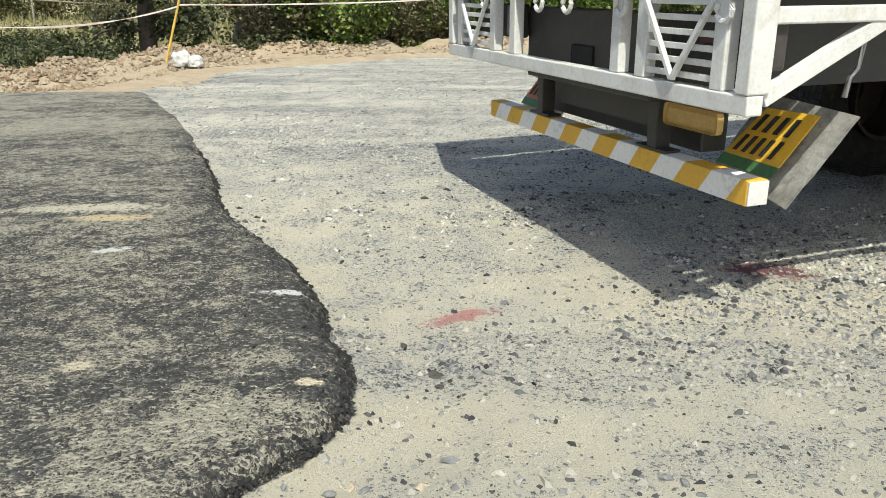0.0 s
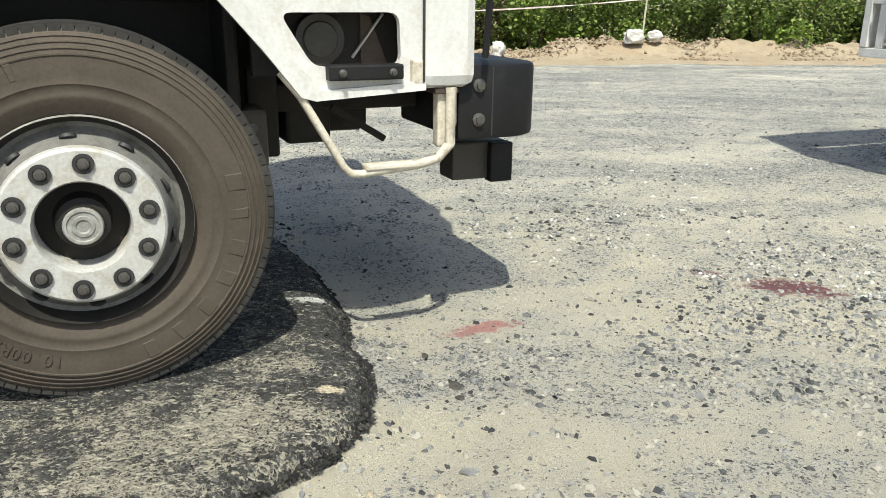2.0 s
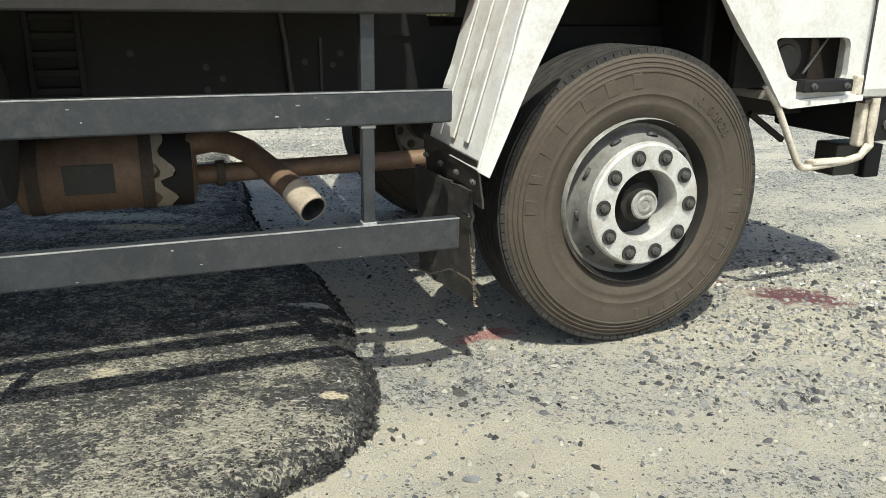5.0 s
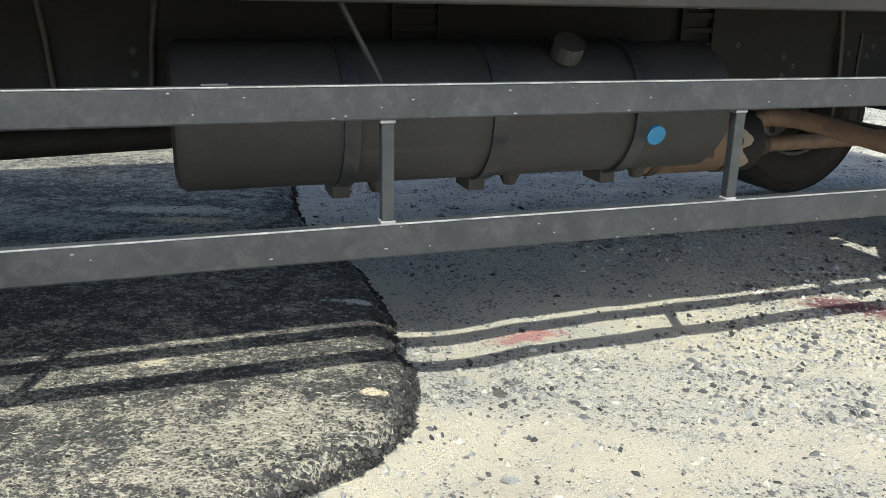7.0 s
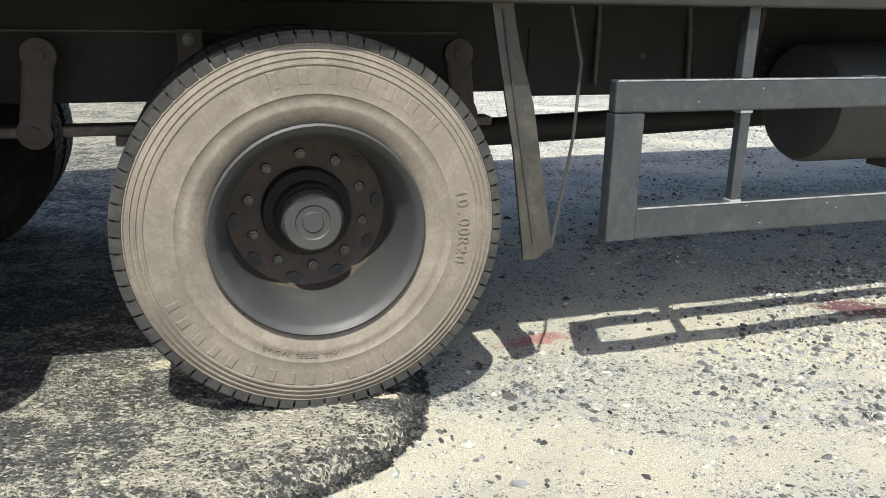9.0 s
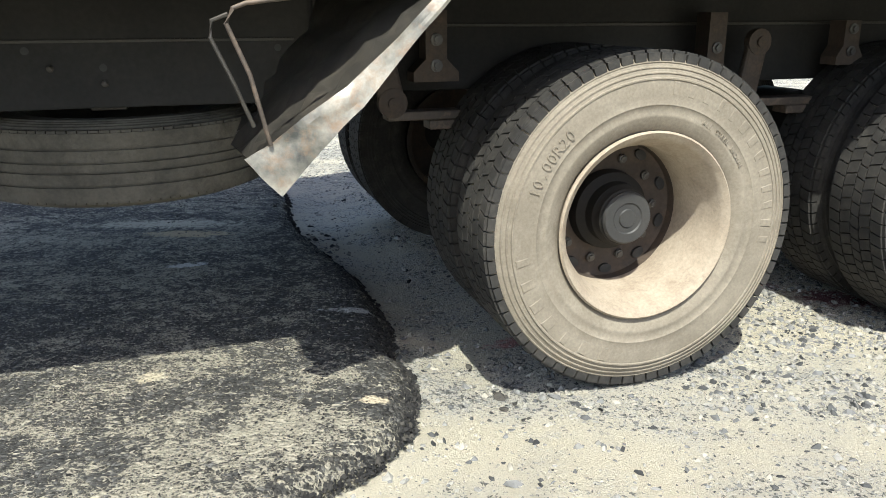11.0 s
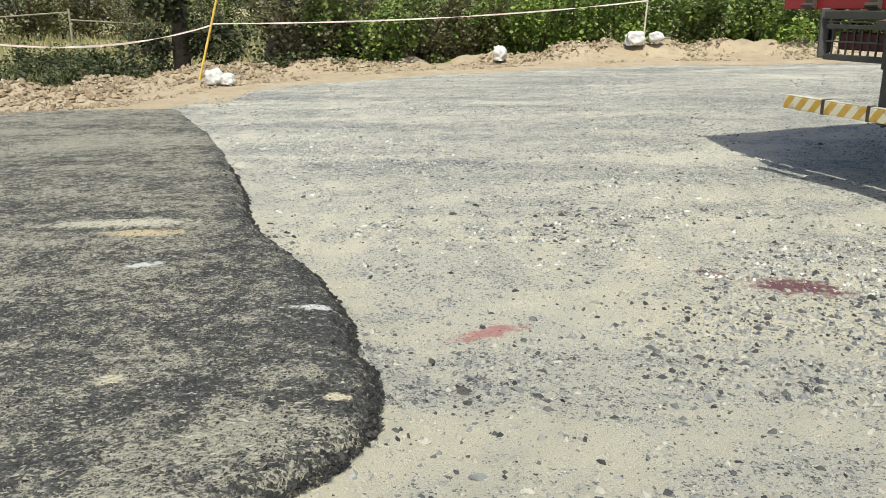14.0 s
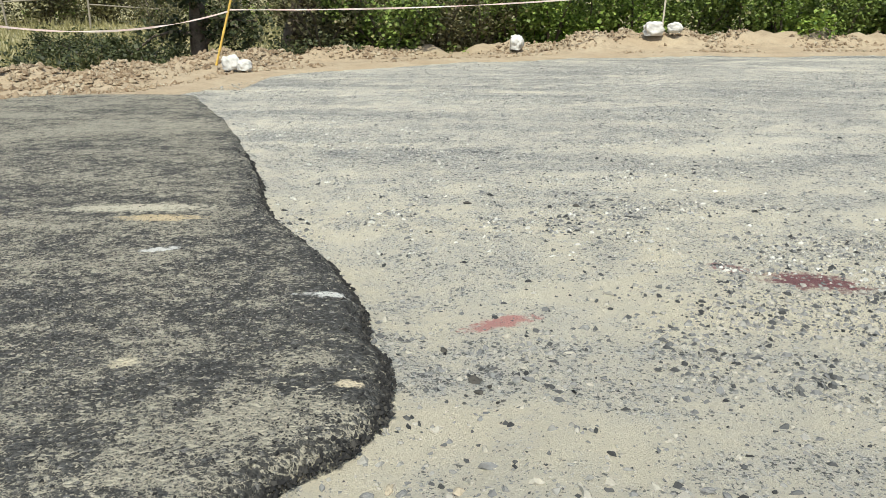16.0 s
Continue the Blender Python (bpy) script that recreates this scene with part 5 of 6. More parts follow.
    part("end_plate", box(-4.695, -4.602, -0.156, -0.105, 0.4515, 0.818, 0.004), "grey", sg)
    for x in (-0.98, -2.07, -3.155, -4.262):
        part("guard_post", box(x - 0.017, x + 0.017, -0.145, -0.115, 0.546, 0.818, 0.003), "grey", sg)
    # pale strips: scraped paint plus the glossy highlight along the rail tops
    for x0, x1, z in ((-4.69, -0.745, 0.9085), (-4.595, -0.715, 0.5445)):
        part("worn_line", box(x0, x1, -0.1535, -0.146, z - 0.003, z + 0.001, 0.001), "offgrey", sg, "scraped bare edge with painted highlight")
    srng = random.Random(61)
    for k in range(46):
        x, top = srng.uniform(-4.55, -0.85), srng.random() < 0.5
        z0 = (0.822 if top else 0.455) + 0.08 * srng.random() ** 1.4
        w = srng.uniform(0.003, 0.010)
        part("paint_chip", box(x, x + w, -0.1526, -0.1519, z0, z0 + srng.uniform(0.0015, 0.004), 0.0), "offgrey", sg)
    for x in (-0.98, -2.07, -3.155, -4.262):
        for z in (0.546, 0.814):
            part("weld", box(x - 0.021, x + 0.021, -0.1475, -0.112, z - 0.004, z + 0.006, 0.003), "offgrey", sg)
    for x in (-0.98, -4.275):
        part("hanger", box(x - 0.019, x + 0.019, -0.147, -0.112, 0.910, 1.20, 0.003), "grey", sg)
    # frame
    frame_part = part("chassis", box(-7.6, 1.05, 0.64, 0.72, 0.80, 0.97, 0.006), "very_dark", T, "dusty black steel chassis")
    part("chassis_far", box(-7.6, 1.05, 1.40, 1.48, 0.80, 0.97, 0.006), "dark", frame_part)
    for y in (0.64, 1.40):
        part("tail_rail", box(-9.7, -7.601, y, y + 0.08, 0.845, 0.97, 0.006), "very_dark", frame_part)
    for k in range(10):
        x = -9.4 + 1.08 * k
        part("cross_member", box(x - 0.05, x + 0.05, 0.72, 1.40, 0.82 if x > -7.6 else 0.85, 0.93, 0.005), "very_dark", frame_part)
    for k in range(22):
        x = -9.2 + 0.42 * k
        part("bed_bearer", box(x - 0.035, x + 0.035, 0.75, FAR - 0.75, 0.985, 1.085, 0.004), "very_dark", frame_part)
    part("skirt", box(-9.72, -7.62, 0.43, 0.46, 0.785, 1.104, 0.004), "skirt", frame_part, "long dusty black side panel under the body")
    part("upper_skirt", box(-7.619, -4.95, 0.50, 0.53, 0.80, 1.104, 0.004), "skirt", frame_part)
    for x in (-9.62, -8.875, -7.78):
        part("skirt_rib", box(x - 0.012, x + 0.012, 0.405, 0.43, 0.735 if x == -8.875 else 0.775, 1.10, 0.003), "skirt", frame_part)
    for x0, x1, z in ((-9.55, -9.30, 0.985), (-9.22, -8.95, 0.985), (-8.80, -7.85, 0.975)):
        part("panel_seam", box(x0, x1, 0.424, 0.43, z - 0.004, z + 0.004, 0.001), "dark", frame_part)
    for k in range(6):
        bolt_at(frame_part, (-9.38 + 0.14 * (k % 2) + 0.42 * (k // 2), 0.428, 0.90 - 0.045 * (k % 2)), 0.010, "dark")
    part("skirt_lip", box(-7.60, -4.95, 0.49, 0.50, 1.005, 1.015, 0.002), "dark", frame_part)
    part("inner_skirt", box(-4.66, 0.45, 0.56, 0.58, 0.79, 1.06, 0.004), "frame_black", frame_part, "dusty black frame side plate with bolt holes")
    part("upper_plate", plate([(-5.2, 1.022), (-0.54, 1.022), (-0.575, 1.104), (-5.2, 1.104)], 0.546, 0.558), "frame_black", frame_part)
    for x0, x1 in ((-2.96, -2.80), (-1.84, -1.70)):
        for k in range(5):
            z = 0.86 + 0.055 * k
            part("louvre", box(x0, x1, 0.530, 0.545, z - 0.011, z + 0.011, 0.003), "frame_black", frame_part)
        for x in (x0, x1):
            part("louvre_side", box(x - 0.008, x + 0.008, 0.525, 0.545, 0.83, 1.11, 0.002), "frame_black", frame_part)
    for x, bent in ((-1.07, 0.03), (-3.72, -0.03), (-4.02, 0.02), (-4.40, 0.0)):
        part("brake_line", tube([(x - bent, 0.545, 1.20), (x, 0.54, 1.0), (x + bent * 0.5, 0.54, 0.83)], 0.011, 7), "dark", frame_part, smooth=60)
    part("rear_web", box(-5.2, -4.661, 0.561, 0.579, 0.83, 1.06, 0.003), "frame_black", frame_part)
    part("plate_seam", box(-0.955, -0.945, 0.553, 0.559, 0.80, 1.018, 0.001), "ink", frame_part)
    # flat black discs paint the darkness of bolt holes onto the plates
    for x, y, z in ((-1.279, 0.558, 0.887), (-1.33, 0.558, 0.924), (-1.557, 0.558, 0.97), (-1.005, 0.558, 0.938), (-0.908, 0.558, 0.927), (-0.88, 0.558, 0.965), (-0.79, 0.558, 0.91), (-1.33, 0.558, 0.85), (-3.66, 0.558, 0.95), (-3.78, 0.558, 0.95), (-3.66, 0.558, 0.88), (-3.78, 0.558, 0.88), (-4.2, 0.558, 0.93), (-8.6, 0.429, 0.95), (-8.4, 0.429, 0.90), (-7.9, 0.429, 0.95), (-9.5, 0.429, 0.92)):
        part("bolt_hole", lathe([(0.011, 0.0), (0.011, -0.001), (0.001, -0.001)], 12), "ink", frame_part).location = (x, y, z)
    part("engine", box(-0.1, 1.0, 0.62, 1.5, 0.60, 1.2, 0.03), "very_dark", frame_part, "dark engine and gearbox bulk")
    part("axle_beam", box(-0.06, 0.06, 0.25, FAR - 0.25, 0.40, 0.50, 0.02), "rust", frame_part)
    part("drive_shaft", tube([(-0.3, 1.06, 0.72), (-2.5, 1.06, 0.66), (-5.4, 1.06, 0.56)], 0.06, 12), "very_dark", frame_part, smooth=50)
    for x in (-5.51, -6.91):
        part("rear_axle", tube([(x, 0.35, 0.5), (x, 0.9, 0.5), (x, 0.95, 0.52), (x, 1.18, 0.52), (x, 1.22, 0.5), (x, FAR - 0.35, 0.5)], [0.07, 0.075, 0.19, 0.19, 0.075, 0.07], 12), "dark", frame_part, smooth=50)
        part("leaf_spring", box(x - 0.66, x + 0.66, 0.39, 0.47, 0.715, 0.745, 0.006), "worn_edge", frame_part)
        part("spring_leaf", box(x - 0.52, x + 0.52, 0.39, 0.47, 0.683, 0.714, 0.006), "worn_edge", frame_part)
    for (xa, za), (xb, zb) in (((-7.607, 0.988), (-7.557, 0.776)), ((-6.202, 0.948), (-6.237, 0.733)), ((-4.98, 0.95), (-4.96, 0.76))):
        link = part("shackle", beam((xa, 0.38, za), (xb, 0.38, zb), 0.03, 0.085, 0.012), "rust", frame_part, "greasy brown spring shackle")
        for x, z in ((xa, za), (xb, zb)):
            eye = part("shackle_eye", lathe([(0.001, -0.012), (0.018, -0.012), (0.018, -0.004), (0.030, -0.004), (0.047, 0.0), (0.047, 0.03), (0.001, 0.03)], 20), "rust", link, smooth=35)
            eye.location = (x, 0.362, z)
    for x, top, low, foot in ((-7.415, 1.06, 0.84, 0.075), (-6.385, 1.05, 0.80, 0.045), (-5.80, 1.02, 0.86, 0.06)):
        outline = [(x - 0.035, top), (x + 0.035, top), (x + 0.035, low + 0.07), (x + foot, low + 0.03), (x + foot, low), (x - foot, low), (x - foot, low + 0.03), (x - 0.035, low + 0.07)]
        b = part("spring_bracket", plate(outline, 0.36, 0.44), "rust", frame_part, "rusty brown spring hanger")
        for dz in (0.11, 0.03):
            bolt_at(b, (x, 0.36, low + dz + 0.02), 0.020, "nut")
    # exhaust
    ex = part("muffler", lathe([(0.001, -0.28), (0.09, -0.28), (0.12, -0.265), (0.127, -0.25), (0.127, 0.25), (0.12, 0.265), (0.09, 0.28), (0.001, 0.28)], 40), "muffler", T, "heat-browned steel muffler", 35)
    ex.matrix_basis = pose(-1.662, 0.645, 0.580, 0, 0, 90)
    for y in (-0.12, 0.22):
        part("strap", lathe([(0.128, y - 0.02), (0.132, y - 0.02), (0.132, y + 0.02), (0.128, y + 0.02)], 40, True), "rust", ex, smooth=35)
    for y0, y1, r, tone in ((-0.262, -0.185, 0.1284, "very_dark"), (-0.185, -0.135, 0.1280, "tan")):
        scorch = lathe([(r, y0), (r, y1)], 48)
        for v in scorch.verts:
            v.co.y += (0.022 * math.sin(3.4 * math.atan2(v.co.z, v.co.x)) + 0.012 * math.sin(8 * math.atan2(v.co.z, v.co.x))) if v.co.y > y0 + 0.01 or tone == "tan" else 0.0
        part("scorched_band", scorch, tone, ex, "scorched band on the muffler", 60)
    part("heat_label", box(-0.131, -0.124, -0.02, 0.13, -0.045, 0.05, 0.001), "dark", ex, "scorched square label")
    tail = [(-1.40, 0.60, 0.665), (-1.33, 0.58, 0.68), (-1.27, 0.50, 0.68), (-1.23, 0.40, 0.67), (-1.20, 0.25, 0.65), (-1.175, 0.08, 0.635), (-1.155, 0.0, 0.622)]
    pipe = part("tail_pipe", tube(tail, 0.038, 14), "muffler", T, "bent rusty tail pipe with a pale tip", 50)
    part("down_pipe", tube([(-1.40, 0.66, 0.55), (-1.0, 0.64, 0.56), (-0.55, 0.62, 0.57)], 0.034, 12), "muffler", pipe, smooth=50)
    part("clamp", lathe([(0.035, -0.015), (0.046, -0.015), (0.046, 0.015), (0.035, 0.015)], 20, True), "rust", pipe).matrix_basis = pose(-1.30, 0.655, 0.552, 0, 0, 90)
    a, b = Vector((-1.155, 0.0, 0.622)), Vector((-1.122, -0.075, 0.582))
    d = (b - a).normalized()
    rot = Vector((0, 1, 0)).rotation_difference(d).to_matrix().to_4x4()
    ring = lathe([(0.042, 0), (0.042, (b - a).length), (0.0375, (b - a).length), (0.0375, 0)], 24, True)
    for v in ring.verts:
        v.co = a + (rot @ v.co)
    part("tip", ring, "tan", pipe, smooth=40)
    # bore lining, black from the mouth to its end
    inner = lathe([(0.0374, (b - a).length - 0.002), (0.0372, 0.03), (0.001, 0.03)], 24)
    inner.faces.ensure_lookup_table()
    mouth = [f for f in inner.faces if len(f.verts) == 24 and f.calc_center_median().y > 0.05]
    bmesh.ops.delete(inner, geom=mouth, context="FACES_ONLY")
    for v in inner.verts:
        v.co = a + (rot @ v.co)
    part("tip_bore", inner, "ink", pipe, "black inside of the pipe mouth")
    # fuel tank
    tank = part("fuel_tank", lathe([(0.001, -0.895), (0.17, -0.895), (0.205, -0.885), (0.218, -0.865), (0.218, 0.865), (0.205, 0.885), (0.17, 0.895), (0.001, 0.895)], 48), "tank", T, "dusty dark grey cylindrical fuel tank", 35)
    tank.matrix_basis = pose(-2.79, 0.32, 0.778, 0, 0, 90)
    for y in (0.405, -0.05, -0.54):
        part("tank_strap", lathe([(0.219, y - 0.024), (0.229, y - 0.024), (0.229, y + 0.024), (0.219, y + 0.024)], 48, True), "grey", tank, smooth=35)
        part("strap_foot", box(-0.03, 0.10, y - 0.03, y + 0.03, -0.265, -0.21, 0.006), "dark", tank)
        part("drain", tube([(-0.02, y - 0.12, -0.25), (-0.02, y - 0.12, -0.20)], [0.02, 0.045], 12), "dark", tank)
    cap = part("tank_cap", tube([(-2.50, 0.18, 0.955), (-2.50, 0.15, 1.0)], 0.05, 16), "tank", T, "dusty filler cap")
    part("blue_dot", tube([(-2.19, 0.120, 0.712), (-2.19, 0.104, 0.707)], 0.033, 20), "blue", cap, "round blue sticker")
    part("hose", tube([(-3.25, 0.0, 1.12), (-3.14, 0.0, 0.91), (-3.12, 0.02, 0.86)], 0.008, 6), "tank", cap)
    part("data_plate", box(-3.60, -3.53, 0.128, 0.131, 0.86, 0.89, 0.001), "steel", cap)
    # stays and mudguards round the rear axles
    stay = part("guard_stay", plate([(-5.035, 1.13), (-4.972, 1.13), (-4.955, 1.02), (-4.898, 0.84), (-4.818, 0.425), (-4.862, 0.385), (-4.906, 0.385), (-4.950, 0.70), (-5.0, 0.95)], -0.06, -0.048), "glossy_dark", T, "battered dark sheet-steel mudguard stay")
    part("stay_fold", sheet([(-4.972, -0.047, 1.1), (-4.822, -0.047, 0.43), (-4.80, 0.05, 0.45), (-4.93, 0.08, 1.1)], 0.006, 8, 0.012, 11), "worn_edge", stay, "rust-brown folded edge")
    part("stay_crease", beam((-5.0, -0.063, 1.09), (-4.878, -0.063, 0.43), 0.004, 0.006), "tank", stay, "scuffed crease")
    part("stay_wire", tube([(-4.80, -0.06, 1.1), (-4.76, -0.06, 0.95), (-4.77, -0.06, 0.75), (-4.82, -0.06, 0.42)], 0.005, 6), "dark", stay)
    flap = part("rear_mudguard", sheet([(-7.52, -0.235, 1.14), (-8.00, -0.235, 0.68), (-8.07, 0.18, 0.70), (-7.75, 0.26, 1.14)], 0.005, 14, 0.03, 13), "glossy_dark", T, "crumpled black sheet-metal mudguard with a pale edge", 60)
    part("guard_edge", crumpled_edge(), "pale_edge", flap, "bent pale metal edge with painted reflections", 25)
    part("guard_wire", tube([(-7.86, -0.25, 1.10), (-7.90, -0.25, 1.088), (-8.03, -0.25, 1.073), (-8.06, -0.25, 1.062), (-8.076, -0.25, 1.03), (-8.033, -0.25, 0.92), (-7.997, -0.25, 0.76)], 0.0055, 8), "worn_edge", flap, smooth=50)
    part("inner_wire", tube([(-8.07, -0.23, 1.05), (-8.106, -0.23, 1.036), (-8.111, -0.23, 1.0), (-8.066, -0.23, 0.896), (-8.03, -0.22, 0.80)], 0.005, 6), "dark", flap)
    # spare wheel slung under the body
    spare = part("spare_wheel", lathe(tyre_profile(0.0, 0.135), 64, True), "tread_dusty", T, "muddy spare tyre slung flat under the body", 40)
    spare.matrix_basis = pose(-8.40, 0.85, 0.618, 90, 0, 0) @ Matrix.Scale(0.94, 4)
    part("spare_tread", tread_ribs(0.0, 0.135, 60, "rib"), "tread_dusty", spare)
    part("spare_rim", lathe([(0.27, -0.1), (0.25, -0.05), (0.2, 0.0), (0.05, 0.0)], 40), "rust", spare, smooth=40)
    part("carrier", box(-8.45, -8.35, 0.46, 1.3, 0.775, 0.815, 0.004), "dark", frame_part)
    part("loose_cable", tube([(-9.50 + 0.62 * k / 16, 0.5, 0.79 - 0.125 * (1 - (k / 8 - 1) ** 2)) for k in range(17)], 0.0045, 6), "black", frame_part)
    # body
    body = part("body", box(-9.80, -0.75, -0.19, FAR + 0.19, 1.19, 1.28, 0.008), "red", T, "faded red load body")
    part("rear_sill", box(-9.80, -9.25, -0.189, FAR + 0.189, 1.105, 1.189, 0.006), "red", body)
    part("floor_sill", box(-9.249, -0.75, -0.185, FAR + 0.185, 1.105, 1.189, 0.006), "very_dark", body, "dark lower edge of the load floor")
    part("side_board", box(-9.78, -0.9, -0.185, -0.14, 1.28, 2.25, 0.008), "red", body)
    part("far_board", box(-9.78, -0.9, FAR + 0.14, FAR + 0.185, 1.28, 2.25, 0.008), "red", body)
    part("tail_board", box(-9.80, -9.75, -0.135, FAR + 0.135, 1.285, 2.25, 0.008), "red", body)
    part("head_board", box(-0.95, -0.9, -0.135, FAR + 0.135, 1.285, 2.35, 0.008), "red", body)
    for k in range(9):
        x = -9.70 + 0.62 * k
        part("side_mark", box(x, x + 0.60, -0.196, -0.19, 1.193, 1.25, 0.002), "orange" if k % 3 == 1 else "yellow", body, "orange reflective strip" if k % 3 == 1 else "yellow reflective strip")
    part("white_line", box(-9.79, -9.26, -0.197, -0.19, 1.106, 1.131, 0.002), "offwhite", body)
    for x0, x1, tone in ((-9.70, -9.50, "yellow"), (-9.495, -9.30, "orange")):
        part("sill_mark", box(x0, x1, -0.196, -0.19, 1.136, 1.186, 0.002), tone, body)
    for y in (0.05, 0.55, 1.05, 1.55, 2.05):
        h = part("tail_hinge", box(-9.84, -9.80, y - 0.035, y + 0.035, 1.10, 1.17, 0.008), "rust", body)
        part("hinge_pin", tube([(-9.84, y - 0.05, 1.13), (-9.84, y + 0.05, 1.13)], 0.016, 8), "rust", h)
    # rear end
    BACK = 1.88
    rear = part("rear_frame", box(-9.885, -9.82, -0.10, BACK - 0.02, 1.05, 1.10, 0.006), "dark", T, "black steel rear frame with lamp cages")
    for s, y0 in ((1, -0.13), (-1, BACK)):
        y = lambda d: y0 + s * d
        lo, hi = (min, max)
        part("corner_post", beam((-9.87, y(0.02), 0.82), (-9.84, y(-0.02), 1.11), 0.05, 0.05), "dark", rear)
        part("corner_brace", beam((-9.86, y(0.03), 0.83), (-9.72, y(-0.02), 1.11), 0.04, 0.035), "dark", rear)
        part("cage_bottom", box(-9.89, -9.85, lo(y(0.05), y(0.56)), hi(y(0.05), y(0.56)), 0.81, 0.845, 0.004), "dark", rear)
        part("cage_top", box(-9.89, -9.85, lo(y(0.05), y(0.56)), hi(y(0.05), y(0.56)), 0.995, 1.02, 0.004), "dark", rear)
        part("cage_bar", box(-9.885, -9.865, lo(y(0.05), y(0.56)), hi(y(0.05), y(0.56)), 0.915, 0.925, 0.002), "dark", rear)
        for k in range(8):
            a = y(0.10 + 0.055 * k)
            part("cage_rod", box(-9.88, -9.87, a - 0.005, a + 0.005, 0.845, 0.995, 0.002), "dark", rear)
        part("cage_rail", box(-9.885, -9.873, lo(y(0.05), y(0.56)), hi(y(0.05), y(0.56)), 1.032, 1.04, 0.002), "dark", rear)
        part("tail_lamp", box(-9.84, -9.80, lo(y(0.12), y(0.46)), hi(y(0.12), y(0.46)), 0.87, 0.975, 0.01), "lens_red", rear, "dusty red tail lamp behind the cage")
    for y, z, mat_name, r in ((0.27, 1.024, "offwhite", 0.030), (0.05, 0.92, "tan", 0.022)):
        prof = [(0.001, -0.022), (r * 0.6, -0.02), (r * 0.92, -0.012), (r, 0.0), (r * 0.9, 0.01), (r * 0.5, 0.022), (0.001, 0.024)]
        lamp = part("marker_lamp", lathe(prof, 20), mat_name, T, "small round dusty marker lamp", 60)
        lamp.matrix_basis = pose(-9.935, y, z, 0, 0, -60)
        part("lamp_stalk", tube([(0.02, 0.01, 0.0), (0.03, 0.02, 0.045), (0.0, 0.05, 0.055), (-0.02, 0.07, 0.04)], 0.006, 6), "dark", lamp)
    part("side_marker", box(-9.80, -9.765, 0.0, 0.012, 0.87, 0.985, 0.005), "lens_red", rear, "dusty red side reflector")
    part("mid_post", box(-9.90, -9.84, 0.41, 0.47, 0.76, 1.05, 0.005), "dark", rear)
    part("mid_post_far", box(-9.90, -9.84, 1.32, 1.38, 0.78, 1.05, 0.005), "dark", rear)
    part("hood", sheet([(-9.985, 0.475, 1.035), (-9.985, 1.37, 1.05), (-9.86, 1.37, 1.062), (-9.86, 0.475, 1.058)], 0.008, 10, 0.008, 4), "worn_edge", rear, "rusty sheet hood over the sign")
    part("hood_cheek", sheet([(-9.985, 0.478, 1.035), (-9.975, 0.472, 0.855), (-9.91, 0.482, 0.85), (-9.90, 0.482, 1.045)], 0.006, 6, 0.012, 9), "worn_edge", rear)
    part("hood_lip", box(-9.992, -9.982, 0.475, 1.37, 1.0, 1.042, 0.003), "dark", rear)
    part("sign_box", box(-9.90, -9.87, 0.48, 1.31, 0.79, 1.05, 0.004), "dark", rear)
    part("sign_rail", box(-9.912, -9.901, 0.48, 1.31, 0.79, 0.815, 0.003), "worn_edge", rear)
    sign = part("sign", box(-9.912, -9.902, 0.49, 1.17, 0.845, 0.937, 0.002), "blue", T, "blue sign plate with pale marks")
    bars = bmesh.new()
    for k in range(13):
        y = 1.10 - 0.044 * k
        if k in (5,):
            continue
        add_box(bars, -9.916, -9.912, y - 0.0145, y + 0.0145, 0.875, 0.910)
    tagged(part("pale_print", bars, "white", sign), kind="stuff")
    for y in (0.45, 1.33):
        leg = part("bumper_leg", plate([(-9.895, 0.80), (-9.62, 0.80), (-9.66, 0.735), (-9.805, 0.462), (-9.885, 0.455)], y - 0.008, y + 0.008), "dark", T, "tapered black bumper hanger plate")
        part("leg_flange", box(-9.902, -9.893, y - 0.03, y + 0.03, 0.47, 0.79, 0.003), "dark", leg)
        for z in (0.60, 0.70):
            bolt_at(leg, (-9.86, y - 0.009, z), 0.010, "nut")
    bar = part("rear_bumper", box(-0.024, 0.024, -0.105, 2.05, 0.0, 0.080, 0.005), "stripe_old", T, "worn cream bumper bar with yellow-brown stripes")
    bar.matrix_basis = pose(-9.905, 0.0, 0.477, 0.4, 0, 0.7)
    part("bumper_top", box(-0.023, 0.023, -0.10, 2.045, 0.081, 0.086, 0.002), "offwhite", bar)
    part("bumper_cap", box(-0.023, 0.023, -0.116, -0.106, 0.002, 0.080, 0.004), "offwhite", bar)
    for y in (1.38, 1.72):
        part("bar_tie", box(-0.028, 0.028, y - 0.012, y + 0.012, -0.003, 0.090, 0.003), "rust", bar)
    # hook, strap and chain
    part("hook", tube([(-9.62, 0.44, 0.84), (-9.622, 0.455, 0.78), (-9.618, 0.47, 0.735), (-9.60, 0.47, 0.725)], 0.016, 8), "dark", frame_part)
    prop = part("prop_rod", tube([(-9.193, 0.42, 0.93), (-9.09, 0.07, 1.115)], 0.010, 6), "worn_edge", T, "thin rusty prop rod")
    rope = part("rope_knot", bmesh.new(), "tan", T, "frayed knot of straw-coloured rope")
    rb = bmesh.new()
    rng = random.Random(3)
    for k in range(9):
        p = Vector((-9.145, 0.20, 1.05))
        pts = [p]
        swing = rng.uniform(0, 6.28)
        for step in range(9):
            swing += rng.uniform(-0.9, 0.9)
            p = p + Vector((0.011 * math.cos(swing), rng.uniform(-0.004, 0.004), 0.009 * math.sin(swing) - 0.004))
            pts.append(p)
        add_tube(rb, pts, 0.0022, 5)
    rb.to_mesh(rope.data)
    rb.free()
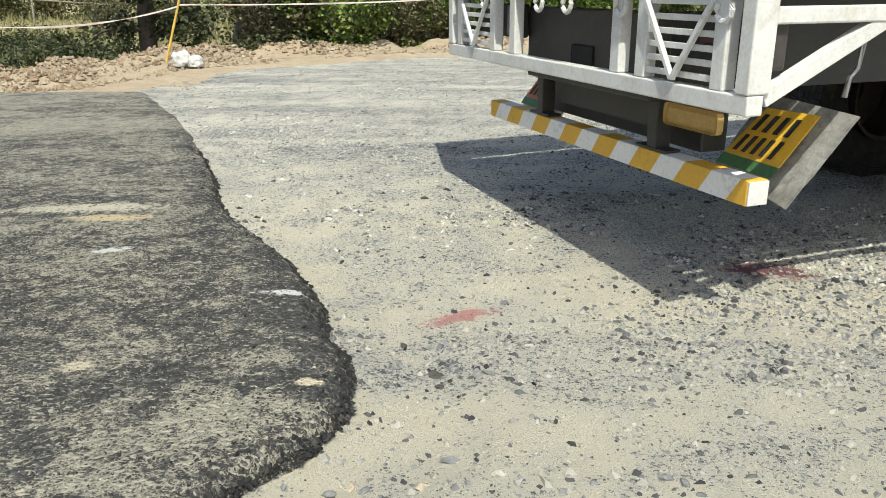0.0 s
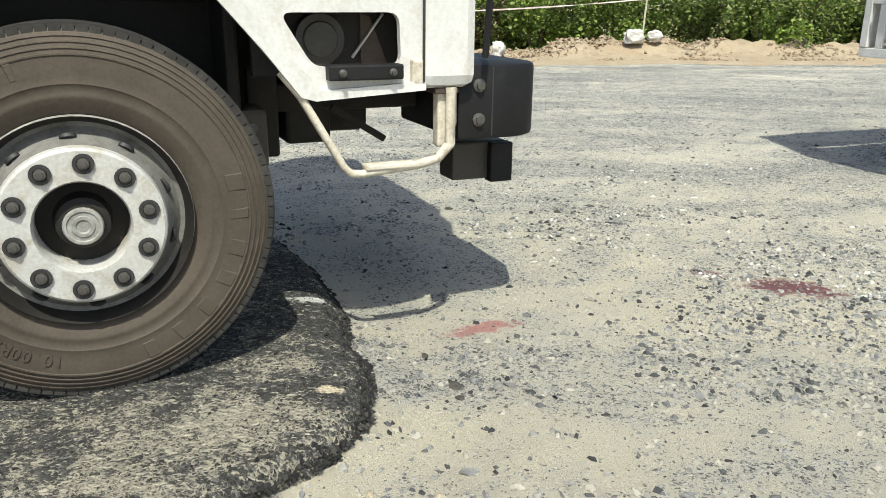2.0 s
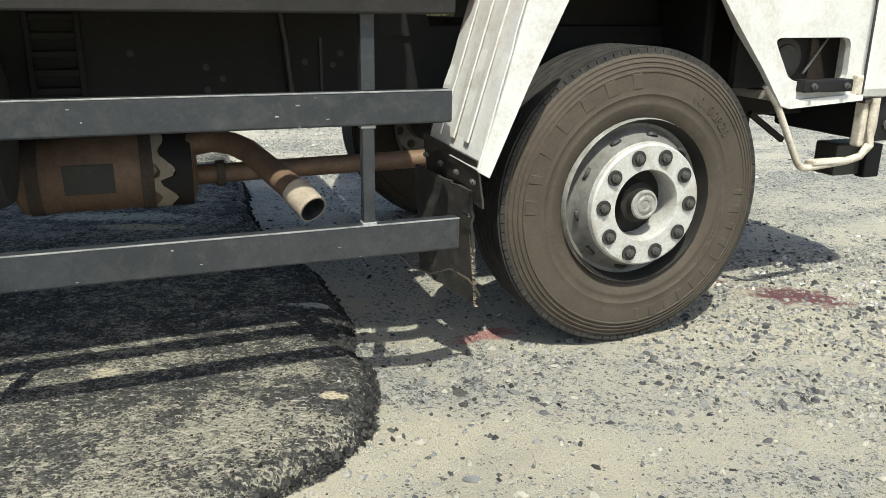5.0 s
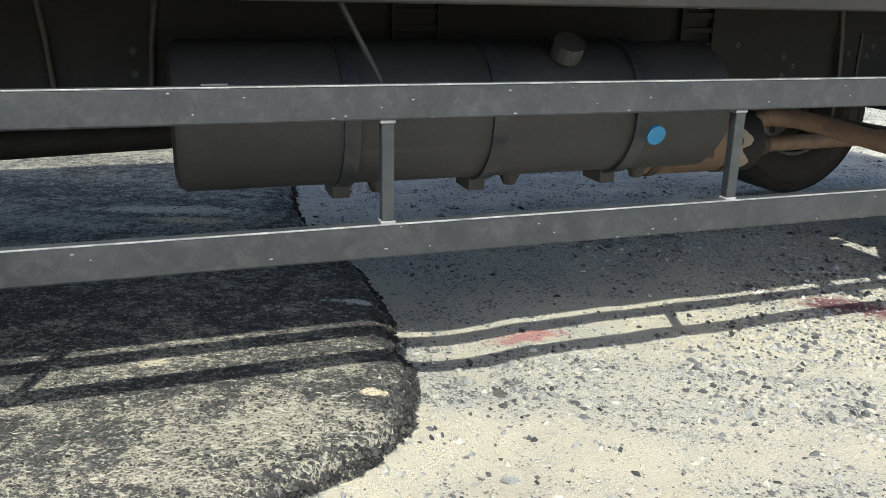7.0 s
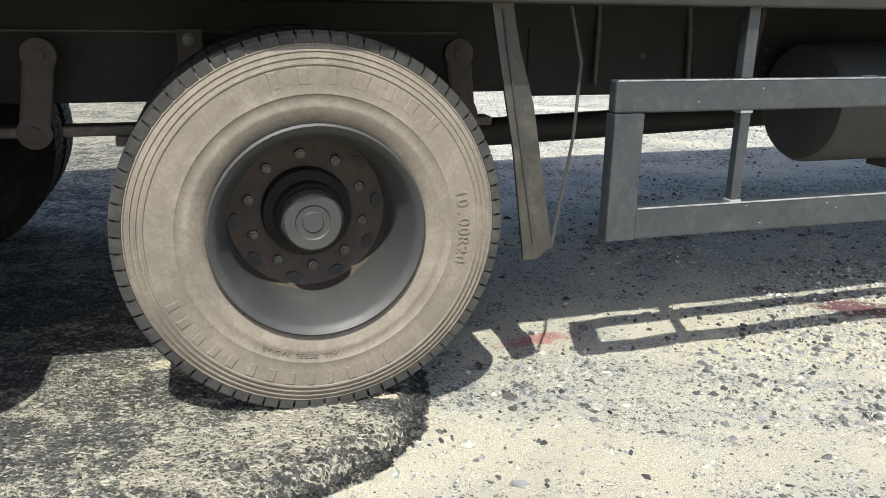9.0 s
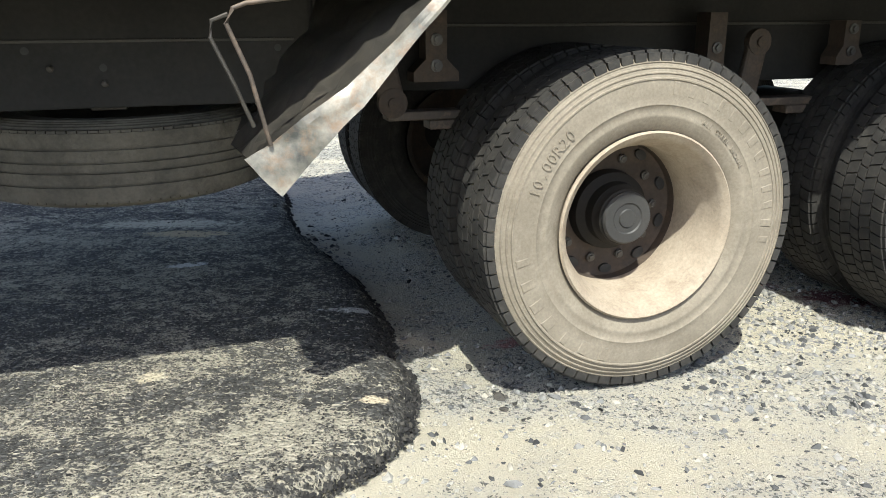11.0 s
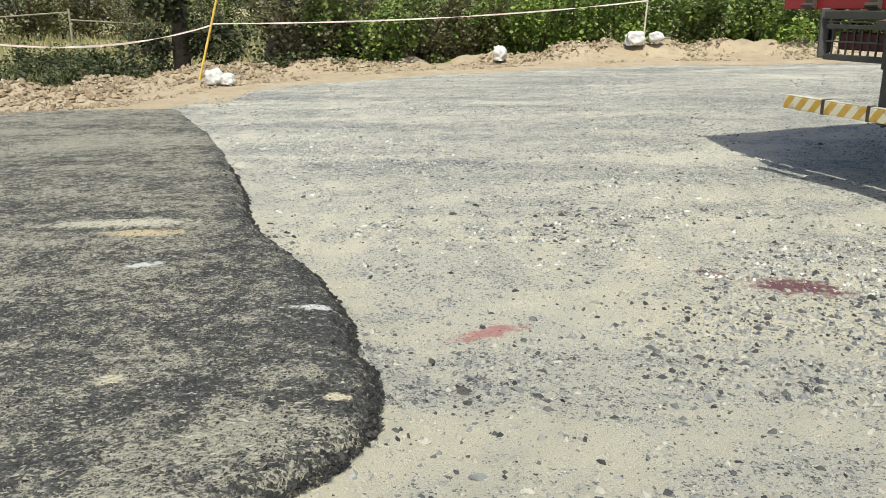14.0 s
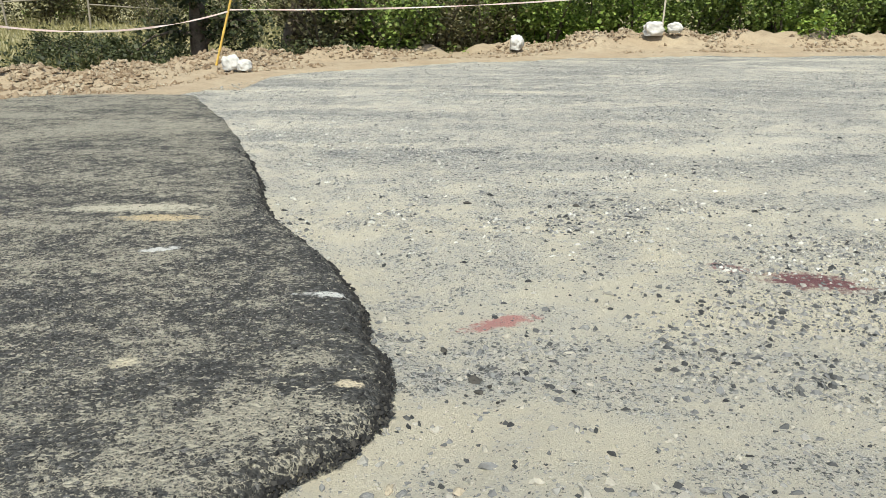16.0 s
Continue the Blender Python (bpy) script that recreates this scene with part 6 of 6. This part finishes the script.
    chain = tagged(new("chain"), "hanging galvanised steel chain")
    chain.parent = T
    chain.location = (-9.13, -0.19, 1.16)
    first = None
    for k in range(13):
        m = pose(0, 0, -0.037 * k - 0.03, 0, 0, 90 * (k % 2))
        if first is None:
            oval = [(0.0115 * math.sin(a), 0, (0.0125 if math.cos(a) > 0 else -0.0125) + 0.0115 * math.cos(a)) for a in [j / 12 * math.tau for j in range(13)]]
            first = part("link", tube(oval, 0.0036, 6), "steel", chain, smooth=60)
            first.matrix_basis = m
        else:
            twin(first, chain, m)
    # wheels
    wheels = []
    fw = front_wheel(T)
    fw.location = (0, 0, 0.5)
    wheels.append((fw, 0.0, 0.0, False))
    o = copy_thing(fw, pose(0, FAR, 0.5, 0, 0, 180))
    wheels.append((o, 0.0, FAR, True))
    r1 = rear_wheel(T, "rubber_mid", "tread", "tank", "dark dished twin wheel", 60)
    r1.location = (-5.51, -0.12, 0.5)
    r2 = rear_wheel(T, "rubber_tan", "tread", "tan", "tan dust-caked dished twin wheel", 0)
    r2.location = (-6.91, -0.12, 0.5)
    wheels += [(r1, -5.51, -0.12, False), (r2, -6.91, -0.12, False)]
    for r, x in ((r1, -5.51), (r2, -6.91)):
        wheels.append((copy_thing(r, pose(x, FAR + 0.12, 0.5, 0, 0, 180)), x, FAR + 0.12, True))
    return T, wheels, chain


# ----- the white truck driving away -----
def white_truck():
    T = thing("white_truck", "white lattice-bodied truck with striped rear bumper", "truck")
    W = 2.45
    rear = part("rear_frame", box(-0.03, 0.03, 0.0, W, 0.775, 0.835, 0.005), "white", T, "white square-tube rear frame with lamp grilles")
    part("top_beam", box(-0.03, 0.03, 0.061, W - 0.061, 1.115, 1.185, 0.005), "white", rear)
    for y in (0.0, W - 0.06):
        part("corner_post", box(-0.032, 0.05, y, y + 0.06, 0.836, 2.3, 0.006), "white", rear)
    for y in (0.155, 0.57, 0.735, 1.63, 1.86, 2.30):
        part("post", box(-0.025, 0.025, y - 0.03, y + 0.03, 0.836, 1.114, 0.005), "white", rear)
    for y0, y1 in ((0.186, 0.539), (1.892, 2.269)):
        pad = part("grille", box(-0.02, 0.0, y0, y1, 1.085, 1.105, 0.002), "white", rear)
        for k in range(5):
            z = 0.865 + 0.045 * k
            part("slat", box(-0.015, 0.0, y0, y1, z - 0.010, z + 0.010, 0.002), "white", pad)
        ym = (y0 + y1) / 2
        part("brace", beam((-0.035, y0, 1.10), (-0.035, ym, 0.85), 0.018, 0.018), "white", pad)
        part("brace", beam((-0.035, y1, 1.10), (-0.035, ym, 0.85), 0.018, 0.018), "white", pad)
        lamp = part("tail_lamp", box(0.06, 0.12, y0 - 0.16, y1 - 0.02, 0.90, 1.06, 0.012), "dark", T, "tail lamp cluster behind the grille")
        part("red_lens", box(0.052, 0.06, y0 + 0.02, y0 + 0.16, 0.96, 1.0, 0.004), "lens_red", lamp)
        part("side_lens", box(0.052, 0.06, y0 - 0.15, y0 - 0.04, 0.91, 1.05, 0.004), "steel", lamp)
    for y in (0.14, 0.70, 1.1, 1.35, 1.95):
        pts = [(-0.03, y + 0.035 * math.cos(a), 1.075 + 0.035 * math.sin(a)) for a in [radians(d) for d in range(150, 420, 30)]]
        part("hook", tube(pts, 0.010, 7), "white", rear)
    for y in (0.12, 0.62, 1.15, 1.7, 2.2):
        part("latch", box(-0.07, -0.03, y - 0.06, y + 0.06, 1.19, 1.225, 0.006), "offwhite", rear)
    # body
    body = part("body", box(0.0, 6.2, 0.061, W - 0.061, 1.24, 1.34, 0.006), "white", T, "white steel load body")
    part("tail_board", box(-0.02, 0.02, 0.061, W - 0.061, 1.341, 2.3, 0.006), "white", body)
    part("side_board", box(0.06, 6.2, 0.0, 0.04, 1.35, 2.3, 0.006), "white", body)
    part("far_board", box(0.06, 6.2, W - 0.04, W, 1.35, 2.3, 0.006), "white", body)
    part("head_board", box(6.16, 6.2, 0.05, W - 0.05, 1.345, 2.4, 0.006), "white", body)
    for y in (0.3, 0.95, 1.6, 2.2):
        part("plate_mark", box(-0.04, -0.02, y - 0.06, y + 0.06, 1.345, 1.40, 0.004), "orange", body, "small orange reflector")
    part("side_rail", box(0.051, 6.2, 0.0, 0.05, 1.20, 1.26, 0.006), "white", body)
    part("guard_rail", box(0.051, 6.2, 0.005, 0.045, 1.035, 1.085, 0.006), "white", body)
    part("guard_brace", beam((0.04, 0.03, 0.82), (0.52, 0.03, 1.06), 0.04, 0.05), "white", body)
    for x in (0.55, 1.9, 3.3):
        part("guard_post", box(x - 0.02, x + 0.02, 0.008, 0.042, 1.086, 1.199, 0.004), "white", body)
    for k in range(9):
        x = 0.3 + 0.7 * k
        part("bearer", box(x - 0.04, x + 0.04, 0.07, W - 0.07, 1.13, 1.239, 0.004), "dark", body)
    # chassis
    fr = part("chassis", box(0.15, 6.2, 0.78, 0.86, 0.74, 1.0, 0.006), "dark", T, "dark dusty chassis")
    part("chassis_far", box(0.15, 6.2, 1.59, 1.67, 0.74, 1.0, 0.006), "dark", fr)
    part("end_member", box(0.12, 0.2, 0.7, 1.75, 0.72, 1.05, 0.01), "dark", fr)
    part("valance", box(0.22, 0.27, 0.72, 1.58, 0.60, 0.80, 0.01), "dark", fr)
    part("tow_beam", box(0.3, 0.42, 0.6, 1.9, 0.53, 0.70, 0.01), "dark", fr)
    part("inner_panel", box(0.35, 6.2, 0.36, 0.39, 0.80, 1.12, 0.004), "tank", fr, "dusty inner side panel")
    part("air_pipe", tube([(0.72, 0.3, 1.0), (0.70, 0.3, 0.86), (0.67, 0.3, 0.83), (0.66, 0.3, 0.76)], 0.010, 6), "steel", fr)
    for y in (0.95, 1.45):
        part("tow_jaw", lathe([(0.001, -0.03), (0.05, -0.03), (0.065, -0.015), (0.065, 0.02), (0.001, 0.02)], 20), "rust", fr, smooth=40).matrix_basis = pose(0.20, y, 0.90, 0, 0, -90)
    part("tow_slot", box(0.112, 0.122, 1.12, 1.30, 0.80, 0.90, 0.01), "very_dark", fr)
    part("air_hose", tube([(0.16, 1.78, 1.08), (0.14, 1.80, 0.95), (0.16, 1.76, 0.86)], 0.008, 6), "black", fr, smooth=60)
    for y in (0.74, 1.70):
        part("bumper_leg", box(0.17, 0.24, y - 0.03, y + 0.03, 0.535, 0.74, 0.005), "dark", fr)
    bar = part("rear_bumper", box(0.16, 0.245, 0.17, 2.28, 0.440, 0.528, 0.004), "stripe_new", T, "white bumper bar with slanted yellow stripes")
    part("bumper_end", box(0.162, 0.243, 0.162, 0.169, 0.443, 0.525, 0.002), "white", bar)
    part("bumper_step", box(0.165, 0.24, 0.64, 0.84, 0.530, 0.540, 0.002), "dark", bar)
    part("bumper_step", box(0.165, 0.24, 1.6, 1.8, 0.530, 0.540, 0.002), "dark", bar)
    # mud flaps with yellow plates
    for base, m in ((0.0, 0), (1.72, 1)):
        f = part("mud_flap", sheet([(0.50, base + 0.08, 0.735), (0.36, base + 0.20, 0.405), (0.38, base + 0.61, 0.475), (0.50, base + 0.50, 0.76)], 0.008, 8, 0.010, 5 + m), "wheel_grey", T, "pale grey steel mud flap with a yellow plate")
        corners = [Vector((0.455, base + 0.195, 0.722)), Vector((0.375, base + 0.268, 0.535)), Vector((0.375, base + 0.556, 0.540)), Vector((0.455, base + 0.445, 0.716))]
        part("number_plate", sheet(corners, 0.004, 3), "yellow" if m == 0 else "orange", f, "yellow plate with rows of black bars")
        low = [p + Vector((-0.004, 0.0, 0.0)) for p in (corners[1], corners[1] + Vector((-0.016, 0.018, -0.04)), corners[2] + Vector((-0.016, 0.018, -0.04)), corners[2])]
        part("green_strip", sheet(low, 0.004, 2), "green", f, "green patterned strip")
        at = lambda u, v: (corners[3].lerp(corners[0], u)).lerp(corners[2].lerp(corners[1], u), v)
        marks = bmesh.new()
        for v0, v1, n in ((0.12, 0.46, 4), (0.56, 0.90, 5)):
            for k in range(n):
                u0 = 0.10 + 0.80 * k / n
                u1 = u0 + 0.42 * 0.8 / n
                q = [at(u0, v0), at(u1, v0), at(u1, v1), at(u0, v1)]
                push = Vector((-0.006, 0, 0))
                vs = [marks.verts.new(p + push) for p in q] + [marks.verts.new(p + push * 0.3) for p in q]
                for face in ((0, 1, 2, 3), (7, 6, 5, 4), (0, 4, 5, 1), (1, 5, 6, 2), (2, 6, 7, 3), (3, 7, 4, 0)):
                    marks.faces.new([vs[a] for a in face])
        tagged(part("dark_print", marks, "ink", f), kind="stuff")
    refl = part("yellow_board", box(0.185, 0.197, 0.372, 0.685, 0.640, 0.724, 0.02), "faded_yellow", T, "faded yellow board under the frame")
    wheels = []
    w1 = rear_wheel(T, "rubber_tan", "tread", "tank", "dark dished twin wheel", 20)
    w1.location = (2.55, 0.12, 0.5)
    wheels.append((w1, 2.55, 0.12, False))
    wheels.append((copy_thing(w1, pose(2.55, W - 0.12, 0.5, 0, 0, 180)), 2.55, W - 0.12, True))
    for x in (3.92,):
        wheels.append((copy_thing(w1, pose(x, 0.12, 0.5)), x, 0.12, False))
        wheels.append((copy_thing(w1, pose(x, W - 0.12, 0.5, 0, 0, 180)), x, W - 0.12, True))
    return T, wheels


long_one, long_wheels, chain = long_truck()
white_one, white_wheels = white_truck()

# ---- what moves ----
# seconds, place of the front hub over the ground, heading, lift, nose up
LONG_ROWS = [
    (0, -2.959, 1.081, 25.20, 0.072, -0.30),
    (0.5, -2.440, 1.316, 25.20, 0.072, -0.30),
    (1, -1.925, 1.549, 25.20, 0.074, -0.30),
    (1.5, -1.426, 1.803, 25.36, 0.074, -0.40),
    (2, -1.004, 1.969, 25.36, 0.076, -0.45),
    (2.5, -0.756, 2.077, 25.28, 0.079, -0.45),
    (3, -0.529, 2.171, 25.05, 0.070, -0.19),
    (3.5, -0.319, 2.258, 24.56, 0.058, -0.17),
    (4, -0.039, 2.374, 23.79, -0.020, -0.95),
    (4.5, 0.273, 2.498, 23.35, 0.004, -0.62),
    (5, 0.571, 2.612, 22.90, 0.013, -0.28),
    (5.2, 0.730, 2.692, 23.03, 0.011, -0.30),
    (7.3, 2.793, 3.527, 23.90, 0.039, -0.07),
    (7.7, 3.183, 3.695, 23.70, 0.039, -0.09),
    (8, 3.465, 3.812, 23.50, 0.039, -0.11),
    (8.2, 3.658, 3.894, 23.40, 0.039, -0.12),
    (10.3, 5.885, 4.676, 22.28, 0.000, -0.63),
    (10.5, 6.145, 4.768, 22.20, 0.000, -0.65),
    (10.8, 6.532, 4.893, 21.99, -0.005, -0.70),
    (11, 6.776, 4.971, 21.85, -0.010, -0.74),
    (11.5, 7.395, 5.185, 21.70, -0.020, -0.65),
    (12, 8.114, 5.519, 22.10, -0.059, -1.02),
    (12.5, 8.902, 5.734, 21.29, 0.006, -0.33),
    (13, 9.814, 6.085, 20.96, 0.010, 0.07),
    (13.5, 10.831, 6.437, 20.90, 0.047, 0.47),
    (14, 12.10, 6.92, 20.90, 0.047, 0.47),
    (14.5, 13.46, 7.44, 20.90, 0.047, 0.47),
    (15, 14.91, 8.00, 20.90, 0.047, 0.47),
    (15.5, 16.46, 8.60, 20.90, 0.047, 0.47),
    (16, 18.10, 9.23, 20.90, 0.047, 0.47),
]


def lerp_rows(t, ts, vs):
    return float(np.interp(t, ts, vs))


def smooth_path(rows, t):
    """A Hermite curve through the rows' columns."""
    ts = [r[0] for r in rows]
    k = max(1, min(len(rows) - 1, int(np.searchsorted(ts, t))))
    a, b = rows[k - 1], rows[k]
    p, q = rows[max(k - 2, 0)], rows[min(k + 1, len(rows) - 1)]
    h = b[0] - a[0]
    u = (t - a[0]) / h
    out = []
    for c in range(1, len(a)):
        ma = (b[c] - p[c]) / (b[0] - p[0]) * h
        mb = (q[c] - a[c]) / (q[0] - a[0]) * h
        out.append((2 * u**3 - 3 * u**2 + 1) * a[c] + (u**3 - 2 * u**2 + u) * ma + (-2 * u**3 + 3 * u**2) * b[c] + (u**3 - u**2) * mb)
    return out


def rolling(wheel, x, y, flip, times, travel, height, zero, lead=0.0):
    """Rows for a wheel that rolls with its truck."""
    rows = []
    for t in times:
        turn = math.degrees((travel(t) - travel(zero)) / 0.505) + lead
        m = pose(x, y, height(t), 0, turn, 0)
        rows.append((t, m @ pose(0, 0, 0, 0, 0, 180) if flip else m))
    walk(wheel, rows)


def motions():
    times = [k * 0.2 for k in range(81)]
    # the long truck
    rows = []
    for t in times:
        x, y, head, lift, nose = smooth_path(LONG_ROWS, t)
        rows.append((t, pose(x, y, lift, 0, -nose, head)))
    walk(long_one, rows)
    run, gone = {0.0: 0.0}, 0.0
    for a, b in zip(times, times[1:]):
        p, q = smooth_path(LONG_ROWS, a), smooth_path(LONG_ROWS, b)
        gone += math.hypot(q[0] - p[0], q[1] - p[1])
        run[b] = gone
    travel = lambda t: lerp_rows(t, times, [run[s] for s in times])
    hub_front = lambda t: lerp_rows(t, (0, 8.6, 9.3, 9.7, 16), (0.58, 0.58, 0.575, 0.495, 0.49))
    hub_rear = lambda t: lerp_rows(t, (0, 9.6, 10.3, 10.5, 10.8, 11, 11.5, 16), (0.58, 0.58, 0.58, 0.572, 0.56, 0.52, 0.495, 0.49))
    for w, x, y, flip in long_wheels:
        if x == 0.0:
            rolling(w, x, y, flip, times, travel, lambda t: 0.5, 3.5, 6.0)
        else:
            world = hub_front if x > -6 else hub_rear
            body = lambda t, x=x: smooth_path(LONG_ROWS, t)[3] + x * math.sin(radians(smooth_path(LONG_ROWS, t)[4]))
            local = lambda t, world=world, body=body: world(t) - body(t)
            rolling(w, x, y, flip, times, travel, local, 10.5)
    swing = [(0, 0), (10.9, 10), (11.5, 13), (11.8, 2), (12.05, -21), (12.4, 0), (12.7, 22), (13.0, 19), (13.3, -6), (13.7, 8), (14.2, -5), (16, 0)]
    walk(chain, [(t, pose(-9.13, -0.19, 1.16, 0, a, 0)) for t, a in swing])
    # the white truck
    n = Vector((-math.sin(radians(20)), math.cos(radians(20)), 0))
    h = Vector((math.cos(radians(20)), math.sin(radians(20)), 0))
    far = lambda t: lerp_rows(t, (0, 0.5, 1.0, 1.5, 2.0, 3.0, 6.0, 16.0), (0, 0.53, 1.17, 1.92, 2.75, 4.6, 11.5, 38.0))
    rows = []
    stops = [k * 0.25 for k in range(13)] + [3.2 + 0.2 * k for k in range(65)]
    for t in stops:
        p = Vector((0.925, 2.32, 0)) + h * far(t)
        rows.append((t, pose(p.x, p.y, 0, 0, 0, 20)))
    walk(white_one, rows)
    for w, x, y, flip in white_wheels:
        rolling(w, x, y, flip, stops, far, lambda t: 0.5, 0.0)


motions()
